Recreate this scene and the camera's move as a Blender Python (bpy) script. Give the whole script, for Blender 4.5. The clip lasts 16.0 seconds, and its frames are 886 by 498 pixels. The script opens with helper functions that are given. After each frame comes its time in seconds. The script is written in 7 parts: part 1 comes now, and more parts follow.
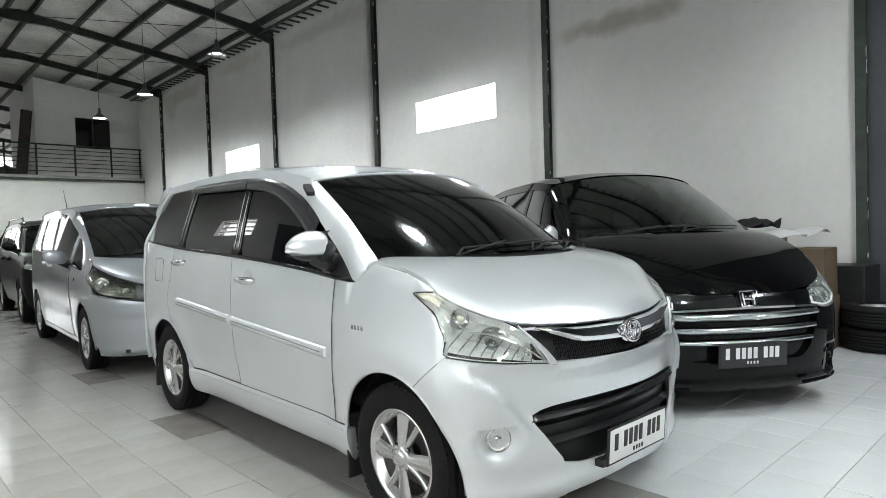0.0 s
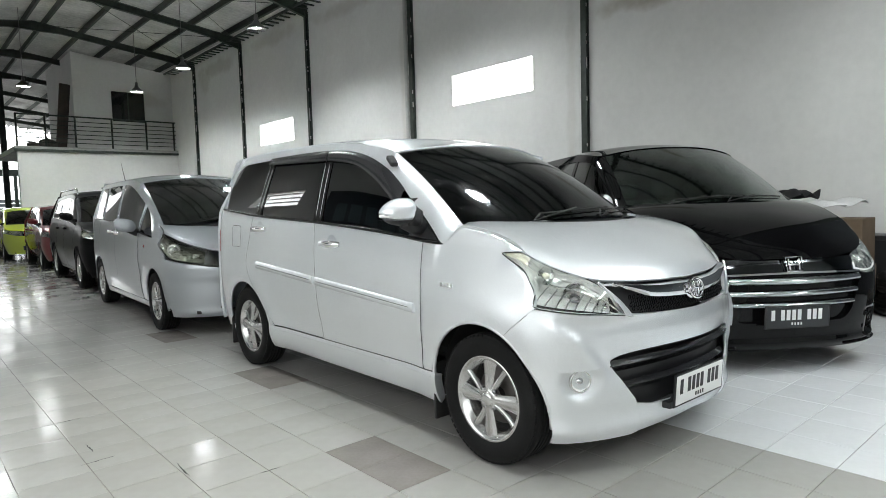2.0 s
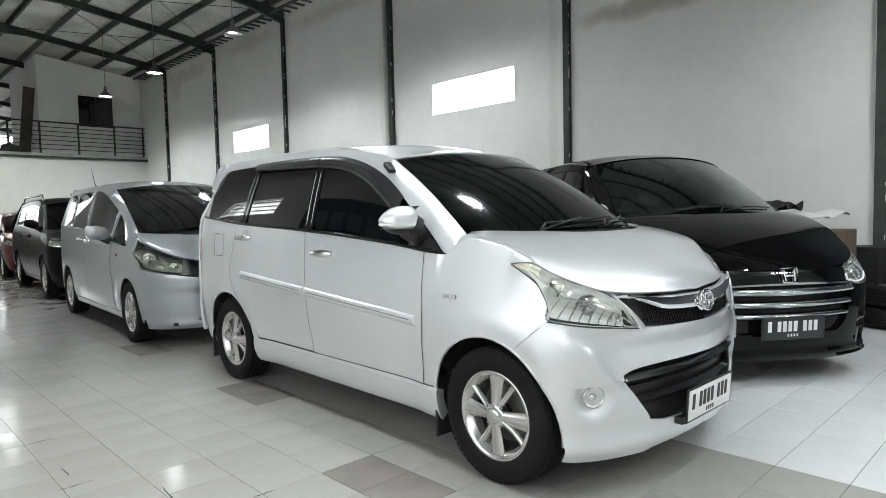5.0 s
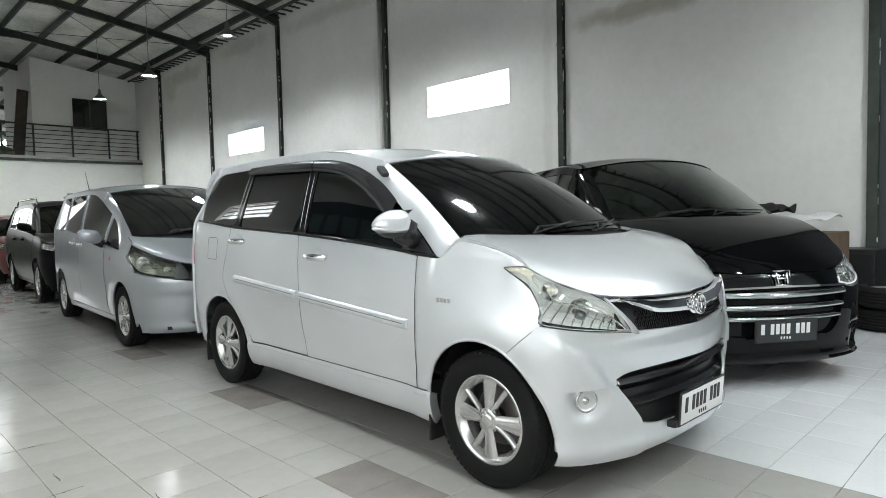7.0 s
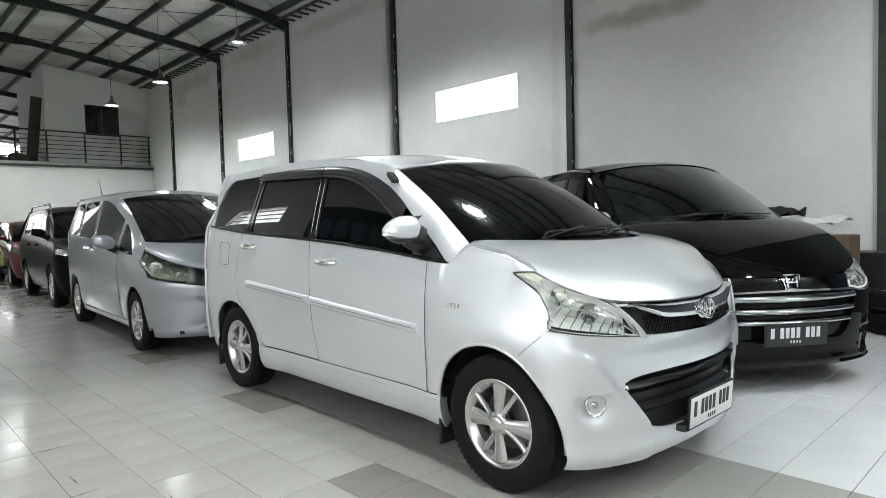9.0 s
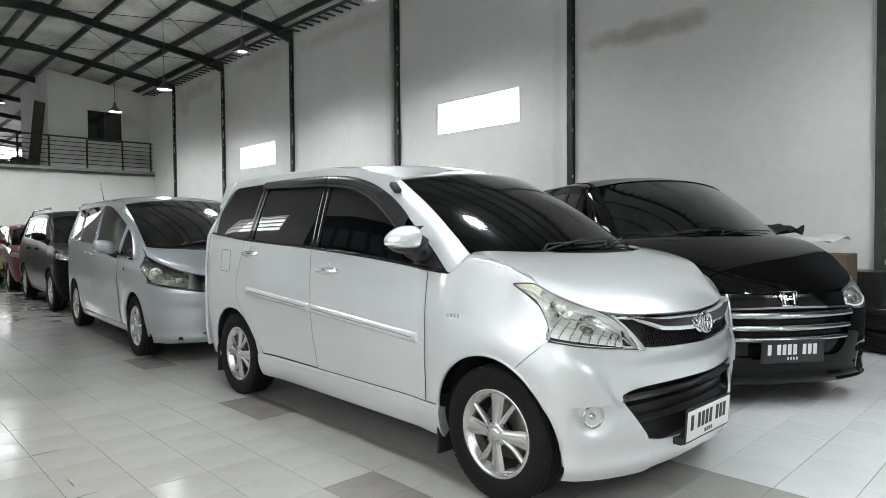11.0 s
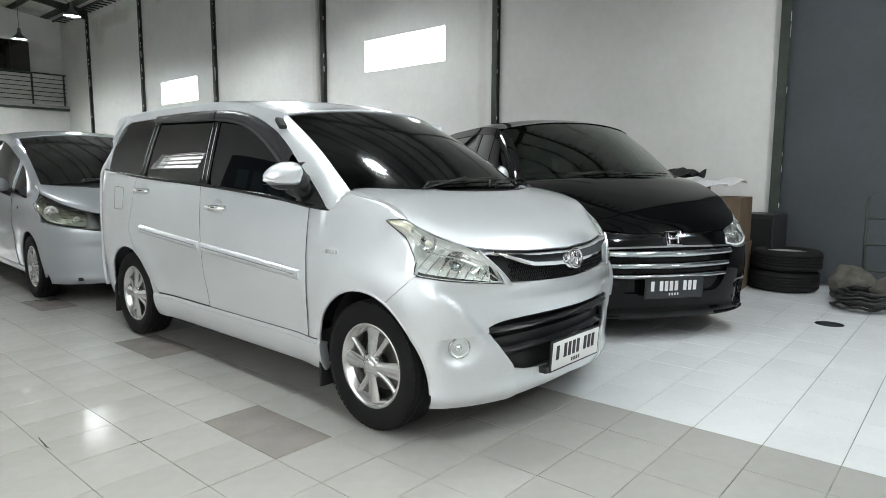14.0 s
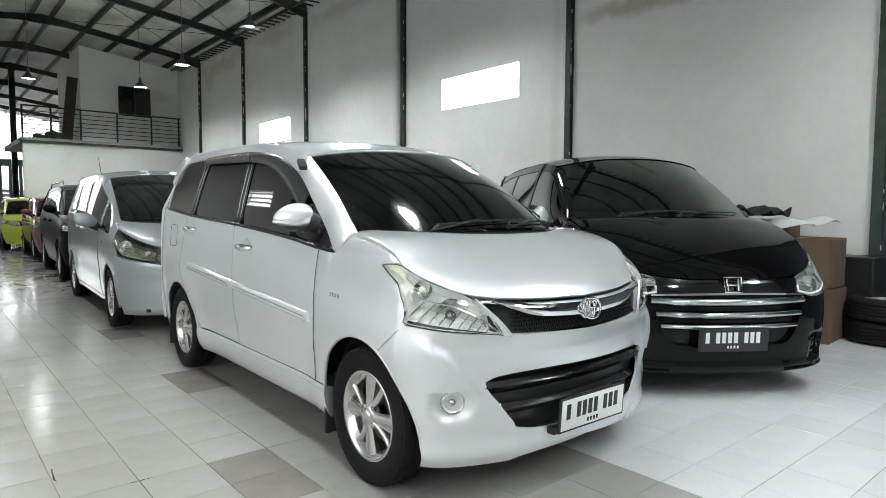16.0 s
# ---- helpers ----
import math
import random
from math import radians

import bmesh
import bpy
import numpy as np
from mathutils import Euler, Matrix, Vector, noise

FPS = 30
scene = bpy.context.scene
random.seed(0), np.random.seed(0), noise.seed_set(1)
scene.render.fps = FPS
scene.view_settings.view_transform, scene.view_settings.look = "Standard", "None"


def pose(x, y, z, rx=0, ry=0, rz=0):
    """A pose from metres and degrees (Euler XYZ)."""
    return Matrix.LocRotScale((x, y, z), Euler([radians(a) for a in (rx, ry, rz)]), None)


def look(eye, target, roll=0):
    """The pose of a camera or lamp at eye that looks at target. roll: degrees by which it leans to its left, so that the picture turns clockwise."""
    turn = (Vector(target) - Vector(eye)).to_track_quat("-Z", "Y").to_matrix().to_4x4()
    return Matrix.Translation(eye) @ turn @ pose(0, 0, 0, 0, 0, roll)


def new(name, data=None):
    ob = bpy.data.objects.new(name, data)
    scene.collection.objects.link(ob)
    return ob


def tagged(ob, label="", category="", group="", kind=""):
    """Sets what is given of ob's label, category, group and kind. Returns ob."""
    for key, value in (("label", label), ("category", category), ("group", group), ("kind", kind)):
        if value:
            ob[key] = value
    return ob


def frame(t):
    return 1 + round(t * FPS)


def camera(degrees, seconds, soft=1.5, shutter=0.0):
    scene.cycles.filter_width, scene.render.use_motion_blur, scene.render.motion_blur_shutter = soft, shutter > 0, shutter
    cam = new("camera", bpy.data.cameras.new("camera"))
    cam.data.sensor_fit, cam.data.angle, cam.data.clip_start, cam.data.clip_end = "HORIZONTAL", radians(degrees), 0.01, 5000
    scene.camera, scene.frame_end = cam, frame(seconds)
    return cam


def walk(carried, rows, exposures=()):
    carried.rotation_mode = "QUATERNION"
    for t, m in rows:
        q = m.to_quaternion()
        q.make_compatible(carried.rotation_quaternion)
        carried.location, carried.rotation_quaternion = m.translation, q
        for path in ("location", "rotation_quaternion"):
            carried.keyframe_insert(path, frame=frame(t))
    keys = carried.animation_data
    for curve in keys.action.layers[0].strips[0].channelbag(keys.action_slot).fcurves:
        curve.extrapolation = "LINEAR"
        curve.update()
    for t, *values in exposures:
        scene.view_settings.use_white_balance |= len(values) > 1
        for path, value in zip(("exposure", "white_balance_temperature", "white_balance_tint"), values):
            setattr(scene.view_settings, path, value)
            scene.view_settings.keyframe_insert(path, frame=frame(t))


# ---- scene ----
cam = camera(70.9, 16.0, soft=0.8)
METRES, EYE, TILT, LEAN, TURN = 1.57, 1.3, 0.0, 0.0, -41.9
PATH = [
    (0, (-0.637, 0.796, 1.25), (0.739, 2.247, 1.19), -1.7),
    (0.5, (-0.791, 0.794, 1.255), (0.547, 2.28, 1.228), 0.0),
    (1, (-0.939, 0.72, 1.25), (0.421, 2.186, 1.189), -1.4),
    (1.5, (-1.045, 0.711, 1.237), (0.336, 2.153, 1.13), -1.3),
    (2, (-1.072, 0.778, 1.231), (0.254, 2.268, 1.086), -1.6),
    (2.5, (-1.07, 0.884, 1.238), (0.305, 2.331, 1.121), -2.4),
    (3, (-1.085, 0.952, 1.236), (0.302, 2.388, 1.12), -1.9),
    (3.5, (-1.101, 0.965, 1.229), (0.284, 2.404, 1.121), -2.1),
    (4, (-1.104, 0.97, 1.227), (0.296, 2.394, 1.113), -1.4),
    (4.2, (-1.106, 0.975, 1.223), (0.287, 2.406, 1.106), -1.1),
    (6.5, (-1.094, 0.968, 1.239), (0.309, 2.388, 1.127), -1.5),
    (7, (-1.093, 0.964, 1.235), (0.312, 2.383, 1.126), -1.3),
    (7.5, (-1.098, 0.954, 1.229), (0.319, 2.361, 1.11), -1.4),
    (8, (-1.107, 0.956, 1.232), (0.291, 2.382, 1.116), -1.4),
    (8.5, (-1.112, 0.949, 1.238), (0.275, 2.385, 1.123), -1.3),
    (9, (-1.119, 0.944, 1.246), (0.267, 2.383, 1.149), -1.5),
    (11.3, (-1.15, 0.931, 1.238), (0.242, 2.366, 1.184), -0.4),
    (11.5, (-1.13, 0.955, 1.243), (0.27, 2.382, 1.185), -0.9),
    (12, (-1.121, 0.951, 1.237), (0.283, 2.372, 1.153), -1.8),
    (12.5, (-1.106, 0.954, 1.235), (0.313, 2.359, 1.131), -2.0),
    (13, (-1.084, 0.929, 1.222), (0.36, 2.307, 1.087), -2.1),
    (13.5, (-1.028, 0.83, 1.206), (0.437, 2.172, 0.979), -1.6),
    (14, (-0.952, 0.681, 1.209), (0.551, 1.978, 0.969), 0.2),
    (14.5, (-0.884, 0.644, 1.216), (0.614, 1.951, 0.998), -1.1),
    (15, (-0.743, 0.635, 1.231), (0.659, 2.051, 1.052), 1.0),
    (15.5, (-0.623, 0.595, 1.24), (0.755, 2.036, 1.079), 0.1),
    (16, (-0.538, 0.481, 1.248), (0.751, 2.005, 1.115), 0.3),
]
walk(cam, [(t, look(eye, target, roll)) for t, eye, target, roll in PATH])

# ---- world, light, exposure ----
scene.view_settings.exposure = 0.41
world = bpy.data.worlds.new("sky")
scene.world = world
world.use_nodes = True
wn = world.node_tree
bg = wn.nodes["Background"]
sky = wn.nodes.new("ShaderNodeTexSky")
sky.sky_type = "NISHITA"
sky.sun_disc = False
sky.sun_elevation = radians(48)
sky.sun_rotation = radians(250)
wn.links.new(sky.outputs["Color"], bg.inputs["Color"])
bg.inputs["Strength"].default_value = 0.12
sun_data = bpy.data.lights.new("sun", "SUN")
sun_data.energy, sun_data.angle, sun_data.color = 1.0, radians(12), (1.0, 0.96, 0.9)
sun = new("sun", sun_data)
sun.matrix_world = look((-20, -8, 24), (0, 0, 0))


def area_light(name, eye, target, size_x, size_y, power, color=(1, 1, 1)):
    """A rectangle of daylight in an opening."""
    d = bpy.data.lights.new(name, "AREA")
    d.shape, d.size, d.size_y, d.energy, d.color = "RECTANGLE", size_x, size_y, power, color
    o = new(name, d)
    o.matrix_world = look(eye, target)
    return o


# daylight through the open far end of the hall
area_light("daylight_far", (0.1, 45.0, 2.8), (0.1, 0, 2.0), 4.2, 5.0, 90, (0.94, 0.99, 1.0))

# ---- mesh helpers ----
def part(name, verts, faces, material, parent=None, label="", smooth=True):
    me = bpy.data.meshes.new(name)
    me.from_pydata([tuple(v) for v in verts], [], faces)
    me.materials.append(material)
    if smooth:
        me.polygons.foreach_set("use_smooth", [True] * len(me.polygons))
    me.update()
    ob = new(name, me)
    if parent is not None:
        ob.parent = parent
    if label:
        ob["label"] = label
    return ob


def thing(name, m, label, category, group="", kind=""):
    """An empty at a thing's base, which parents its parts."""
    ob = new(name)
    ob.empty_display_size = 0.1
    ob.matrix_world = m
    return tagged(ob, label, category, group, kind)


class Geo:
    """Collects vertices and faces of one mesh."""

    def __init__(self):
        self.v, self.f = [], []

    def add(self, verts, faces):
        n = len(self.v)
        self.v += [tuple(p) for p in verts]
        self.f += [tuple(i + n for i in face) for face in faces]
        return self

    def box(self, x0, x1, y0, y1, z0, z1, b=0.0):
        """A block with its edges taken off by b."""
        if b <= 0:
            v = [(x, y, z) for z in (z0, z1) for y in (y0, y1) for x in (x0, x1)]
            return self.add(v, [(0, 2, 3, 1), (4, 5, 7, 6), (0, 1, 5, 4), (2, 6, 7, 3), (0, 4, 6, 2), (1, 3, 7, 5)])
        bm = bmesh.new()
        bmesh.ops.create_cube(bm, size=1)
        for p in bm.verts:
            p.co = Vector(((x0 + x1) / 2 + p.co.x * (x1 - x0), (y0 + y1) / 2 + p.co.y * (y1 - y0), (z0 + z1) / 2 + p.co.z * (z1 - z0)))
        bmesh.ops.bevel(bm, geom=bm.edges[:], offset=b, segments=2, affect="EDGES", profile=0.6)
        return self.bm(bm)

    def bm(self, bm):
        bm.verts.index_update()
        self.add([p.co[:] for p in bm.verts], [[q.index for q in f.verts] for f in bm.faces])
        bm.free()
        return self

    def tube(self, pts, r, n=8, closed=False, caps=True, flat=1.0):
        """A round bar along points."""
        pts = [Vector(p) for p in pts]
        rings = []
        for i, p in enumerate(pts):
            a = pts[max(i - 1, 0)] if not closed else pts[i - 1]
            b = pts[min(i + 1, len(pts) - 1)] if not closed else pts[(i + 1) % len(pts)]
            d = (b - a).normalized()
            side = d.cross(Vector((0, 0, 1)))
            side = side.normalized() if side.length > 1e-4 else Vector((1, 0, 0))
            up = side.cross(d).normalized()
            rr = r[i] if isinstance(r, (list, tuple)) else r
            rings.append([p + side * rr * math.cos(2 * math.pi * k / n) + up * rr * flat * math.sin(2 * math.pi * k / n) for k in range(n)])
        v = [q for ring in rings for q in ring]
        f = []
        m = len(pts)
        for i in range(m if closed else m - 1):
            for k in range(n):
                j = (i + 1) % m
                f.append((i * n + k, i * n + (k + 1) % n, j * n + (k + 1) % n, j * n + k))
        if caps and not closed:
            f += [tuple(reversed(range(n))), tuple(range((m - 1) * n, m * n))]
        return self.add(v, f)

    def lathe(self, prof, n=48, axis="y", at=(0, 0, 0), close=False):
        """A profile of (radius, along) turned round an axis."""
        v = []
        for r, h in prof:
            for k in range(n):
                a = 2 * math.pi * k / n
                c, s = r * math.cos(a), r * math.sin(a)
                p = {"y": (c, h, s), "z": (c, s, h), "x": (h, c, s)}[axis]
                v.append((p[0] + at[0], p[1] + at[1], p[2] + at[2]))
        f = []
        m = len(prof)
        for i in range(m if close else m - 1):
            for k in range(n):
                j = (i + 1) % m
                f.append((i * n + k, j * n + k, j * n + (k + 1) % n, i * n + (k + 1) % n))
        return self.add(v, f)

    def grid(self, fn, nu, nv, thick=0.0, flip=False):
        """A sheet fn(u, v), u and v from 0 to 1; with thickness it gets a back and rim."""
        P = np.array([[fn(i / nu, j / nv) for j in range(nv + 1)] for i in range(nu + 1)], float)
        return self.sheet(P, thick, flip)

    def sheet(self, P, thick=0.0, flip=False):
        nu, nv = P.shape[0] - 1, P.shape[1] - 1
        idx = lambda i, j: i * (nv + 1) + j
        f = [(idx(i, j), idx(i + 1, j), idx(i + 1, j + 1), idx(i, j + 1)) for i in range(nu) for j in range(nv)]
        v = P.reshape(-1, 3)
        if flip:
            f = [tuple(reversed(q)) for q in f]
        if thick:
            N = np.cross(np.gradient(P, axis=0), np.gradient(P, axis=1))
            N /= np.linalg.norm(N, axis=2, keepdims=True) + 1e-9
            if flip:
                N = -N
            back = (P - N * thick).reshape(-1, 3)
            n = len(v)
            f2 = [tuple(reversed([k + n for k in q])) for q in f]
            rim = [idx(i, 0) for i in range(nu + 1)] + [idx(nu, j) for j in range(1, nv + 1)] + [idx(i, nv) for i in range(nu - 1, -1, -1)] + [idx(0, j) for j in range(nv - 1, 0, -1)]
            f3 = []
            # the rim has its own vertices, so that its edge stays crisp
            rv = np.array([v[k] for k in rim])
            rb = np.array([back[k] for k in rim])
            m = len(rim)
            for k in range(m):
                q = (2 * n + k, 2 * n + m + k, 2 * n + m + (k + 1) % m, 2 * n + (k + 1) % m)
                f3.append(tuple(reversed(q)) if flip else q)
            v = np.vstack([v, back, rv, rb])
            f = f + f2 + f3
        return self.add(v, f)

    def mirrored(self):
        g = Geo()
        g.v = [(x, -y, z) for x, y, z in self.v]
        g.f = [tuple(reversed(q)) for q in self.f]
        return g

    def turned(self, m):
        g = Geo()
        g.v = [tuple(m @ Vector(p)) for p in self.v]
        g.f = list(self.f)
        return g

    def plus(self, other):
        return self.add(other.v, other.f)

    def make(self, name, material, parent=None, label="", smooth=True):
        return part(name, self.v, self.f, material, parent, label, smooth)


def curve(*pts):
    """A smooth monotone curve through (x, y) points."""
    P = sorted(pts)
    X, Y = np.array([p[0] for p in P], float), np.array([p[1] for p in P], float)
    h, d = np.diff(X), np.diff(Y) / np.diff(X)
    m = np.zeros(len(X))
    m[0], m[-1] = d[0], d[-1]
    for i in range(1, len(X) - 1):
        if d[i - 1] * d[i] > 0:
            w1, w2 = 2 * h[i] + h[i - 1], h[i] + 2 * h[i - 1]
            m[i] = (w1 + w2) / (w1 / d[i - 1] + w2 / d[i])

    def at(x):
        x = min(max(x, X[0]), X[-1])
        i = min(max(int(np.searchsorted(X, x)) - 1, 0), len(h) - 1)
        t = (x - X[i]) / h[i]
        return float((1 + 2 * t) * (1 - t) ** 2 * Y[i] + t * (1 - t) ** 2 * h[i] * m[i] + t * t * (3 - 2 * t) * Y[i + 1] + t * t * (t - 1) * h[i] * m[i + 1])

    return at


def spline(pts):
    """A smooth path in space through points, for t from 0 to 1."""
    P = [np.array(p, float) for p in pts]
    L = np.cumsum([0] + [np.linalg.norm(b - a) for a, b in zip(P, P[1:])])
    L /= L[-1]
    axes = [curve(*[(l, p[k]) for l, p in zip(L, P)]) for k in range(3)]
    return lambda t: np.array([a(t) for a in axes])


def lerp(a, b, t):
    return a + (b - a) * t


def text_mesh(name, words, size, material, parent, m, depth=0.002, squeeze=1.0, spacing=1.0):
    """Raised letters as a mesh."""
    c = bpy.data.curves.new(name, "FONT")
    c.body, c.size, c.extrude, c.align_x, c.align_y, c.space_character = words, size, depth, "CENTER", "CENTER", spacing
    c.resolution_u = 2
    tmp = new(name + "_tmp", c)
    me = bpy.data.meshes.new_from_object(tmp.evaluated_get(bpy.context.evaluated_depsgraph_get()))
    bpy.data.objects.remove(tmp)
    me.name = name
    me.materials.clear()
    me.materials.append(material)
    ob = new(name, me)
    ob.parent = parent
    ob.matrix_local = m @ Matrix.Diagonal((squeeze, 1, 1, 1))
    return ob


# ---- materials ----
def material(name, color, rough=0.5, metal=0.0, coat=0.0, bump=0.0, bump_scale=200.0, var=0.0, var_scale=3.0, rough_var=0.0, spec=0.5, random_by=None, random_amount=0.0, flake=0.0):
    m = bpy.data.materials.new(name)
    m.use_nodes = True
    nt = m.node_tree
    b = nt.nodes["Principled BSDF"]
    b.inputs["Roughness"].default_value = rough
    b.inputs["Metallic"].default_value = metal
    b.inputs["Specular IOR Level"].default_value = spec
    b.inputs["Coat Weight"].default_value = coat
    b.inputs["Coat Roughness"].default_value = 0.02
    rgb = nt.nodes.new("ShaderNodeRGB")
    rgb.outputs[0].default_value = (*color, 1)
    out = rgb.outputs[0]
    co = nt.nodes.new("ShaderNodeTexCoord").outputs["Object"]

    def noise_node(scale, detail=4.0):
        n = nt.nodes.new("ShaderNodeTexNoise")
        n.inputs["Scale"].default_value, n.inputs["Detail"].default_value = scale, detail
        nt.links.new(co, n.inputs["Vector"])
        return n.outputs["Fac"]

    def scaled(src, lo, hi):
        r = nt.nodes.new("ShaderNodeMapRange")
        r.inputs["From Min"].default_value, r.inputs["From Max"].default_value = 0.3, 0.7
        r.inputs["To Min"].default_value, r.inputs["To Max"].default_value = lo, hi
        nt.links.new(src, r.inputs["Value"])
        return r.outputs["Result"]

    def times(color_out, value_out):
        mx = nt.nodes.new("ShaderNodeVectorMath")
        mx.operation = "SCALE"
        nt.links.new(color_out, mx.inputs[0])
        nt.links.new(value_out, mx.inputs["Scale"])
        return mx.outputs["Vector"]

    if var:
        out = times(out, scaled(noise_node(var_scale), 1 - var, 1 + var))
        out = times(out, scaled(noise_node(var_scale * 14, 2.0), 1 - var * 0.4, 1 + var * 0.4))
    if random_by:
        if random_by == "object":
            src = nt.nodes.new("ShaderNodeObjectInfo").outputs["Random"]
        else:
            src = nt.nodes.new("ShaderNodeNewGeometry").outputs["Random Per Island"]
        r = nt.nodes.new("ShaderNodeMapRange")
        r.inputs["To Min"].default_value, r.inputs["To Max"].default_value = 1 - random_amount, 1 + random_amount
        nt.links.new(src, r.inputs["Value"])
        out = times(out, r.outputs["Result"])
    if flake:
        out = times(out, scaled(noise_node(1500, 0.0), 1 - flake, 1 + flake))
    nt.links.new(out, b.inputs["Base Color"])
    if rough_var:
        nt.links.new(scaled(noise_node(var_scale * 2.3), max(rough - rough_var, 0.01), rough + rough_var), b.inputs["Roughness"])
    if bump:
        bp = nt.nodes.new("ShaderNodeBump")
        bp.inputs["Strength"].default_value, bp.inputs["Distance"].default_value = bump, 0.002
        nt.links.new(noise_node(bump_scale, 3.0), bp.inputs["Height"])
        nt.links.new(bp.outputs["Normal"], b.inputs["Normal"])
    return m


def glass(name, tint, rough=0.01, amount=1.0, base=0.05):
    """Thin tinted glass: see-through with a mirror sheen."""
    m = bpy.data.materials.new(name)
    m.use_nodes = True
    nt = m.node_tree
    nt.nodes.remove(nt.nodes["Principled BSDF"])
    t, g, mix, fr = (nt.nodes.new(k) for k in ("ShaderNodeBsdfTransparent", "ShaderNodeBsdfGlossy", "ShaderNodeMixShader", "ShaderNodeLayerWeight"))
    t.inputs["Color"].default_value = (*tint, 1)
    g.inputs["Roughness"].default_value = rough
    g.inputs["Color"].default_value = (amount, amount, amount, 1)
    fr.inputs["Blend"].default_value = 0.5
    power = nt.nodes.new("ShaderNodeMath")
    power.operation, power.inputs[1].default_value = "POWER", 4.0
    scale = nt.nodes.new("ShaderNodeMapRange")
    scale.inputs["To Min"].default_value, scale.inputs["To Max"].default_value = base, 0.95
    nt.links.new(fr.outputs["Facing"], power.inputs[0])
    nt.links.new(power.outputs[0], scale.inputs["Value"])
    nt.links.new(scale.outputs["Result"], mix.inputs[0])
    nt.links.new(t.outputs[0], mix.inputs[1])
    nt.links.new(g.outputs[0], mix.inputs[2])
    nt.links.new(mix.outputs[0], nt.nodes["Material Output"].inputs["Surface"])
    return m


def glow(name, color, strength):
    m = bpy.data.materials.new(name)
    m.use_nodes = True
    nt = m.node_tree
    nt.nodes.remove(nt.nodes["Principled BSDF"])
    e = nt.nodes.new("ShaderNodeEmission")
    e.inputs["Color"].default_value, e.inputs["Strength"].default_value = (*color, 1), strength
    nt.links.new(e.outputs[0], nt.nodes["Material Output"].inputs["Surface"])
    return m


M_PAINT_SILVER = material("silver_paint", (0.785, 0.81, 0.83), 0.35, 0.66, 1.0, var=0.03, var_scale=2.2, rough_var=0.05, flake=0.15)
M_PAINT_SILVER.node_tree.nodes["Principled BSDF"].inputs["Coat IOR"].default_value = 1.65
M_PAINT_SILVER_BLUE = material("blue_silver_paint", (0.43, 0.455, 0.48), 0.30, 0.62, 1.0, flake=0.12)
M_PAINT_BLACK = material("black_paint", (0.003, 0.003, 0.0033), 0.03, 0.0, 0.0, spec=0.22)
M_PAINT_RED = material("red_paint", (0.11, 0.006, 0.008), 0.3, 0.2, 1.0)
M_PAINT_LIME = material("lime_paint", (0.42, 0.50, 0.03), 0.3, 0.1, 1.0)
M_CHROME = material("chrome", (0.85, 0.86, 0.87), 0.06, 1.0)
M_DARK_CHROME = material("smoked_chrome", (0.35, 0.36, 0.37), 0.1, 1.0)
M_SMOKED = material("smoked_mirror", (0.10, 0.105, 0.11), 0.10, 1.0)
M_BAR = material("bright_smoked_chrome", (0.50, 0.52, 0.53), 0.12, 1.0)
M_RIM = material("alloy", (0.62, 0.62, 0.61), 0.22, 0.9, 0.3, var=0.05)
M_RIM_DARK = material("dark_alloy", (0.08, 0.08, 0.085), 0.35, 0.6)
M_TYRE = material("tyre_rubber", (0.008, 0.008, 0.008), 0.75, spec=0.22, bump=0.25, bump_scale=120, var=0.25, var_scale=6)
M_PLASTIC = material("black_plastic", (0.013, 0.013, 0.014), 0.45, bump=0.15, bump_scale=400)
M_GLOSS_BLACK = material("gloss_black", (0.006, 0.006, 0.0065), 0.12, spec=0.22)
M_VISOR = material("smoked_visor", (0.022, 0.022, 0.024), 0.2, spec=0.5)
M_SLAT = material("satin_black_slat", (0.010, 0.010, 0.011), 0.16, spec=0.9)
M_WIPER = material("wiper_metal", (0.02, 0.02, 0.02), 0.4)
M_LAMP_YELLOW = material("pale_yellow_reflector", (0.95, 0.92, 0.80), 0.6, 0.0)
M_SEAM = material("panel_gap", (0.07, 0.072, 0.075), 0.7)
M_RUBBER = material("seal_rubber", (0.012, 0.012, 0.012), 0.6)
M_UNDER = material("underbody", (0.02, 0.02, 0.02), 0.8)
M_CABIN = material("cabin_fabric", (0.06, 0.062, 0.065), 0.8, var=0.2, var_scale=8)
M_CABIN_LIGHT = material("cabin_trim", (0.3, 0.29, 0.27), 0.7, var=0.1)
M_GLASS_DARK = glass("dark_tinted_glass", (0.10, 0.11, 0.115))
M_GLASS_WIND = glass("tinted_windscreen", (0.17, 0.19, 0.20), rough=0.09, base=0.045)
M_GLASS_GREEN = glass("green_windscreen", (0.50, 0.60, 0.55), rough=0.06, base=0.06)
M_LENS = glass("lamp_lens", (0.97, 0.98, 0.97), base=0.04)
M_RED_LENS = material("red_lens", (0.28, 0.01, 0.012), 0.12, coat=1.0)
M_PLATE_WHITE = material("white_plate", (0.8, 0.8, 0.78), 0.4)
M_PLATE_BLACK = material("black_plate", (0.02, 0.022, 0.024), 0.35)
M_LENS_STRIP = material("white_light_guide", (0.8, 0.8, 0.8), 0.25, coat=0.6)
M_INK = material("black_ink", (0.02, 0.02, 0.02), 0.5)
M_INK_WHITE = material("white_ink", (0.75, 0.75, 0.75), 0.5)
M_LAMP_SMOKY = material("smoky_lamp_bowl", (0.16, 0.165, 0.13), 0.3, 0.5)
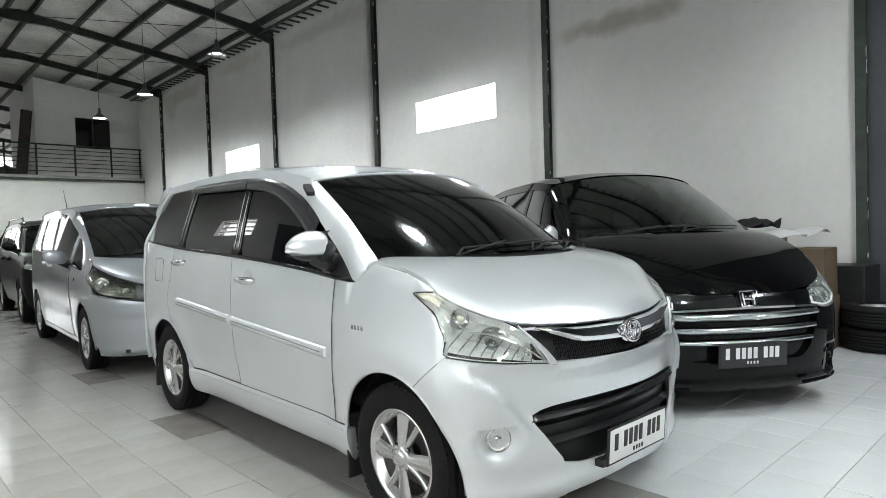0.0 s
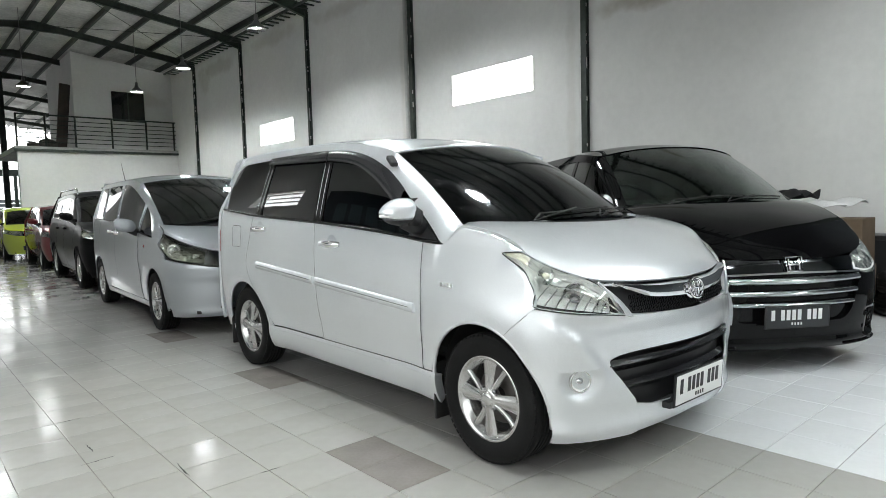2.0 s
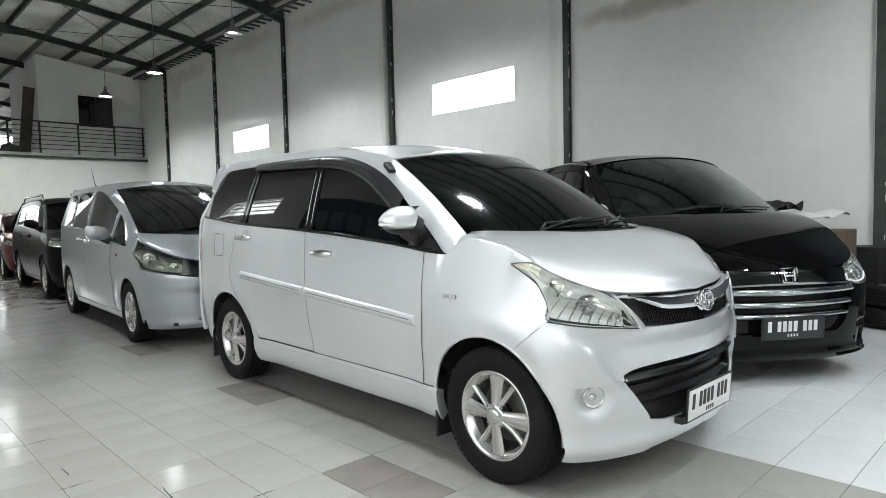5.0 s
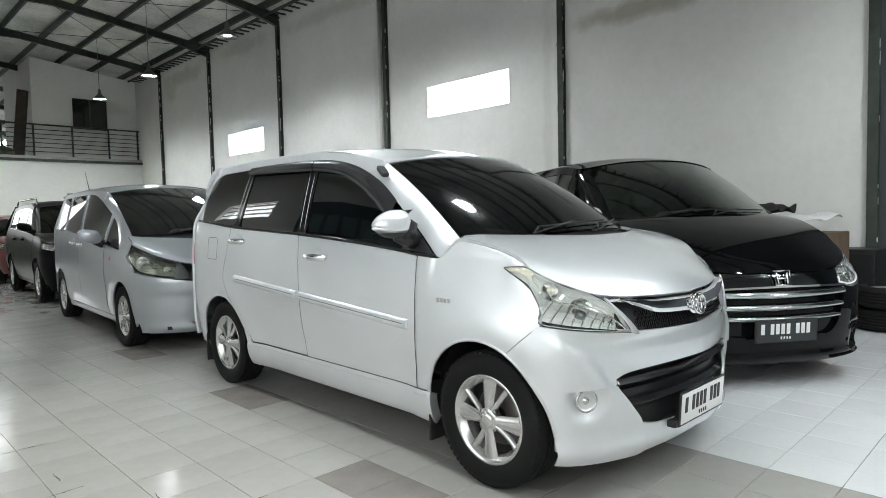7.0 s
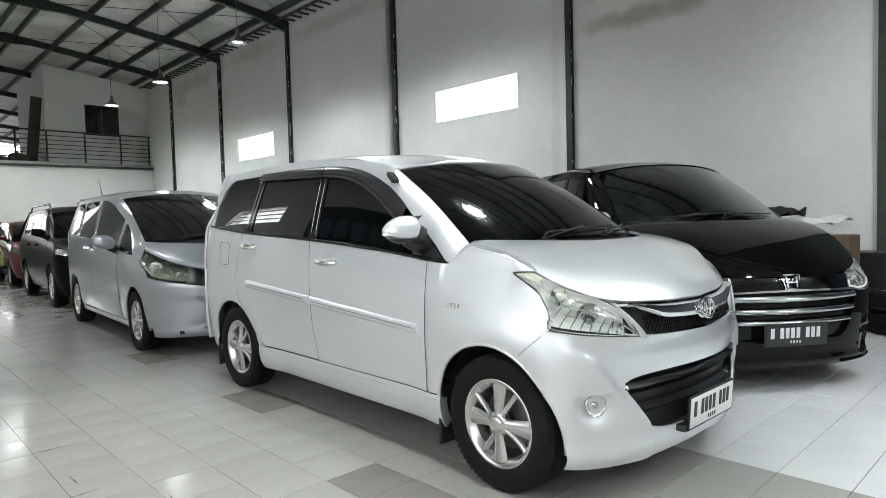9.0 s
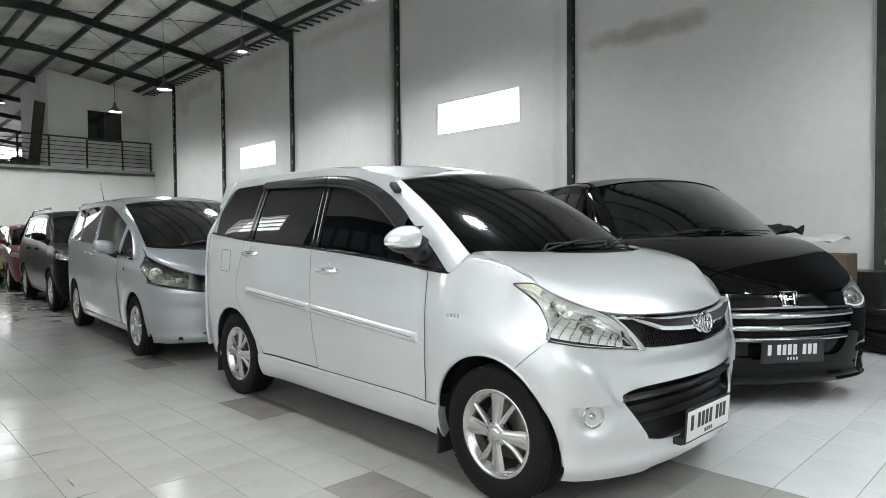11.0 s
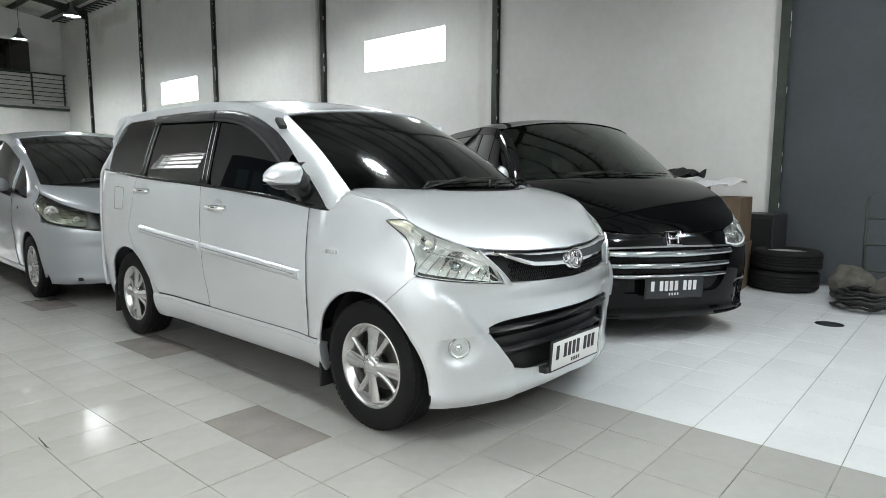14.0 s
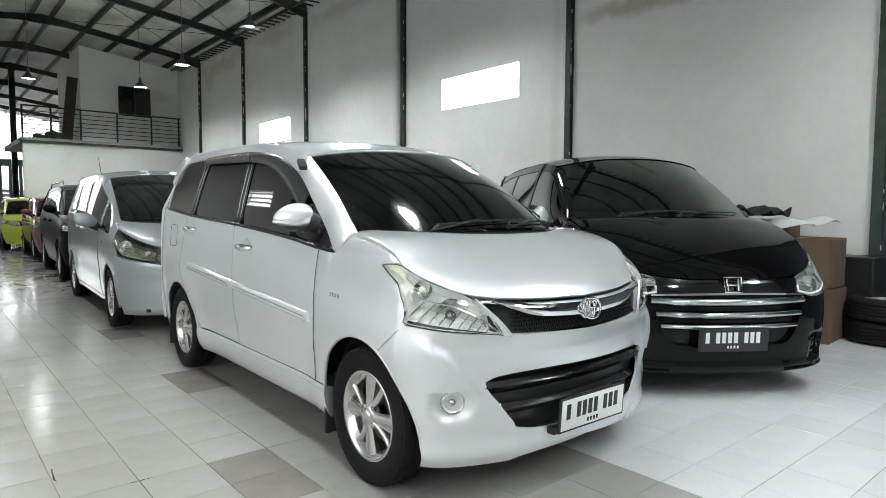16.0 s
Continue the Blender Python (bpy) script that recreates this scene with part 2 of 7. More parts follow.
M_LAMP_INSIDE = material("lamp_inside", (0.9, 0.9, 0.89), 0.28, 0.2)
M_LAMP_DARK = material("dark_lamp_inside", (0.012, 0.012, 0.012), 0.2, 0.0)
M_REFLECTOR = material("lamp_reflector", (0.85, 0.85, 0.84), 0.1, 0.95)

# ---- the hall ----
M_WALL = material("white_plaster", (0.655, 0.65, 0.632), 0.85, bump=0.25, bump_scale=60, var=0.06, var_scale=0.8)


def stained(m, spots, colour):
    """Adds weathered stains of a given place and size to a painted wall."""
    nt = m.node_tree
    b = nt.nodes["Principled BSDF"]
    src = b.inputs["Base Color"].links[0].from_socket
    geo = nt.nodes.new("ShaderNodeNewGeometry").outputs["Position"]
    for (x, y, z), (sx, sy, sz), amount in spots:
        mp = nt.nodes.new("ShaderNodeMapping")
        mp.vector_type = "TEXTURE"
        mp.inputs["Location"].default_value = (x, y, z)
        mp.inputs["Scale"].default_value = (sx, sy, sz)
        nt.links.new(geo, mp.inputs["Vector"])
        length = nt.nodes.new("ShaderNodeVectorMath")
        length.operation = "LENGTH"
        nt.links.new(mp.outputs["Vector"], length.inputs[0])
        n = nt.nodes.new("ShaderNodeTexNoise")
        n.inputs["Scale"].default_value, n.inputs["Detail"].default_value = 2.2, 5.0
        nt.links.new(geo, n.inputs["Vector"])
        mx = nt.nodes.new("ShaderNodeMath")
        mx.operation = "MULTIPLY_ADD"
        mx.inputs[1].default_value, mx.inputs[2].default_value = 1.6, -0.8
        nt.links.new(n.outputs["Fac"], mx.inputs[0])
        add = nt.nodes.new("ShaderNodeMath")
        nt.links.new(length.outputs["Value"], add.inputs[0])
        nt.links.new(mx.outputs[0], add.inputs[1])
        r = nt.nodes.new("ShaderNodeMapRange")
        r.inputs["From Min"].default_value, r.inputs["From Max"].default_value = 0.45, 1.1
        r.inputs["To Min"].default_value, r.inputs["To Max"].default_value = amount, 0.0
        nt.links.new(add.outputs[0], r.inputs["Value"])
        mix = nt.nodes.new("ShaderNodeMix")
        mix.data_type = "RGBA"
        mix.inputs["B"].default_value = (*colour, 1)
        nt.links.new(r.outputs["Result"], mix.inputs["Factor"])
        nt.links.new(src, mix.inputs["A"])
        src = mix.outputs["Result"]
    nt.links.new(src, b.inputs["Base Color"])


stained(M_WALL, [((7, 5.25, 4.02), (0.6, 0.95, 0.17), 0.85), ((7, 12.4, 5.75), (0.6, 1.9, 0.22), 0.35), ((7, 16.6, 5.8), (0.6, 1.7, 0.22), 0.38), ((7, 20.2, 5.7), (0.6, 1.6, 0.28), 0.42), ((7, 21.4, 5.4), (0.5, 0.5, 0.45), 0.4), ((7, 10.9, 3.6), (0.5, 0.14, 2.2), 0.3), ((7, 6.75, 3.0), (0.5, 0.10, 2.5), 0.2), ((6.2, 24.4, 5.2), (0.7, 0.5, 0.3), 0.35)], (0.36, 0.33, 0.28))
M_WALL_DARK = material("dark_painted_wall", (0.045, 0.052, 0.06), 0.6, var=0.12, var_scale=1.2, bump=0.15, bump_scale=80)
M_STEEL = material("green_black_steel", (0.03, 0.04, 0.032), 0.55, 0.2, var=0.35, var_scale=6)
M_ROOF = material("roof_sheet", (0.53, 0.53, 0.505), 0.6, 0.1, var=0.28, var_scale=0.9)
M_CONCRETE = material("concrete", (0.35, 0.35, 0.33), 0.9, var=0.15, bump=0.3, bump_scale=60)
M_GROUT = material("grout", (0.22, 0.21, 0.19), 0.9, var=0.3, var_scale=5)


def dirt_runs(m, colour, scale, lo, hi):
    """Dark dirt that fills stretches of a joint."""
    nt = m.node_tree
    b = nt.nodes["Principled BSDF"]
    src = b.inputs["Base Color"].links[0].from_socket
    geo = nt.nodes.new("ShaderNodeNewGeometry").outputs["Position"]
    n = nt.nodes.new("ShaderNodeTexNoise")
    n.inputs["Scale"].default_value, n.inputs["Detail"].default_value = scale, 4.0
    nt.links.new(geo, n.inputs["Vector"])
    r = nt.nodes.new("ShaderNodeMapRange")
    r.inputs["From Min"].default_value, r.inputs["From Max"].default_value = lo, hi
    nt.links.new(n.outputs["Fac"], r.inputs["Value"])
    mix = nt.nodes.new("ShaderNodeMix")
    mix.data_type = "RGBA"
    mix.inputs["B"].default_value = (*colour, 1)
    nt.links.new(r.outputs["Result"], mix.inputs["Factor"])
    nt.links.new(src, mix.inputs["A"])
    nt.links.new(mix.outputs["Result"], b.inputs["Base Color"])


dirt_runs(M_GROUT, (0.05, 0.045, 0.04), 2.3, 0.52, 0.60)
M_PIPE = material("grey_pipe", (0.42, 0.42, 0.40), 0.5, var=0.1)
XW = 7.00          # inner face of the windowed wall
EAVE, RIDGE, XR = 6.03, 6.63, 2.50
Y0, Y1 = -7.0, 46.0
XL = -2.2
WIN = [(7.505, 9.477, 3.04, 3.625), (15.577, 17.524, 3.0, 3.61)]


def block(name, x0, x1, y0, y1, z0, z1, mat, bevel=0.0, label="", kind="structure"):
    ob = Geo().box(x0, x1, y0, y1, z0, z1, bevel).make(name, mat, smooth=False)
    return tagged(ob, label, name.split("_")[0], kind=kind)


# windowed wall, cut round the two windows
g = Geo()
ys = [2.48]
for a, b, lo, hi in WIN:
    ys += [a, b]
ys.append(Y1)
for k in range(0, len(ys) - 1):
    a, b = ys[k], ys[k + 1]
    if k % 2 == 0:
        g.box(XW, XW + 0.22, a, b, 0, EAVE + 0.37)
    else:
        lo, hi = WIN[k // 2][2:]
        g.box(XW, XW + 0.22, a, b, 0, lo)
        g.box(XW, XW + 0.22, a, b, hi, EAVE + 0.37)
tagged(g.make("wall_east", M_WALL, smooth=False), "white plastered hall wall with patchy stains", "wall", kind="structure")
block("wall_dark", XW + 0.05, XW + 0.25, Y0, 2.48, 0, EAVE + 0.37, M_WALL_DARK, label="dark grey painted wall beside a steel column")
# unseen opposite wall: wide opening judged from reflections, low wall added to block light, louvred window, open far
# end
WINW = [(11.5, 13.45, 2.72, 3.24)]
GATE = (-1.6, 5.3, 3.3)
Y_OPEN = 36.0
g = Geo().box(XL - 0.22, XL, Y0, GATE[0], 0, EAVE + 0.37).box(XL - 0.22, XL, GATE[0], GATE[1], GATE[2], EAVE + 0.37).box(XL - 0.22, XL, GATE[0], GATE[1], 0, 0.85)
ys = [GATE[1]] + [q for a, b, lo, hi in WINW for q in (a, b)] + [Y_OPEN]
for k in range(len(ys) - 1):
    a, b = ys[k], ys[k + 1]
    if k % 2 == 0:
        g.box(XL - 0.22, XL, a, b, 0, EAVE + 0.37)
    else:
        lo, hi = WINW[k // 2][2:]
        g.box(XL - 0.22, XL, a, b, 0, lo)
        g.box(XL - 0.22, XL, a, b, hi, EAVE + 0.37)
tagged(g.make("wall_west", M_WALL, smooth=False), "unseen white plastered hall wall with a wide opening over an added low wall", "wall", kind="structure")
# End wall out of view, left closed to shut out light from the south.
tagged(Geo().box(XL, XW + 0.2, Y0 - 0.22, Y0, 0, 6.95).make("wall_south", M_WALL, smooth=False), "unseen plain white end wall closing off light from behind", "wall", kind="structure")
# Added out of view: keeps the bright far end out of the car flanks' reflections.
tagged(Geo().box(XL - 0.22, 1.7, Y_OPEN, Y_OPEN + 0.2, 0, 2.6).make("wall_north", M_WALL, smooth=False), "unseen plain white wall added to darken the flanks' far reflections", "wall", kind="structure")
M_PANE = glass("window_glass", (0.9, 0.92, 0.92))
M_DAY = glow("daylight_backdrop", (1.0, 1.0, 1.0), 9.0)
M_SKYLIT = glow("overcast_backdrop", (0.97, 1.0, 1.0), 3.2)
M_SKYLIT_NEAR = glow("overcast_forecourt", (0.97, 1.0, 1.0), 1.9)
ob = Geo().box(-40, 45, 62.0, 62.05, -0.2, 30).make("backdrop_far", M_SKYLIT, smooth=False)
tagged(ob, "plain white overcast daylight outside the hall", "backdrop", kind="structure")
ob = Geo().box(XL - 5.05, XL - 5.0, -16, 56, -0.2, 7.5).make("backdrop_gateway", M_SKYLIT_NEAR, smooth=False)
tagged(ob, "plain white overcast daylight outside the gateway", "backdrop", kind="structure")
M_SILL = material("aluminium", (0.6, 0.6, 0.6), 0.4, 0.8)
for n, (xw, (a, b, lo, hi)) in enumerate([(XW + 0.03, q) for q in WIN] + [(XL - 0.1, q) for q in WINW]):
    w = thing("window_%d" % (n + 1), pose(xw, (a + b) / 2, lo), "long window full of white daylight high in the wall", "window", kind="structure")
    hw, hh = (b - a) / 2, hi - lo
    fr = Geo()
    for z in (0.0, hh - 0.015):
        fr.box(-0.02, 0.02, -hw, hw, z, z + 0.015)
    for y in (-hw, hw - 0.015):
        fr.box(-0.02, 0.02, y, y + 0.015, 0.015, hh - 0.015)
    if xw < 0:
        for z in (0.15, 0.29, 0.43):
            fr.box(-0.02, 0.02, -hw, hw, z, z + 0.03)
    fr.make("window_frame", M_SILL, w, smooth=False)
    pane = Geo().box(-0.003, 0.003, -hw + 0.03, hw - 0.03, 0.03, hh - 0.03).make("pane", M_PANE, w, smooth=False)
    pane.visible_shadow = False
g = Geo().box(XW + 1.5, XW + 1.52, 5.0, 24.0, 1.0, 7.0).box(XL - 0.62, XL - 0.6, 10.5, 14.5, 2.0, 4.2)
tagged(g.make("backdrop", M_DAY, smooth=False), "bright white daylight outside the windows", "backdrop", kind="structure")

# banner on the wall opposite the cars; its writing is kept as plain bars
M_BANNER = material("navy_vinyl", (0.012, 0.028, 0.042), 0.45, var=0.15, var_scale=2.0)
M_BANNER_INK = material("pale_blue_print", (0.10, 0.14, 0.16), 0.5)
banner = thing("banner", pose(XL, 8.6, 1.45), "dark blue vinyl banner with pale lettering on the wall", "banner")
Geo().grid(lambda u, v: (0.018 + 0.008 * math.sin(u * 9 + v * 2), lerp(-1.7, 1.7, u), lerp(0, 1.66, v)), 30, 8, 0.004).make("vinyl_sheet", M_BANNER, banner)
for k in range(5):
    Geo().box(0.03, 0.034, -1.25 + 0.52 * k, -0.87 + 0.52 * k, 0.80, 1.28, 0.001).make("lettering_bar", M_BANNER_INK, banner, smooth=False)

# columns against the wall
COLS = (2.48, 6.46, 10.60, 14.65, 18.49, 22.17)
for y in COLS:
    col = thing("steel_column", pose(XW, y, 0), "dark green steel column with chipped paint against the wall", "column", "wall columns", "structure")
    g = Geo().box(-0.075, -0.064, -0.05, 0.05, 0, EAVE).box(-0.064, 0.0, -0.006, 0.006, 0, EAVE).box(-0.012, -0.001, -0.05, 0.05, 0, EAVE)
    g.make("column_profile", M_STEEL, col, smooth=False)
    Geo().box(-0.13, 0.02, -0.1, 0.1, 0, 0.015).make("base_plate", M_STEEL, col, smooth=False)
    rnd = random.Random(int(y * 100))
    g = Geo()
    for k in range(34):
        side, z, h = rnd.choice((-1, 1)), rnd.uniform(0.2, EAVE - 0.2), rnd.uniform(0.02, 0.05) * rnd.choice((1, 1, 3))
        w = rnd.uniform(0.003, 0.011)
        ring = [(0.5 + 0.5 * math.cos(a) * rnd.uniform(0.6, 1), math.sin(a) * rnd.uniform(0.6, 1)) for a in [2 * math.pi * i / 9 for i in range(9)]]
        back, front = [[(d, side * (0.058 - w * q * e), z + h * r * e) for q, r in ring] for d, e in ((-0.062, 1.0), (-0.082, 0.85))]
        f = [tuple(range(9, 18))] + [(i, (i + 1) % 9, 9 + (i + 1) % 9, 9 + i) for i in range(9)]
        g.add(back + front, f if side < 0 else [tuple(reversed(q)) for q in f])
    g.make("plaster_smears", M_WALL, col, "rough white plaster smeared over the edges", smooth=False)
    if y == 10.60:
        Geo().tube([(-0.05, 0.15, 0.0), (-0.05, 0.15, EAVE - 0.05)], 0.045, 12).make("downpipe", M_PIPE, col, "grey rain pipe")
# roof: two slopes of ribbed sheet
def roof_height(x):
    return RIDGE - (RIDGE - EAVE) * abs(x - XR) / (XW - XR)


for nm, xa_, xb_ in (("ceiling", XR, XW + 0.3), ("ceiling_left", XL - 0.4, XR)):
    n = int((Y1 + 1 - Y0) / 0.1)
    def sheet_fn(u, v):
        x = lerp(xa_, xb_, u)
        return (x, lerp(Y0 - 0.3, Y1 + 0.5, v), roof_height(x) + 0.36 + (0.02 if int(v * n) % 2 else 0.0))
    Pz = np.array([[sheet_fn(i / 2, j / n) for j in range(n + 1)] for i in range(3)])
    ob = Geo().sheet(Pz, 0.004).make(nm, M_ROOF, smooth=False)
    tagged(ob, "ribbed grey metal roof sheets over steel purlins", "ceiling", kind="structure")
# rafters, purlins, bracing
for y in list(COLS) + [-1.5, -5.5, 26.2, 30.2, 34.2, 38.2, 42.2]:
    r = thing("rafter", pose(XR, y, 0), "dark steel portal rafter with haunches under the roof", "rafter", "rafters", "structure")
    for s, xe in ((1, XW), (-1, XL)):
        L = abs(xe - XR)
        def flange(u, v):
            x = u * L
            deep = 0.17 + 0.10 * max(0, 1 - x / 0.55) + 0.12 * max(0, 1 - (L - x) / 1.0)
            z = roof_height(XR + x) + 0.16
            return (s * x, 0.0, z - v * deep)
        g = Geo().grid(flange, 14, 1, 0.012, flip=s < 0)
        for e in (0.0, 1.0):
            g.grid(lambda u, v: np.array(flange(u, e)) + np.array((0, (v - 0.5) * 0.1, 0)), 14, 1, 0.012)
        g.make("rafter_beam", M_STEEL, r, smooth=False)
k = 0
for x in [XR + 0.25 + 0.97 * i for i in range(5)] + [XR - 0.25 - 0.97 * i for i in range(9)]:
    if x < XL:
        break
    z = roof_height(x) + 0.17
    ob = Geo().box(x - 0.03, x + 0.03, Y0, Y1, z, z + 0.16).make("purlin", M_STEEL, smooth=False)
    tagged(ob, "long dark steel roof purlin", "purlin", "purlins", "structure")
for i, (ya, yb) in enumerate(zip(COLS, COLS[1:])):
    for s in (1, -1):
        a, b = (XR + 0.3, XW - 0.2)
        p = [(a, ya, roof_height(a) + 0.12), (b, yb, roof_height(b) + 0.12)] if s > 0 else [(a, yb, roof_height(a) + 0.12), (b, ya, roof_height(b) + 0.12)]
        ob = Geo().tube(p, 0.008, 6).make("brace_rod", M_STEEL)
        tagged(ob, "thin steel cross-bracing rod under the roof", "rod", "bracing rods", "structure")
# lattice girder along the eave
g = Geo()
za = EAVE + 0.16
for z in (za - 0.14, za + 0.06):
    g.box(XW - 0.42, XW - 0.37, 2.0, 24, z, z + 0.05)
for i in range(73):
    y = 2.2 + i * 0.3
    g.box(XW - 0.41, XW - 0.05, y, y + 0.05, za - 0.13, za - 0.10)
tagged(g.make("eave_girder", M_STEEL, smooth=False), "dark steel lattice girder along the eave", "girder", kind="structure")

# far columns
for y in (30.2, 38.2):
    block("ridge_column", XR - 0.1, XR + 0.1, y - 0.1, y + 0.1, 0, RIDGE, M_STEEL, label="dark steel column under the ridge")

# mezzanine
YM = 24.2
block("wall_mezzanine", 2.12, XW, YM + 0.03, YM + 0.25, 0, 3.24, M_WALL, label="white wall under the mezzanine floor")
block("mezzanine_floor", 2.06, XW, YM - 0.04, 28.9, 3.245, 3.41, M_CONCRETE, 0.0, "grey concrete edge of the mezzanine floor")
block("mezzanine_edge", 2.02, XW - 0.004, YM - 0.075, YM - 0.042, 3.25, 3.32, M_STEEL, label="dark steel edge along the mezzanine floor")
XC = 3.82
W0, W1, WZ0, WZ1 = 4.98, 6.04, 4.40, 5.42


def sloped(g, x0, x1, z0):
    """A wall panel whose top follows the roof."""
    g.box(x0, x1, YM + 0.34, YM + 0.5, z0, 6.0)
    a, b = roof_height(x0) + 0.15, roof_height(x1) + 0.15
    g.v[-8:] = [(x, y, z if z < 5.9 else (a if x < (x0 + x1) / 2 else b)) for x, y, z in g.v[-8:]]


g = Geo()
sloped(g, XC, W0, 3.41)
sloped(g, W1, XW, 3.41)
sloped(g, W0, W1, WZ1)
g.box(W0, W1, YM + 0.34, YM + 0.5, 3.41, WZ0)
tagged(g.make("wall_office", M_WALL, smooth=False), "white office wall on the mezzanine", "wall", kind="structure")
g = Geo().box(XC, XC + 0.15, YM + 0.5, YM + 1.3, 3.41, 6.6).box(XC, XC + 0.15, YM + 2.2, 28.7, 3.41, 6.6).box(XC, XC + 0.15, YM + 1.3, YM + 2.2, 5.45, 6.6)
tagged(g.make("wall_office_side", M_WALL, smooth=False), "white side wall of the mezzanine office", "wall", kind="structure")
w = thing("window_6", pose((W0 + W1) / 2, YM + 0.36, WZ0), "dark two-pane office window on the mezzanine", "window", kind="structure")
hw, hh = (W1 - W0) / 2, WZ1 - WZ0
M_DARKGLASS = material("dark_window_glass", (0.012, 0.013, 0.014), 0.08, coat=0.6)
Geo().box(-hw, -0.02, -0.0, 0.03, 0, hh).make("pane", M_DARKGLASS, w, smooth=False)
Geo().box(0.02, hw, -0.0, 0.03, 0, hh).make("pane", M_DARKGLASS, w, smooth=False)
Geo().box(-0.02, 0.02, -0.015, 0.03, 0, hh).box(-hw - 0.03, -hw, -0.015, 0.03, -0.03, hh + 0.03).box(hw, hw + 0.03, -0.015, 0.03, -0.03, hh + 0.03).make("window_frame", M_STEEL, w, smooth=False)
# railing
rail = thing("mezzanine_railing", pose(0, YM, 3.41), "dark steel railing with horizontal bars on the mezzanine edge", "railing", kind="structure")
Geo().tube([(2.1, 0, 1.0), (XW - 0.05, 0, 1.0)], 0.026, 8).make("handrail", M_STEEL, rail)
for i in range(6):
    Geo().tube([(2.1, 0, 0.14 + i * 0.14), (XW - 0.05, 0, 0.14 + i * 0.14)], 0.014, 6).make("rail_bar", M_STEEL, rail)
for x in (2.12, 2.9, 3.75, 4.85, 5.95, 6.88):
    Geo().tube([(x, 0, 0), (x, 0, 1.0)], 0.03, 8).make("rail_post", M_STEEL, rail)

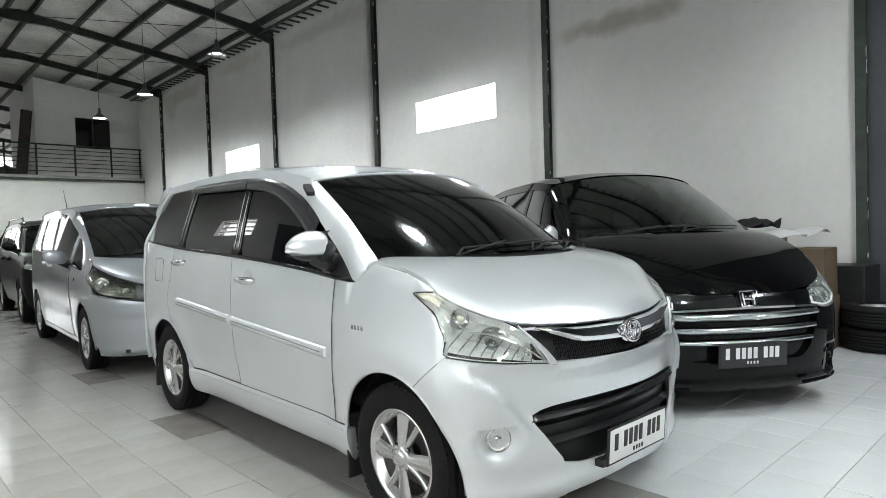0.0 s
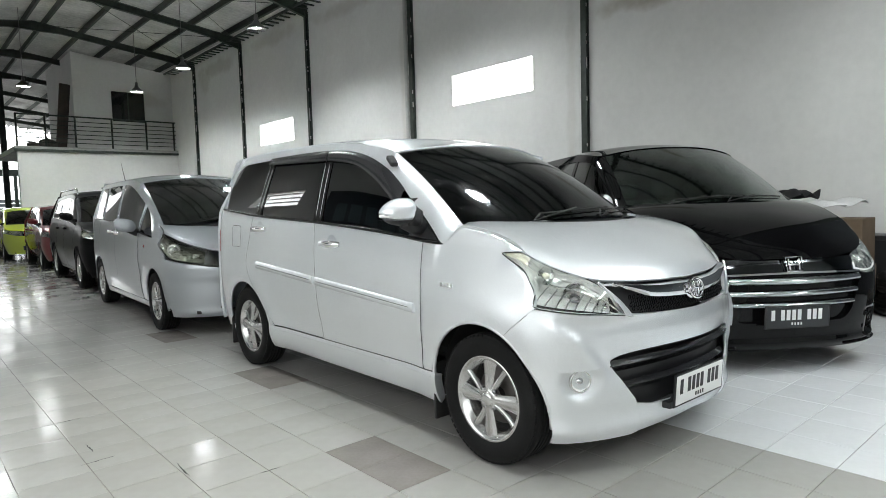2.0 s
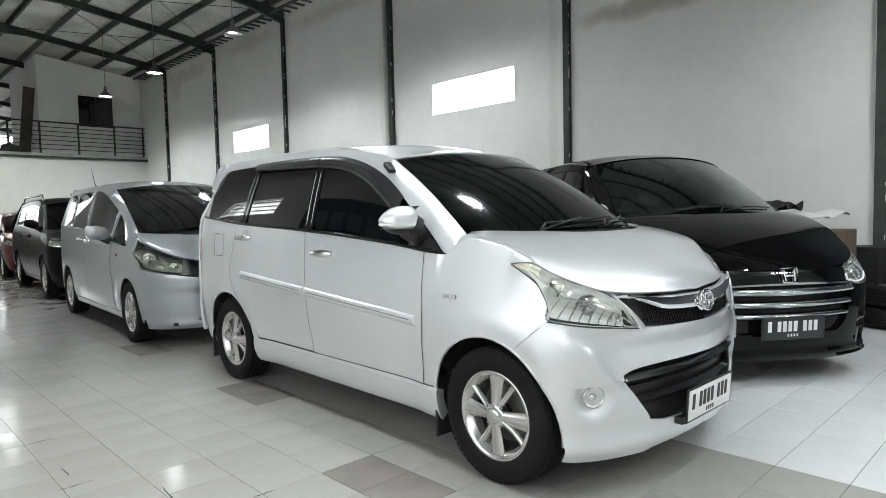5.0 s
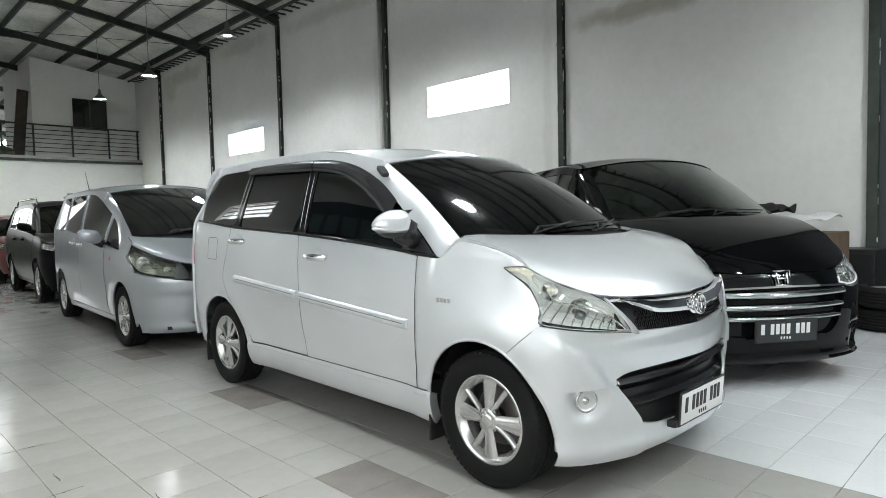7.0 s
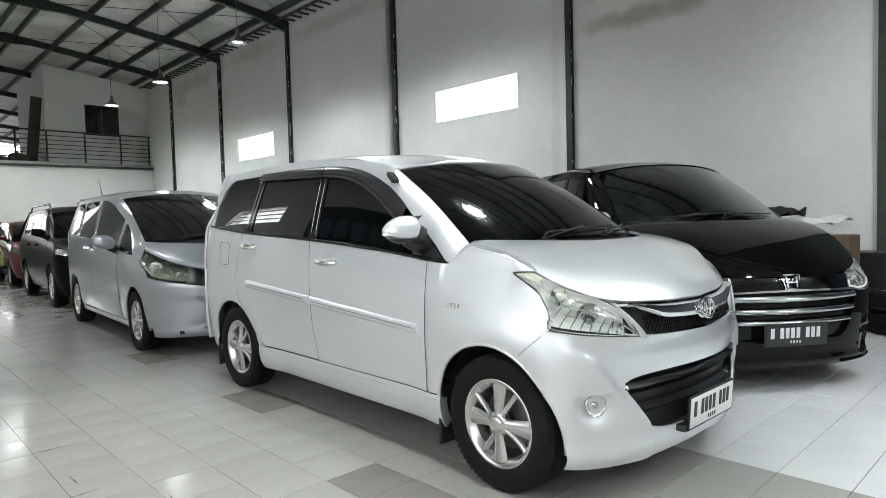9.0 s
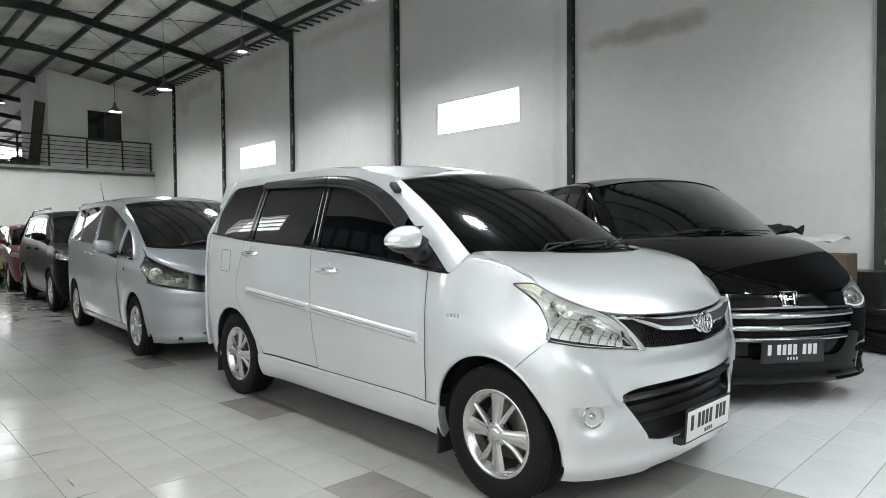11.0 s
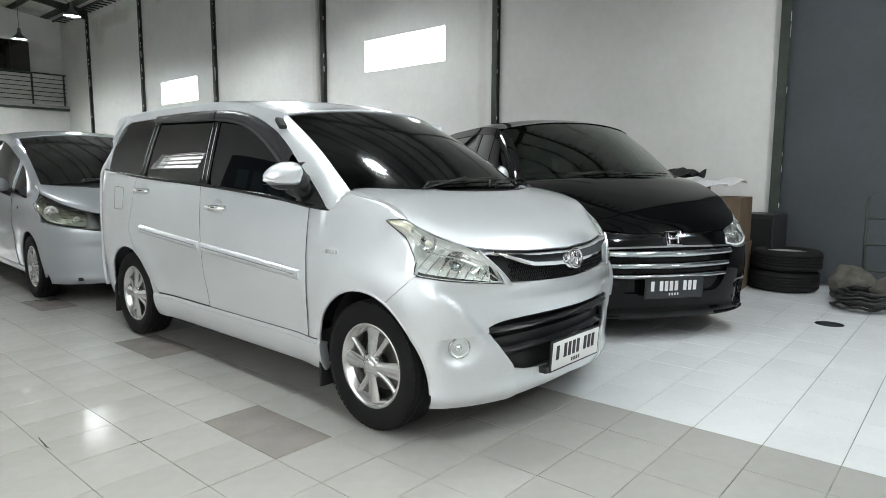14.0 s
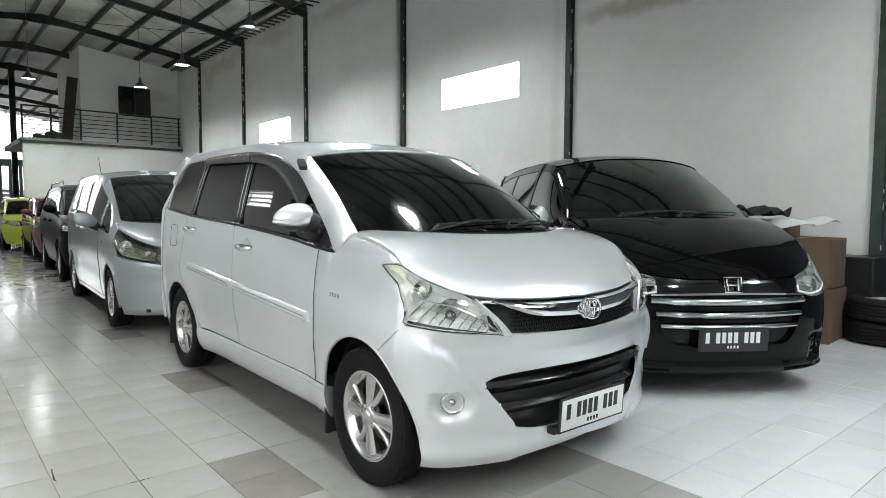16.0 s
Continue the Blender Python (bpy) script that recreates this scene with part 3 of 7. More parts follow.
# ---- cars ----
class Car:
    """The skin of a car in its own space: x ahead of the front axle, y to its left, z up. Curves give its form."""

    def __init__(self, **k):
        self.paint = k["paint"]
        self.w = k["w"]
        self.wb = k["wb"]
        self.lr = k["lr"]
        self.wheel_r = k["wheel_r"]
        self.arch_r = k["arch_r"]
        self.rim_r = k["rim_r"]
        self.tyre_w = k["tyre_w"]
        self.spokes = k["spokes"]
        self.rim_style = k["rim_style"]
        self.rim_mat = k["rim_mat"]
        self.wheel_turn = k["wheel_turn"]
        self.p = k["p"]
        self.xs = k["xs"]
        self.z_wide = k["z_wide"]
        self.tuck = k["tuck"]
        self.shoulder = k["shoulder"]
        self.xa = k["xa"]
        self.hood_w = k["hood_w"]
        self.z_hood_edge = k["z_hood_edge"]
        self.roof_w = k["roof_w"]
        self.crease = k["crease"]
        self.z_sill = k["z_sill"]
        self.z_door = k["z_door"]
        self.skirt_out = k["skirt_out"]
        self.mudflaps = k["mudflaps"]
        self.nose = k["nose"]
        self.belt = k["belt"]
        self.gutter = k["gutter"]
        self.roof_z = k["roof_z"]
        self.a_line = k["a_line"]
        self.hood_c = k["hood_c"]
        self.hood_e = k["hood_e"]
        self.hood_front = k["hood_front"]
        self.lamp_tip = k["lamp_tip"]
        self.lamp_low = k["lamp_low"]
        self.x_seam = k["x_seam"]
        self.doors = k["doors"]
        self.windows = k["windows"]
        self.quarter_cut = k["quarter_cut"]
        self.pillar_w = k["pillar_w"]
        self.a_top = k["a_top"]
        self.rear_top = k["rear_top"]
        self.tail_z = k["tail_z"]
        self.tail_x = k["tail_x"]
        self.cowl_x = k["cowl_x"]
        self.cowl_dx = k["cowl_dx"]
        self.cowl_w = k["cowl_w"]
        self.cowl_z = k["cowl_z"]
        self.head_x = k["head_x"]
        self.head_dx = k["head_dx"]
        self.head_w = k["head_w"]
        self.head_z = k["head_z"]
        self.head_dz = k["head_dz"]
        self.wind_glass = k["wind_glass"]
        self.seat_rows = k["seat_rows"]
        self.light_cabin = k["light_cabin"]
        self.rear_end = -(self.wb + self.lr)
        self.roll = k.get("roll", lambda x: 0.13)
        self.arch_dx = k.get("arch_dx", 0.0)
        self.flare = k.get("flare", 0.0)
        self.seam = k.get("seam", lambda x: 0.0)
        self.pillar_mat = k.get("pillar_mat", M_GLOSS_BLACK)
        self.panes = k.get("panes")
        self.door_edges = k.get("door_edges")
        self.win_top = k.get("win_top")
        self.flare_w = k.get("flare_w", 0.085)
        self.cowl_p = k.get("cowl_p", 2.2)

    def arch(self, x, centre):
        centre += self.arch_dx if centre == 0.0 else 0.0
        d = self.arch_r ** 2 - (x - centre) ** 2
        return self.wheel_r + math.sqrt(d) if d > 0 else 0.0

    def plan(self, x, z):
        """Share of the full half width at x: the corners are rounded in plan."""
        xs, xf = self.xs, self.nose(z)
        if x > xs:
            return max(1 - min((x - xs) / max(xf - xs, 0.02), 1) ** self.p, 0) ** (1 / self.p)
        xt = self.rear_end + 0.42
        if x < xt:
            return max(1 - min((xt - x) / 0.42, 1) ** 3.2, 0.0) ** (1 / 3.2)
        return 1.0

    def side(self, x, z):
        """Half width of the body at x and height z."""
        b, g, w = self.belt(x), self.gutter(x), self.w
        zc = self.z_wide
        if z < zc:
            y = w - self.tuck * ((zc - z) / 0.4) ** 2
        else:
            y = w - self.shoulder * (max(z - zc, 0) / max(b - zc, 0.1)) ** 2.2 if z <= b else w - self.shoulder
        y -= self.crease(z)
        if z < b - 0.05:
            y += self.swell(x, z)
        if z > b and x < self.xa + 0.02:
            yb = w - self.shoulder - 0.012
            t = min((z - b) / max(g - b, 0.05), 1.15)
            y = yb - (yb - self.roof_w) * (0.75 * t + 0.25 * t * t)
        elif x >= self.xa - 0.02:
            top, r = self.fender_top(x), self.roll(x)
            if z > top - r:
                q = min((z - top + r) / r, 1)
                y0 = self.hood_w * 0.988
                y = y0 + (y - y0) * max(1 - q ** 2.2, 0) ** 0.52
        return y * self.plan(x, min(z, self.z_hood_edge))

    def swell(self, x, z):
        """How far the wheel arches stand out of the flank."""
        y = 0.0
        for cx in (self.arch_dx, -self.wb) if self.flare else ():
            d = math.hypot(x - cx, max(z - self.wheel_r, 0)) - self.arch_r
            y += self.flare * math.exp(-(max(d - 0.03, 0) / self.flare_w) ** 2)
        return y

    def fender_top(self, x):
        return self.hood_z(x, self.hood_w)

    def hood_z(self, x, y):
        return self.hood_c(x) - self.hood_e(x) * abs(y / self.hood_w) ** 2.6

    def front(self, th, z):
        """A point of the nose, th in degrees from the middle line to the flank (negative: right side)."""
        s, a = (1 if th >= 0 else -1), radians(min(abs(th), 90))
        xf, ys = self.nose(z), self.w - (self.tuck * ((self.z_wide - z) / 0.4) ** 2 if z < self.z_wide else 0) - self.crease(z)
        x = self.xs + (xf - self.xs) * math.cos(a) ** (2 / self.p)
        return np.array((x, s * (ys + self.swell(x, z)) * math.sin(a) ** (2 / self.p), z))

    def theta_y(self, y):
        return math.degrees(math.asin(min(abs(y) / self.w, 1) ** (self.p / 2)))

    def theta_x(self, x, z):
        c = (x - self.xs) / (self.nose(z) - self.xs)
        return math.degrees(math.acos(min(max(c, 0), 1) ** (self.p / 2)))

    # -- sheets --
    def flank(self, x0, x1, lo, hi, nx=24, nz=14, out=0.0, thick=0.012, lean=0.0, bulge=0.0, ease=1.0):
        """A panel of the right flank between two height curves."""
        def fn(u, v):
            x = lerp(x0, x1, u)
            a, b = lo(x), hi(x)
            z = lerp(a, max(b, a + 0.002), 1 - (1 - v) ** ease)
            xx = x + lean * (z - 0.7)
            return (xx, -self.side(xx, z) - out - bulge * math.sin(math.pi * v) ** 0.6, z)
        return Geo().grid(fn, nx, nz, thick, flip=x1 < x0)

    def panel(self, xf, xb, lo, hi, nx=24, nz=14, out=0.0, thick=0.012):
        """A panel of the right flank between a front and a back edge, given over the height."""
        def fn(u, v):
            x = lerp(xf(0.8), xb(0.8), u)
            for k in range(3):
                z = lerp(lo(x), max(hi(x), lo(x) + 0.002), v)
                x = lerp(xf(z), xb(z), u)
            return (x, -self.side(x, z) - out, z)
        return Geo().grid(fn, nx, nz, thick, flip=True)

    def seam_line(self, pts, out=0.0, r=0.0016):
        """A dark shut line along points (x, z) of the right flank."""
        return Geo().tube([(x, -self.side(x, z) - out, z) for x, z in pts], r, 6)

    def nose_sheet(self, t0, t1, lo, hi, nt=40, nz=8, out=0.0, thick=0.012):
        """A band round the nose between two heights given over the angle."""
        def fn(u, v):
            th = lerp(t0, t1, u)
            z = lerp(lo(th), hi(th), v)
            p = self.front(th, z)
            n = np.array((math.cos(radians(th)), math.sin(radians(th)), 0.0))
            return p + n * out
        return Geo().grid(fn, nt, nz, thick)


def soft_min(a, b, k=32.0):
    """The lower of two heights, with the corner rounded."""
    return min(a, b) - math.log(1 + math.exp(-k * abs(a - b))) / k


def both(g):
    """The right-hand sheet and its mirror image on the left."""
    return g, g.mirrored()


def make_wheel(parent, m, r, width, rim_r, spokes, style, name="wheel", rim_material=None):
    """A tyre and its alloy rim, with its outside towards -y."""
    rim_material = rim_material or M_RIM
    wheel = new(name)
    wheel.parent = parent
    wheel.matrix_local = m
    h = width / 2
    prof = [(rim_r - 0.012, -h * 0.80), (rim_r + 0.004, -h * 0.93), (rim_r + 0.02, -h * 0.99), (lerp(rim_r, r, 0.5), -h * 1.06), (r - 0.025, -h * 0.99), (r - 0.008, -h * 0.86), (r - 0.001, -h * 0.72)]
    tread = []
    for k in range(-2, 3):
        c = k * h * 0.27
        tread += [(r, c - h * 0.11), (r, c + h * 0.11)]
        if k < 2:
            tread += [(r - 0.007, c + h * 0.112), (r - 0.007, c + h * 0.158)]
    prof = prof + tread + [(q, -a) for q, a in reversed(prof)]
    Geo().lathe(prof, 64).make("tyre", M_TYRE, wheel)
    # shoulder blocks cut across the edge of the tread
    g = Geo()
    for k in range(64):
        a = 2 * math.pi * k / 64
        t = Geo().box(-0.011, 0.011, -h * 0.93, -h * 0.70, r - 0.02, r - 0.006)
        g.plus(t.turned(Matrix.Rotation(a, 4, "Y")))
    g.make("tread_block", M_TYRE, wheel, smooth=False)
    lip = [(rim_r - 0.04, -h * 0.55), (rim_r - 0.022, -h * 0.80), (rim_r - 0.012, -h * 0.90), (rim_r - 0.003, -h * 0.92), (rim_r + 0.002, -h * 0.86), (rim_r - 0.006, -h * 0.70), (rim_r - 0.03, -h * 0.4), (rim_r - 0.03, h * 0.8)]
    rim = Geo().lathe(lip, 64)
    face = -h * 0.78
    hub = rim_r * 0.27
    def spoke(a0, w0, w1, deep=0.02, dish=0.0, twist=0.0):
        def fn(u, v):
            rr = lerp(hub * 0.7, rim_r - 0.012, u)
            half = lerp(w0, w1, u ** 1.2) / 2
            q = v * 2 - 1
            y = face - 0.012 * (1 - u) ** 2 + dish * math.sin(u * math.pi) + 0.012 * abs(q) ** 2.5
            a = a0 + twist * u
            return (rr * math.cos(a) - q * half * math.sin(a), y, rr * math.sin(a) + q * half * math.cos(a))
        return Geo().grid(fn, 10, 8, deep)
    n = spokes
    for k in range(n):
        a = 2 * math.pi * k / n + math.pi / 2
        if style == "wide_and_slim":
            if k % 2 == 0 or n % 2:
                rim.plus(spoke(a, 0.055, 0.075))
            if n % 2:
                rim.plus(spoke(a + math.pi / n, 0.026, 0.034, 0.02, 0.006))
        elif style == "pairs":
            rim.plus(spoke(a, 0.050, 0.092, 0.028))
            rim.plus(spoke(a - 0.50, 0.026, 0.036, 0.028, 0.006, twist=-0.12))
        elif style == "twin":
            rim.plus(spoke(a, 0.03, 0.03, twist=0.12))
            rim.plus(spoke(a, 0.03, 0.03, twist=-0.12))
        else:
            rim.plus(spoke(a, 0.045, 0.06))
    rim.lathe([(hub, face + 0.03), (hub, face - 0.002), (hub * 0.9, face - 0.01), (hub * 0.62, face - 0.012)], 32)
    rim.make("rim", rim_material, wheel)
    Geo().lathe([(hub * 0.62, face - 0.011), (hub * 0.56, face - 0.018), (hub * 0.3, face - 0.021), (0.001, face - 0.022)], 24).make("hub_cap", rim_material, wheel)
    for k in range(n if n == 4 else 5):
        a = 2 * math.pi * (k + 0.5) / (n if n == 4 else 5) + (0.0 if n == 4 else 0.2)
        g = Geo().lathe([(0.011, face + 0.01), (0.011, face - 0.006), (0.007, face - 0.009), (0.001, face - 0.009)], 8, at=(hub * 0.98 * math.cos(a), 0, hub * 0.98 * math.sin(a)))
        g.make("wheel_nut", M_DARK_CHROME, wheel)
    d = Geo().lathe([(0.04, 0.0), (rim_r * 0.62, 0.0), (rim_r * 0.66, 0.006), (rim_r * 0.66, 0.02), (0.04, 0.02)], 40)
    d.make("brake_disc", material_once("brake_iron", (0.16, 0.15, 0.14), 0.5, 0.8), wheel)
    Geo().lathe([(0.001, h * 0.5), (rim_r - 0.03, h * 0.5)], 32).make("wheel_well_back", M_UNDER, wheel)
    return wheel


MADE = {}


def material_once(name, *a, **k):
    if name not in MADE:
        MADE[name] = material(name, *a, **k)
    return MADE[name]


def make_mirror(car, root, paint, x, z, size=1.0, lamp=True, folded=False):
    """Both door mirrors: painted shell, dark foot, lamp and glass."""
    for s in (-1, 1):
        y0 = car.side(x, z - 0.02)
        c = (x + 0.01, -(y0 + 0.125 * size), z + 0.06 * size)
        def fn(u, v):
            a, e = u * 2 * math.pi, (v - 0.5) * math.pi
            bx = math.cos(e) * math.cos(a)
            by = math.cos(e) * math.sin(a)
            bz = math.sin(e)
            sq = lambda q: math.copysign(abs(q) ** 0.75, q)
            px = sq(bx) * (0.085 if bx > 0 else 0.02)
            return (c[0] + px * size, c[1] + (sq(by) * 0.105 - 0.03 * bx) * size, c[2] + sq(bz) * 0.07 * size - 0.02 * by * size)
        shell = Geo().grid(fn, 28, 16)
        foot = Geo().tube([(x - 0.03, -(y0 - 0.02), z - 0.03), (x - 0.02, -(y0 + 0.04), z - 0.01), (x, -(y0 + 0.11 * size), z + 0.03)], [0.05, 0.04, 0.035], 10)
        glass_g = Geo().box(c[0] - 0.028 * size, c[0] - 0.02 * size, c[1] - 0.085 * size, c[1] + 0.085 * size, c[2] - 0.055 * size, c[2] + 0.055 * size, 0.003)
        band = Geo().tube([(c[0] + (0.087 * math.cos(k) ** 0.75) * size, c[1] + (0.108 * math.sin(k) - 0.03 * math.cos(k)) * size, c[2] - 0.02 * math.sin(k) * size - 0.02) for k in (-1.45, -1.2, -0.9, -0.6, -0.3)], 0.008 * size, 6)
        if folded:
            fold = Matrix.Translation((x, -y0, z)) @ pose(0, 0, 0, 0, 0, -58) @ Matrix.Translation((-x, y0, -z))
            shell, glass_g, band = shell.turned(fold), glass_g.turned(fold), band.turned(fold)
        if s > 0:
            shell, foot, glass_g, band = shell.mirrored(), foot.mirrored(), glass_g.mirrored(), band.mirrored()
        mir = shell.make("door_mirror", paint, root)
        if lamp:
            box_g = Geo().box(c[0] - 0.045 * size, c[0] + 0.045 * size, c[1] + 0.07 * size, c[1] + 0.135 * size, c[2] - 0.09 * size, c[2] + 0.04 * size, 0.02)
            (box_g.turned(fold) if folded else box_g).make("mirror_hinge", M_PLASTIC, mir) if s < 0 else box_g.mirrored().make("mirror_hinge", M_PLASTIC, mir)
        foot.make("mirror_foot", M_PLASTIC, mir)
        glass_g.make("mirror_glass", M_CHROME, mir)
        if lamp:
            band.make("repeater_lamp", M_LENS, mir)


def make_handle(car, root, x, z, chrome=True, length=0.22):
    for s in (-1, 1):
        y = car.side(x, z)
        cup = Geo().lathe([(0.066, 0.0), (0.058, 0.003), (0.03, 0.006), (0.001, 0.006)], 24, at=(x + 0.005, -y - 0.004, z - 0.008))
        bar = Geo().tube([(x - length / 2, -y - 0.002, z), (x - length / 2 + 0.015, -y - 0.026, z), (x, -y - 0.036, z), (x + length / 2 - 0.015, -y - 0.026, z), (x + length / 2, -y - 0.002, z)], [0.013, 0.016, 0.017, 0.016, 0.013], 10, flat=1.3)
        lock = Geo().lathe([(0.011, 0.0), (0.011, -0.004), (0.001, -0.005)], 12, at=(x + 0.03, -y - 0.002, z - 0.06))
        if s > 0:
            cup, bar, lock = cup.mirrored(), bar.mirrored(), lock.mirrored()
        h = bar.make("door_handle", M_CHROME if chrome else car.paint, root, "chrome door handle" if chrome else "")
        cup.make("handle_cup", car.paint, h)
        lock.make("key_lock", M_DARK_CHROME, h)


def make_plate(root, m, words, small, back, ink, framed=True):
    """A number plate in its frame; its writing is kept as plain bars."""
    frame_ob = Geo().box(-0.235, 0.235, -0.008, 0.0, -0.078, 0.078, 0.003).make("number_plate", M_PLASTIC, root)
    frame_ob.matrix_local = m
    Geo().box(-0.222, 0.222, -0.011, -0.007, -0.068, 0.07, 0.0015).make("plate_sheet", back, frame_ob)
    # writing as plain bars
    x = -0.192
    for group in words:
        for k in range(group):
            Geo().box(x, x + 0.026, -0.0128, -0.0105, -0.020, 0.050).make("plate_bar", ink, frame_ob, smooth=False)
            x += 0.040
        x += 0.030
    for k in range(small):
        Geo().box(-0.045 + k * 0.022, -0.034 + k * 0.022, -0.0128, -0.0105, -0.055, -0.037).make("plate_bar", ink, frame_ob, smooth=False)
    return frame_ob


def make_wiper(root, pts, name="wiper"):
    w = Geo().tube(pts[:2], 0.005, 6).make(name, M_PLASTIC, root)
    Geo().tube(pts[1:], [0.004] + [0.004] * (len(pts) - 2), 6, flat=1.4).make("wiper_blade", M_RUBBER, w)


def make_wipers(c, root):
    """Two wipers at rest along the foot of the windscreen."""
    C = lambda s: np.array((c.cowl_x - c.cowl_dx * abs(s) ** c.cowl_p, s * c.cowl_w, c.cowl_z - 0.03 * abs(s) ** 2))
    D = lambda s: np.array((c.head_x - c.head_dx * abs(s) ** 2.2, s * c.head_w, c.head_z - c.head_dz * abs(s) ** 2.4))
    def at(s, v, up):
        return lerp(C(s), D(s), v) + np.array((0.62, 0, 0.78)) * (0.045 * math.sin(v * math.pi) * (1 - 0.5 * abs(s)) + up)
    for a, b in ((-0.62, 0.22), (-0.02, 0.80)):
        make_wiper(root, [at(a, -0.03, 0.014), at(a + 0.08, 0.03, 0.02)] + [at(lerp(a + 0.08, b, k / 6), lerp(0.035, 0.06, k / 6), 0.014) for k in range(1, 7)])
        arm = [at(a, -0.03, 0.02), at(lerp(a, b, 0.5), 0.055, 0.026)]
        Geo().tube(arm, 0.004, 6).make("wiper_arm", M_WIPER, root)


def make_cabin(car, root, light=False):
    """Seats, dashboard and wheel seen dimly through the glass."""
    mat = M_CABIN_LIGHT if light else M_CABIN
    w = car.w - 0.14
    dash = Geo().grid(lambda u, v: (lerp(car.xa + 0.15, car.xa - 0.42, u), lerp(-w, w, v), car.belt(car.xa) - 0.05 - 0.10 * u ** 3 + 0.03 * math.sin(u * 3.1)), 8, 16, 0.06)
    dash.make("dashboard", M_PLASTIC, root)
    Geo().grid(lambda u, v: (lerp(car.xa, car.rear_end + 0.3, u), lerp(-w, w, v), 0.42), 2, 2, 0.02).make("cabin_floor", M_UNDER, root)
    for row, x in enumerate(car.seat_rows):
        for y in (-0.37, 0.37):
            g = Geo().box(x - 0.5, x, y - 0.25, y + 0.25, 0.48, 0.66, 0.05)
            back = Geo().box(-0.07, 0.07, -0.24, 0.24, 0.0, 0.6, 0.05).turned(pose(x - 0.52, y, 0.62, 0, -14, 0))
            head = Geo().box(-0.05, 0.05, -0.13, 0.13, 0.64, 0.82, 0.045).turned(pose(x - 0.52, y, 0.62, 0, -14, 0))
            seat = g.plus(back).make("seat", mat, root)
            head.make("headrest", mat, seat)
    ring = [(car.xa - 0.55 + 0.17 * math.sin(a) * 0.35, -0.37 + 0.18 * math.cos(a), car.belt(car.xa) - 0.03 + 0.17 * math.sin(a)) for a in [2 * math.pi * k / 28 for k in range(28)]]
    Geo().tube(ring, 0.016, 8, closed=True).make("steering_wheel", M_PLASTIC, root)


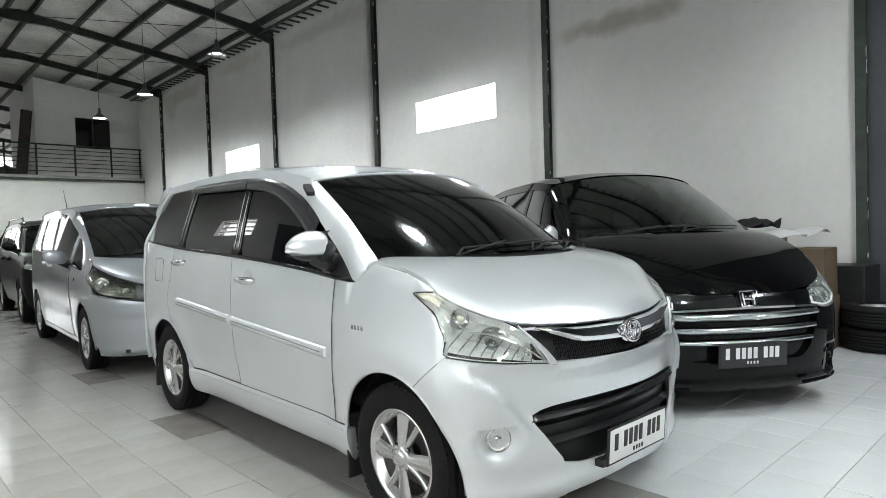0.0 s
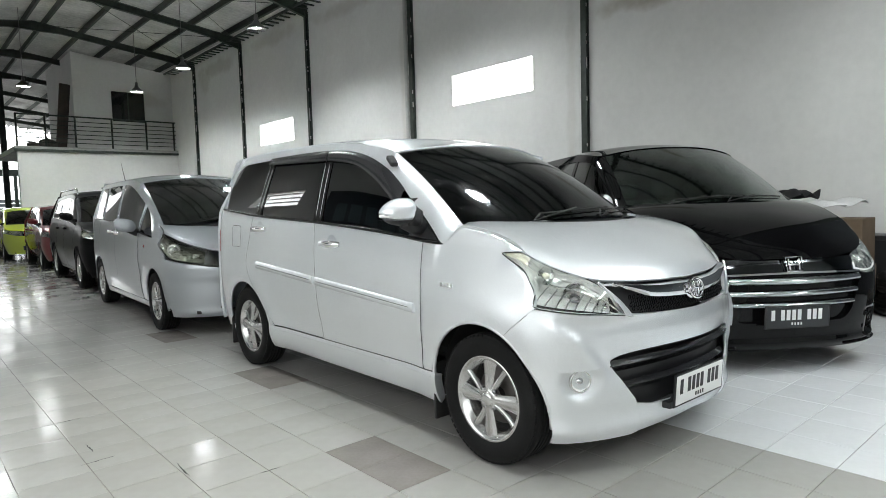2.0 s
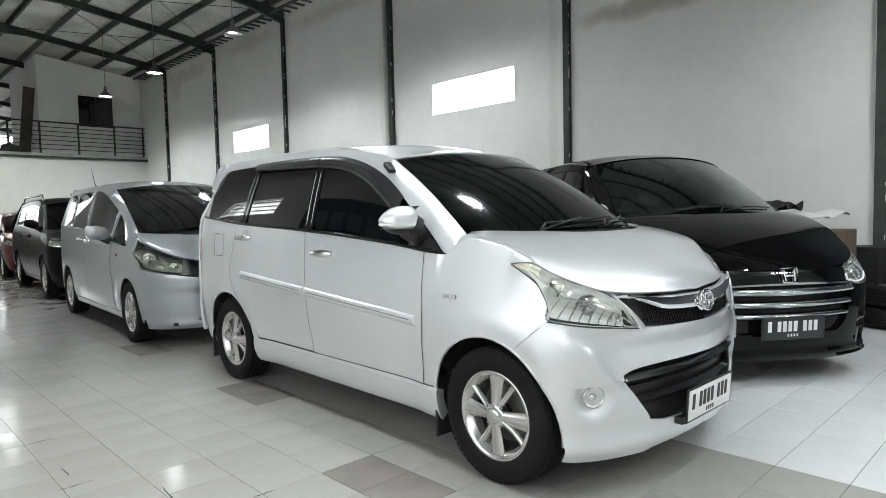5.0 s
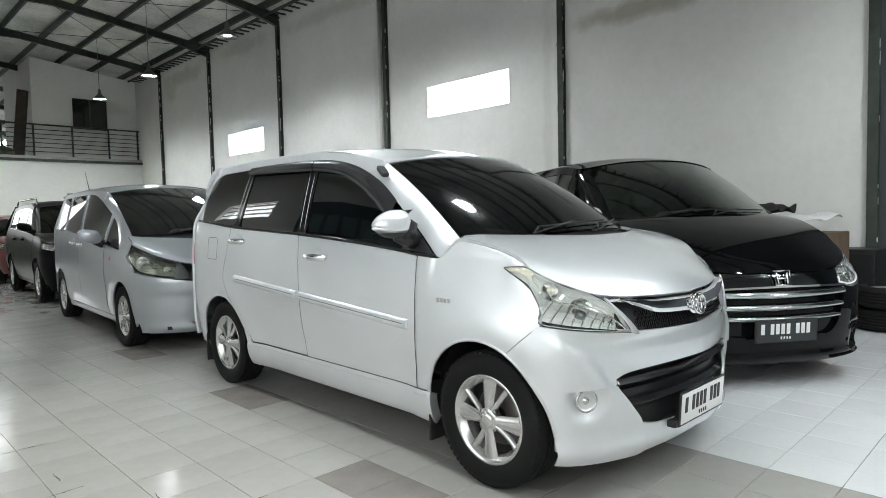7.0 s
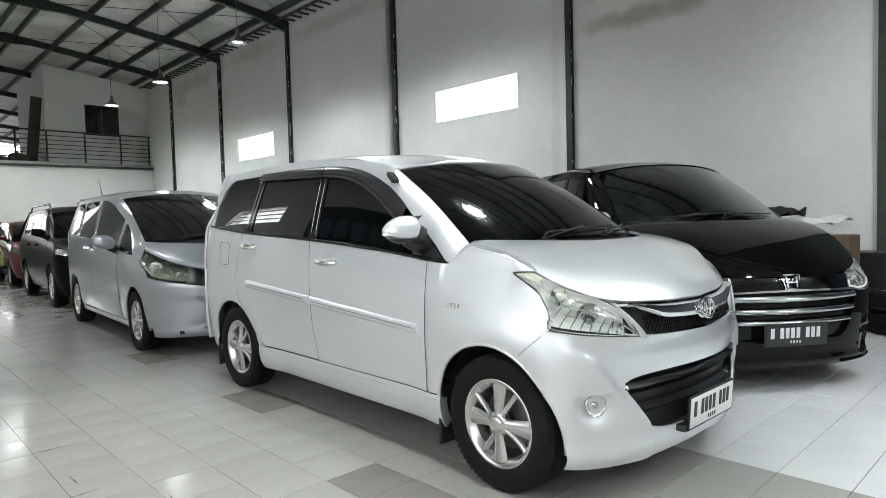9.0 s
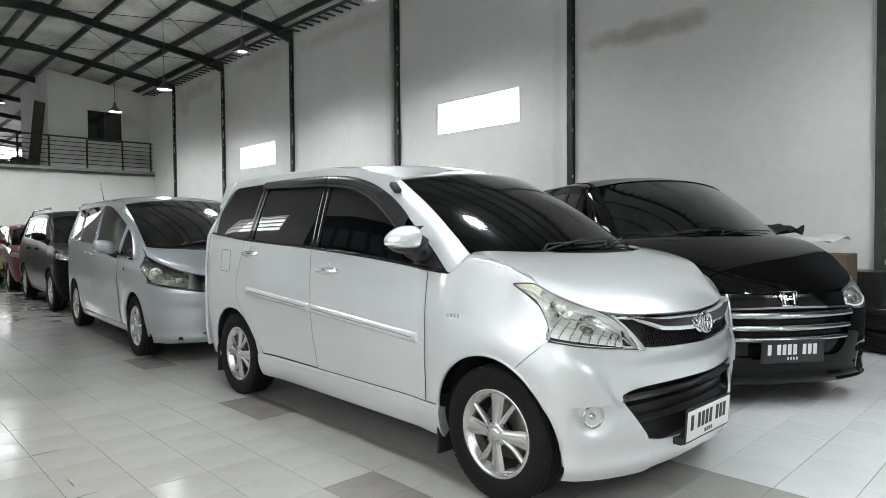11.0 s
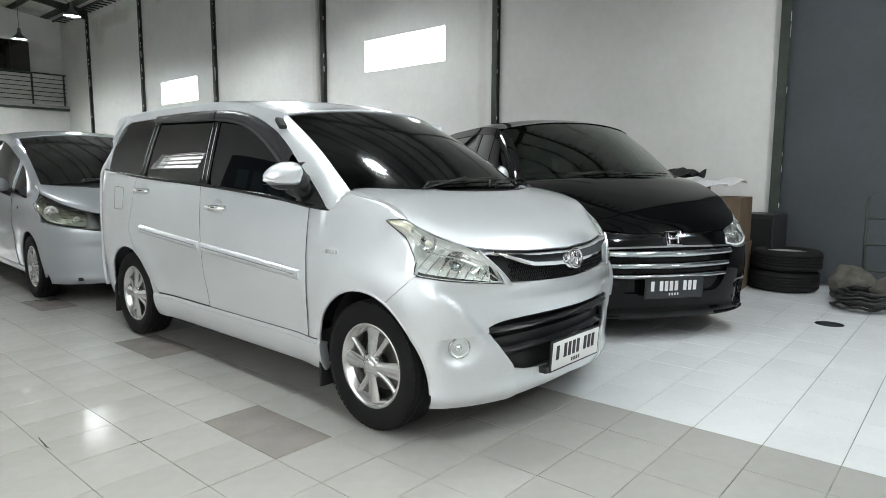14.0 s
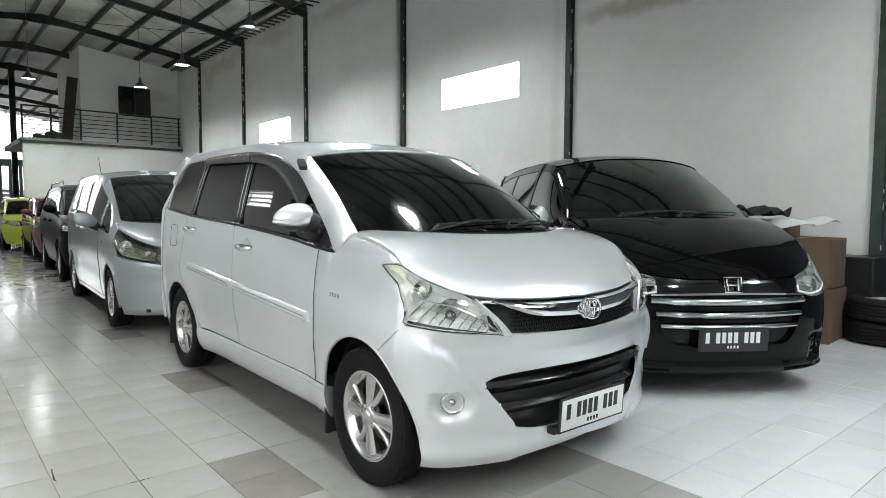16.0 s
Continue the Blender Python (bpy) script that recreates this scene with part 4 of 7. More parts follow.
def make_body(car, root):
    """The shell that all the cars share: flanks, doors, glass, roof, tail and underside."""
    c, paint = car, car.paint
    gap = 0.005
    xr = -c.wb
    sill = lambda x: c.z_sill
    def lower(x):
        return max(c.z_sill, c.arch(x, 0.0), c.arch(x, xr))
    belt = lambda x: c.belt(x) - 0.012
    # front wing: up to the bonnet, and round the lamp
    def wing_top(x):
        t = c.fender_top(x) - 0.001
        if x < c.xa:
            return c.belt(x) - 0.012
        if c.panes and x < c.xa + 0.17:
            k = (x - c.xa) / 0.17
            return lerp(c.belt(c.xa) - 0.012, t, k * k * (3 - 2 * k))
        return t if x < c.lamp_tip else min(t, c.lamp_low(x))
    xa_door = c.doors[0]
    def wing_low(x):
        a = max(c.arch(x, 0.0), c.seam(x))
        return a if a > 0 else c.z_door
    for g, nm in zip(both(c.flank(c.x_seam, (c.door_edges[0](0.7) - 0.02 if c.door_edges else xa_door) + gap, wing_low, wing_top, 50, 30, ease=2.0)), ("front_wing",) * 2):
        g.make(nm, paint, root)
    # doors and rear quarter
    splits = c.doors
    for k in range(len(splits) - 1 if c.door_edges else 0):
        fa, fb = c.door_edges[k], c.door_edges[k + 1]
        lo = lambda x: c.z_door + (0.004 if k else 0.0)
        for g in both(c.panel(lambda z: fa(z) - 0.003, lambda z: fb(z) + 0.003, lo, belt, 34, 26, out=0.004)):
            g.make("door", paint, root)
        zs = np.linspace(c.z_door - 0.004, c.belt(fb(1.1)) - 0.01, 20)
        edge_f = [(fa(z), z) for z in np.linspace(c.z_door - 0.004, c.belt(fa(1.0)) - 0.01, 20)]
        for pts in ([(fb(z), z) for z in zs], edge_f if k == 0 else [], [(x, c.z_door - 0.003) for x in np.linspace(fa(c.z_door), fb(c.z_door), 20)]):
            if pts:
                for g in both(c.seam_line(pts, 0.003)):
                    g.make("door_seam", M_SEAM, root)
    for k in range(0 if c.door_edges else len(splits) - 1):
        a, b = splits[k], splits[k + 1]
        lo = lambda x: max(c.z_door, c.arch(x, xr) + 0.0)
        for g in both(c.flank(a - gap, b + gap, lo, belt, 30, 18)):
            g.make("door", paint, root)
    def quarter_low(x):
        return max(c.z_sill + 0.06, c.arch(x, xr))
    for g in both(c.flank(splits[-1] - gap, c.rear_end + 0.13, quarter_low, belt, 44, 18)):
        g.make("rear_quarter", paint, root)
    # sill skirt
    x0, x1 = -c.arch_r - 0.005, xr + c.arch_r + 0.005
    for g in both(c.flank(x0, x1, sill, lambda x: c.z_door - 0.006, 30, 10, out=c.skirt_out * 0.3, thick=0.05, bulge=c.skirt_out)):
        g.make("sill_skirt", paint, root)
    # wheel-arch lips and liners
    for cx in (c.arch_dx, xr):
        for s in (-1, 1):
            pts = []
            for k in range(25):
                a = math.pi * (k / 24) * 1.12 - 0.06 * math.pi
                x, z = cx + (c.arch_r + 0.002) * math.cos(a), c.wheel_r + (c.arch_r + 0.002) * math.sin(a)
                y = c.side(min(x, c.nose(min(max(z, 0.25), 0.7)) - 0.12), max(z, 0.2))
                pts.append((x, s * (y - 0.008), z))
            Geo().tube(pts, 0.011, 6).make("arch_lip", paint, root)
            liner = Geo().grid(lambda u, v: (cx + (c.arch_r + 0.025) * math.cos(lerp(-0.1, 3.3, u)), s * lerp(c.w - 0.11, c.w - 0.42, v), c.wheel_r + (c.arch_r + 0.025) * math.sin(lerp(-0.1, 3.3, u))), 24, 2, 0.004)
            liner.make("wheel_arch_liner", M_UNDER, root)
            if c.mudflaps:
                f = Geo().box(cx - c.arch_r - 0.035, cx - c.arch_r - 0.02, -0.1, 0.1, 0.10, 0.40, 0.006)
                f = f.turned(Matrix.Translation((0.03, s * (c.w - 0.12), 0.02)))
                f.make("mud_flap", M_RUBBER, root)
    # glass house
    gut = lambda x: c.gutter(x)
    a_line = c.a_line
    top = lambda x: soft_min(c.win_top(x) if c.win_top else gut(x) - 0.045, a_line(x))
    rear_glass = c.windows[-1]
    for fa, fb, hi in c.panes or ():
        for g in both(c.panel(fa, fb, lambda x: c.belt(x) + 0.002, lambda x: min(top(x), hi(x)), 30, 12, out=-0.004, thick=0.004)):
            g.make("side_window", M_GLASS_DARK, root, "dark tinted side window")
    for (_, fa, _), (fb, _, _) in zip((c.panes or ())[:-1], (c.panes or ())[1:]):
        for g in both(c.panel(lambda z: fa(z) + 0.006, lambda z: fb(z) - 0.006, lambda x: c.belt(x) - 0.002, lambda x: top(x) + 0.01, 4, 10, out=0.001, thick=0.012)):
            g.make("door_pillar", c.pillar_mat, root)
        mid = lambda z: (fa(z) + fb(z)) / 2
        for e in (-0.026, 0.026):
            for g in both(c.seam_line([(mid(z) + e, z) for z in np.linspace(c.belt(mid(1.2)) + 0.01, top(mid(1.55)) - 0.05, 8)], 0.0025, 0.0035)):
                g.make("pillar_trim", M_DARK_CHROME, root)
    for k in range(0 if c.panes else len(c.windows) - 1):
        a, b = c.windows[k], c.windows[k + 1]
        hi = top if k < len(c.windows) - 2 or not c.quarter_cut else (lambda x: min(top(x), c.quarter_cut(x)))
        for g in both(c.flank(a - 0.012, b + 0.012, lambda x: c.belt(x) + 0.004, hi, 26, 8, out=-0.004, thick=0.004)):
            g.make("side_window", M_GLASS_DARK, root, "dark tinted side window")
    # pillars between the windows
    for k, b in enumerate(() if c.panes else c.windows[1:-1]):
        wdt = c.pillar_w
        for g in both(c.flank(b + wdt / 2, b - wdt / 2, lambda x: c.belt(x), lambda x: top(x) + 0.01, 3, 8, out=0.001, thick=0.01)):
            g.make("door_pillar", c.pillar_mat, root)
    # painted frame over and behind the windows
    xf = c.windows[0]
    rail_low = (lambda x: min(top(x), c.panes[-1][2](x)) - 0.004) if c.panes else (lambda x: top(x) - 0.004)
    for g in both(c.flank(c.a_top + (0.13 if c.panes else 0.0), c.rear_end + (0.33 if c.panes else 0.40), rail_low, lambda x: gut(x) + 0.012, 60, 6, out=0.004, thick=0.02)):
        g.make("roof_rail", paint, root)
    # D pillar
    for g in both(c.panel(lambda z: rear_glass + 0.01, lambda z: c.tail_x(z) + 0.12, lambda x: c.belt(x) - 0.012, lambda x: gut(x) + 0.012, 14, 16, out=0.003, thick=0.02) if c.panes else c.flank(rear_glass + 0.015, c.rear_end + 0.16, lambda x: c.belt(x) - 0.012, lambda x: max(min(gut(x) + 0.012, c.tail_z(x)), c.belt(x)), 16, 12, out=0.002, thick=0.02)):
        g.make("rear_pillar", paint, root)
    if c.quarter_cut:
        for g in both(c.flank(c.windows[-2] - 0.02, rear_glass + 0.01, lambda x: min(top(x), c.quarter_cut(x)) - 0.004, lambda x: gut(x), 16, 4, out=0.002, thick=0.02)):
            g.make("rear_pillar_top", paint, root)
    # belt moulding
    for s in (-1, 1):
        pts = [(x, s * (c.side(x, c.belt(x) - 0.004) + 0.004), c.belt(x)) for x in np.linspace(xf + 0.01, rear_glass, 24)]
        Geo().tube(pts, 0.009, 6).make("belt_moulding", M_GLOSS_BLACK, root)
    # windscreen
    C = lambda s: np.array((c.cowl_x - c.cowl_dx * abs(s) ** c.cowl_p, s * c.cowl_w, c.cowl_z - 0.03 * abs(s) ** 2))
    D = lambda s: np.array((c.head_x - c.head_dx * abs(s) ** 2.2, s * c.head_w, c.head_z - c.head_dz * abs(s) ** 2.4))
    nrm = np.array((0.62, 0, 0.78))
    def screen(u, v, e=1.0):
        s = (u * 2 - 1) * e
        return lerp(C(s), D(s), v) + nrm * 0.045 * math.sin(v * math.pi) * (1 - 0.5 * abs(s))
    Geo().grid(lambda u, v: screen(u, v, 0.97), 24, 14, 0.005).make("windscreen", c.wind_glass, root, "tinted laminated windscreen")
    # A pillars join screen and doors
    def pillar(u, v):
        e = lerp(C(-0.965), D(-0.965), u) + nrm * 0.02 * math.sin(u * math.pi)
        x = lerp(c.xa + 0.02, c.a_top - 0.02, u)
        z = min(a_line(x), gut(x)) - 0.01
        o = np.array((x, -c.side(min(x, c.xa), z) - 0.004, z))
        mid = (e + o) / 2 + np.array((0.012, -0.012, 0.018)) * (1 + 1.3 * max(0, 1 - 4 * u))
        q = v
        return (1 - q) ** 2 * e + 2 * q * (1 - q) * mid + q * q * o
    def pillar_root(u, v):
        """The pillar carried on down into the wing's top."""
        if u > 0.3:
            return pillar((u - 0.3) / 0.7, v)
        k = 1 - u / 0.3
        x = c.xa + 0.02 + 0.15 * k
        e = C(-0.965) + (np.array((c.cowl_x + 0.065 - c.cowl_dx, -c.cowl_w * 0.93, c.hood_z(c.cowl_x + 0.065 - c.cowl_dx, c.cowl_w * 0.93) - 0.001)) - C(-0.965)) * k
        z = wing_top(x) + 0.001
        o = np.array((x, -c.side(x, z), z))
        mid = (e + o) / 2 + np.array((0.012, -0.012, 0.018)) * (2.3 - 1.8 * k)
        return (1 - v) ** 2 * e + 2 * v * (1 - v) * mid + v * v * o
    for g in both(Geo().grid(pillar_root if c.panes else pillar, 30, 8, 0.015)):
        g.make("a_pillar", paint, root)
    # scuttle under the screen
    Geo().grid(lambda u, v: C(u * 2 - 1) * 0.97 + np.array((lerp(-0.03, 0.09, v), 0, lerp(0.012, -0.02, v))), 20, 2, 0.01).make("scuttle", M_PLASTIC, root)
    # roof
    def roof(u, v):
        s = u * 2 - 1
        d = D(s)
        xe = c.rear_top - 0.06 * abs(s) ** 2
        x = lerp(d[0] + 0.01, xe, v)
        zc = c.roof_z(x)
        ze = c.gutter(x) + 0.018
        y = s * (c.roof_w + 0.002)
        z = ze + (zc - ze) * (1 - abs(s) ** 2.3) ** 0.8
        if v < 0.12:
            q = v / 0.12
            z = lerp(d[2] + 0.004, z, q ** 0.7)
            y = lerp(d[1], y, q ** 0.35)
        return (x, y, z)
    Geo().grid(roof, 30, 40, 0.02).make("roof", paint, root)
    # tail
    def tail(u, v):
        s = u * 2 - 1
        z = lerp(c.z_sill + 0.1, c.roof_z(c.rear_top) - 0.01, v)
        x0 = c.tail_x(z)
        b = c.belt(c.rear_end + 0.3)
        wz = c.w * (1 - 0.03) if z < b else lerp(c.w * 0.97, c.roof_w, (z - b) / max(c.roof_z(c.rear_top) - b, 0.1))
        return (x0 + 0.14 * abs(s) ** 4, s * wz * 0.985, z)
    Geo().grid(tail, 24, 26, 0.02, flip=True).make("tailgate", paint, root)
    Geo().grid(lambda u, v: np.array(tail(lerp(0.1, 0.9, u), lerp(0.62, 0.93, v))) + np.array((-0.008, 0, 0)), 12, 6, 0.004, flip=True).make("rear_window", M_GLASS_DARK, root)
    for g in both(c.flank(c.rear_end + (0.19 if c.panes else 0.30), c.rear_end + 0.10, lambda x: c.belt(x) - 0.36, lambda x: c.belt(x) - 0.14, 6, 8, out=0.007, thick=0.02)):
        g.make("tail_lamp", M_RED_LENS, root, "red tail lamp")
    # underside
    Geo().grid(lambda u, v: (lerp(c.nose(0.25) - 0.12, c.rear_end + 0.12, u), lerp(-c.w + 0.22, c.w - 0.22, v), c.z_sill + 0.02), 6, 4, 0.03).make("underbody", M_UNDER, root)
    # bonnet
    def bonnet(u, v):
        s = u * 2 - 1
        y = s * c.hood_w * 0.992
        xf_ = c.hood_front(abs(y))
        k = abs(y)
        xc = c.cowl_x + 0.06 - c.cowl_dx * (min(k, c.cowl_w) / c.cowl_w) ** c.cowl_p
        xc = min(xc, xf_ - 0.01)
        x = lerp(xc, xf_, v)
        # the rear corners bow down to meet the wings
        drop = max(0, c.fender_top(x) - 0.001 - wing_top(x)) * max(0, (abs(s) - 0.84) / 0.16) ** 2 if c.panes and x < c.xa + 0.17 else 0.0
        return (x, y, c.hood_z(x, y) - drop - 0.012 * max(0, v - 0.9) * 10)
    Geo().grid(bonnet, 44, 26, 0.015).make("bonnet", paint, root)
    # painted corner between bonnet, wing and screen pillar
    xb = c.cowl_x + 0.065 - c.cowl_dx
    P = [np.array(q) for q in ((xb, -c.hood_w * 0.985, c.hood_z(xb, c.hood_w * 0.985) - 0.003), (c.xa - 0.01, -c.side(c.xa + 0.02, c.fender_top(c.xa + 0.02) - 0.01), c.fender_top(c.xa) - 0.008), tuple(C(-0.955) + np.array((0.01, 0, 0.004))), (xb + 0.03, -c.cowl_w * 0.94, c.hood_z(xb + 0.03, c.cowl_w * 0.94) - 0.003))]
    for g in () if c.panes else both(Geo().grid(lambda u, v: lerp(lerp(P[0], P[1], v), lerp(P[3], P[2], v), u), 6, 6, 0.01, flip=True)):
        g.make("wing_corner", paint, root)
    # wheels
    for cx in (c.arch_dx * 0.45, xr):
        y = c.w - 0.015 - c.tyre_w / 2
        make_wheel(root, pose(cx, -y, c.wheel_r, 0, c.wheel_turn, 0), c.wheel_r, c.tyre_w, c.rim_r, c.spokes, c.rim_style, rim_material=c.rim_mat)
        make_wheel(root, pose(cx, y, c.wheel_r, 0, 0, 180), c.wheel_r, c.tyre_w, c.rim_r, c.spokes, c.rim_style, rim_material=c.rim_mat)
    make_cabin(c, root, c.light_cabin)


def make_lamp(car, root, T, B, lens, bowls, depth=0.09, n=22, inside=None):
    """A headlamp on both sides: lens between an upper and a lower edge, a lined box behind it, reflector bowls inside."""
    out = np.array((0.45, -0.62, 0.15))
    def lens_fn(u, v):
        return lerp(B(u), T(u), v) + out * (0.018 * math.sin(math.pi * v) * math.sin(math.pi * min(u * 1.4, 1)) + 0.006 * math.sin(math.pi * v) * max(0, 1 - 2 * u))
    def box_fn(u, v):
        p = lerp(B(u), T(u), v)
        d = depth * (0.86 + 0.14 * ((int(u * 11) + int(v * 5)) % 2)) * math.sin(math.pi * v) ** 0.5 * math.sin(math.pi * min(max(u * 0.9 + 0.08, 0), 1)) ** 0.5
        return p + np.array((-0.8, 0.55, 0)) * d
    g_lens, g_box = Geo().grid(lens_fn, n, 10, 0.003), Geo().grid(box_fn, 33, 20)
    g_rim = Geo().tube([B(k / 20) for k in range(21)] + [T(1 - k / 20) for k in range(21)], 0.0022, 6, closed=True)
    gb = []
    for u, v, r, d in bowls:
        p = lerp(B(u), T(u), v) + np.array((-0.8, 0.5, 0)) * d
        gb.append(Geo().lathe([(r, 0.0), (r * 0.93, -0.012), (r * 0.7, -0.03), (r * 0.35, -0.043), (0.001, -0.045)], 24, axis="x").plus(Geo().lathe([(r * 0.3, -0.04), (r * 0.3, -0.02), (r * 0.2, -0.008), (0.001, -0.004)], 14, axis="x")).turned(pose(p[0], p[1], p[2], 0, 0, -18)))
    made = []
    for s in (0, 1):
        f = (lambda g: g.mirrored()) if s else (lambda g: g)
        lamp = f(g_lens).make("headlamp", lens, root, "clear headlamp lens")
        f(g_box).make("lamp_housing", inside or M_REFLECTOR, lamp, smooth=False)
        f(g_rim).make("lamp_seal", M_RUBBER, lamp)
        for g in gb:
            f(g).make("lamp_bowl", M_REFLECTOR, lamp)
        made.append((lamp, f))
    return made


def oval_badge(root, m, w, h, kind):
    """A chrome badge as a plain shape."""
    g = Geo()
    if kind == "ovals":
        for (a, b, dx, dz) in ((w, h, 0, 0), (w * 0.55, h * 0.38, 0, h * 0.45), (w * 0.3, h * 0.8, 0, -h * 0.05)):
            g.tube([(dx + a * math.cos(k), 0, dz + b * math.sin(k)) for k in [2 * math.pi * i / 30 for i in range(30)]], w * 0.10, 6, closed=True)
    else:
        k = [(-w, -h), (-w * 1.12, h), (w * 1.12, h), (w, -h)]
        g.tube([(x, 0, z) for x, z in k], w * 0.12, 6, closed=True)
        g.tube([(-w * 0.62, 0, -h * 0.8), (-w * 0.72, 0, h * 0.8)], w * 0.14, 6)
        g.tube([(w * 0.62, 0, -h * 0.8), (w * 0.72, 0, h * 0.8)], w * 0.14, 6)
        g.tube([(-w * 0.6, 0, -h * 0.05), (w * 0.6, 0, -h * 0.05)], w * 0.13, 6)
    ob = g.make("badge", M_CHROME, root, "chrome badge")
    ob.matrix_local = m
    return ob


def silver_mpv():
    edge_a = curve((0.2, -0.475), (0.40, -0.470), (0.55, -0.458), (0.89, -0.461), (1.05, -0.472))
    edge_b = curve((0.2, -1.52), (0.43, -1.527), (1.03, -1.576), (1.14, -1.592), (1.62, -1.565))
    edge_c = curve((0.36, -2.20), (0.41, -2.235), (0.45, -2.305), (0.545, -2.372), (0.717, -2.535), (0.837, -2.612), (1.007, -2.572), (1.19, -2.535))
    glass_b = curve((1.1, -1.585), (1.62, -1.555))
    glass_c = curve((1.1, -2.50), (1.19, -2.47), (1.44, -2.405), (1.62, -2.355))
    quarter = curve((-3.13, 1.245), (-3.112, 1.32), (-3.09, 1.42), (-3.02, 1.522), (-2.93, 1.578), (-2.84, 1.600), (-2.3, 1.62))
    off = lambda f, d: (lambda z: f(z) + d)
    c = Car(
        paint=M_PAINT_SILVER, w=0.835, wb=2.655, lr=0.78, wheel_r=0.31, arch_r=0.365, rim_r=0.205, tyre_w=0.19, spokes=4, rim_style="pairs", rim_mat=M_RIM, wheel_turn=0,
        p=1.95, xs=0.25, z_wide=0.72, tuck=0.045, shoulder=0.042, xa=-0.34, flare=0.022, flare_w=0.12, arch_dx=-0.03, roll=curve((-0.3, 0.26), (0.05, 0.24), (0.16, 0.11), (0.3, 0.05)), hood_w=0.772, z_hood_edge=0.80, roof_w=0.662,
        crease=lambda z: 0.006 * math.exp(-((z - 0.47) / 0.07) ** 2), z_sill=0.205, z_door=0.375, skirt_out=0.016, mudflaps=True,
        nose=curve((0.18, 0.55), (0.26, 0.575), (0.36, 0.59), (0.46, 0.592), (0.53, 0.60), (0.59, 0.612), (0.64, 0.612), (0.69, 0.598), (0.74, 0.585), (0.80, 0.57), (0.86, 0.545), (1.1, 0.32)),
        belt=curve((-3.5, 1.26), (-3.1, 1.232), (-2.53, 1.185), (-1.59, 1.138), (-0.744, 1.078), (-0.45, 1.045), (-0.3, 1.035)),
        gutter=curve((-3.6, 1.47), (-3.25, 1.55), (-3.1, 1.60), (-2.9, 1.632), (-2.3, 1.646), (-1.66, 1.636), (-1.28, 1.608), (-1.1, 1.578), (-0.9, 1.535), (-0.3, 1.2)),
        win_top=curve((-3.3, 1.58), (-2.87, 1.602), (-2.36, 1.613), (-2.0, 1.615), (-1.59, 1.604), (-1.37, 1.585), (-1.13, 1.555), (-0.9, 1.5)),
        roof_z=curve((-3.4, 1.56), (-3.1, 1.625), (-2.8, 1.672), (-2.3, 1.692), (-1.8, 1.696), (-1.2, 1.668), (-0.85, 1.60), (-0.7, 1.56)),
        a_line=curve((-1.35, 1.64), (-1.13, 1.558), (-0.90, 1.450), (-0.786, 1.375), (-0.677, 1.292), (-0.522, 1.178), (-0.40, 1.085), (-0.34, 1.038)),
        hood_c=curve((-0.4, 1.165), (0.0, 1.125), (0.1, 1.103), (0.2, 1.068), (0.3, 1.02), (0.4, 0.96), (0.5, 0.89), (0.56, 0.845)),
        hood_e=curve((-0.4, 0.028), (-0.25, 0.032), (0.0, 0.043), (0.1, 0.050), (0.18, 0.058), (0.3, 0.112), (0.4, 0.150), (0.5, 0.18)),
        hood_front=curve((0.0, 0.545), (0.2, 0.53), (0.45, 0.465), (0.586, 0.392), (0.68, 0.30), (0.74, 0.235), (0.772, 0.19), (0.80, 0.13)),
        lamp_tip=0.09, lamp_low=curve((0.09, 0.998), (0.16, 0.966), (0.22, 0.935), (0.27, 0.90), (0.30, 0.855), (0.31, 0.79)),
        x_seam=0.308, seam=lambda x: 0.645 + (x - 0.147) / 0.15 * 0.125 if x > 0.08 else 0.0, doors=(-0.46, -1.55, -2.235), windows=(-0.36, -1.55, -2.45, -3.105), quarter_cut=None, pillar_w=0.085,
        door_edges=(edge_a, edge_b, edge_c),
        panes=[(lambda z: -0.36, off(glass_b, 0.045), lambda x: 9.0), (off(glass_b, -0.045), off(glass_c, 0.028), lambda x: 9.0), (off(glass_c, -0.045), lambda z: -3.118, quarter)],
        a_top=-1.02, rear_top=-3.10, tail_z=curve((-3.5, 1.12), (-3.38, 1.20), (-3.24, 1.38), (-3.10, 1.54), (-2.9, 1.7)),
        tail_x=curve((0.25, -3.36), (0.5, -3.43), (0.9, -3.42), (1.15, -3.38), (1.35, -3.27), (1.5, -3.17), (1.62, -3.06)),
        cowl_x=0.04, cowl_dx=0.35, cowl_p=2.7, cowl_w=0.71, cowl_z=1.145, head_x=-0.80, head_dx=0.13, head_w=0.628, head_z=1.59, head_dz=0.055,
        wind_glass=M_GLASS_WIND, seat_rows=(-0.95, -1.75, -2.5), light_cabin=False)
    root = thing("silver_mpv", pose(1.785, 2.77, 0, 0, 0, -90.95), "glossy silver minivan with dark tinted windows parked on beige tiles", "car", "parked cars")
    make_body(c, root)
    paint = c.paint
    # bumper round the nose
    def top(th):
        y = abs(c.front(th, 0.7)[1])
        return curve((0.0, 0.712), (0.2, 0.714), (0.36, 0.718), (0.46, 0.724), (0.515, 0.729), (0.62, 0.735), (0.75, 0.753), (0.84, 0.772))(y)
    mouth_top = lambda th: curve((0.0, 0.572), (0.3, 0.563), (0.5, 0.545), (0.56, 0.525), (0.7, 0.50), (0.84, 0.50))(abs(c.front(th, 0.5)[1]))
    mouth_low = lambda th: curve((0.0, 0.298), (0.3, 0.302), (0.44, 0.325), (0.6, 0.33))(abs(c.front(th, 0.3)[1]))
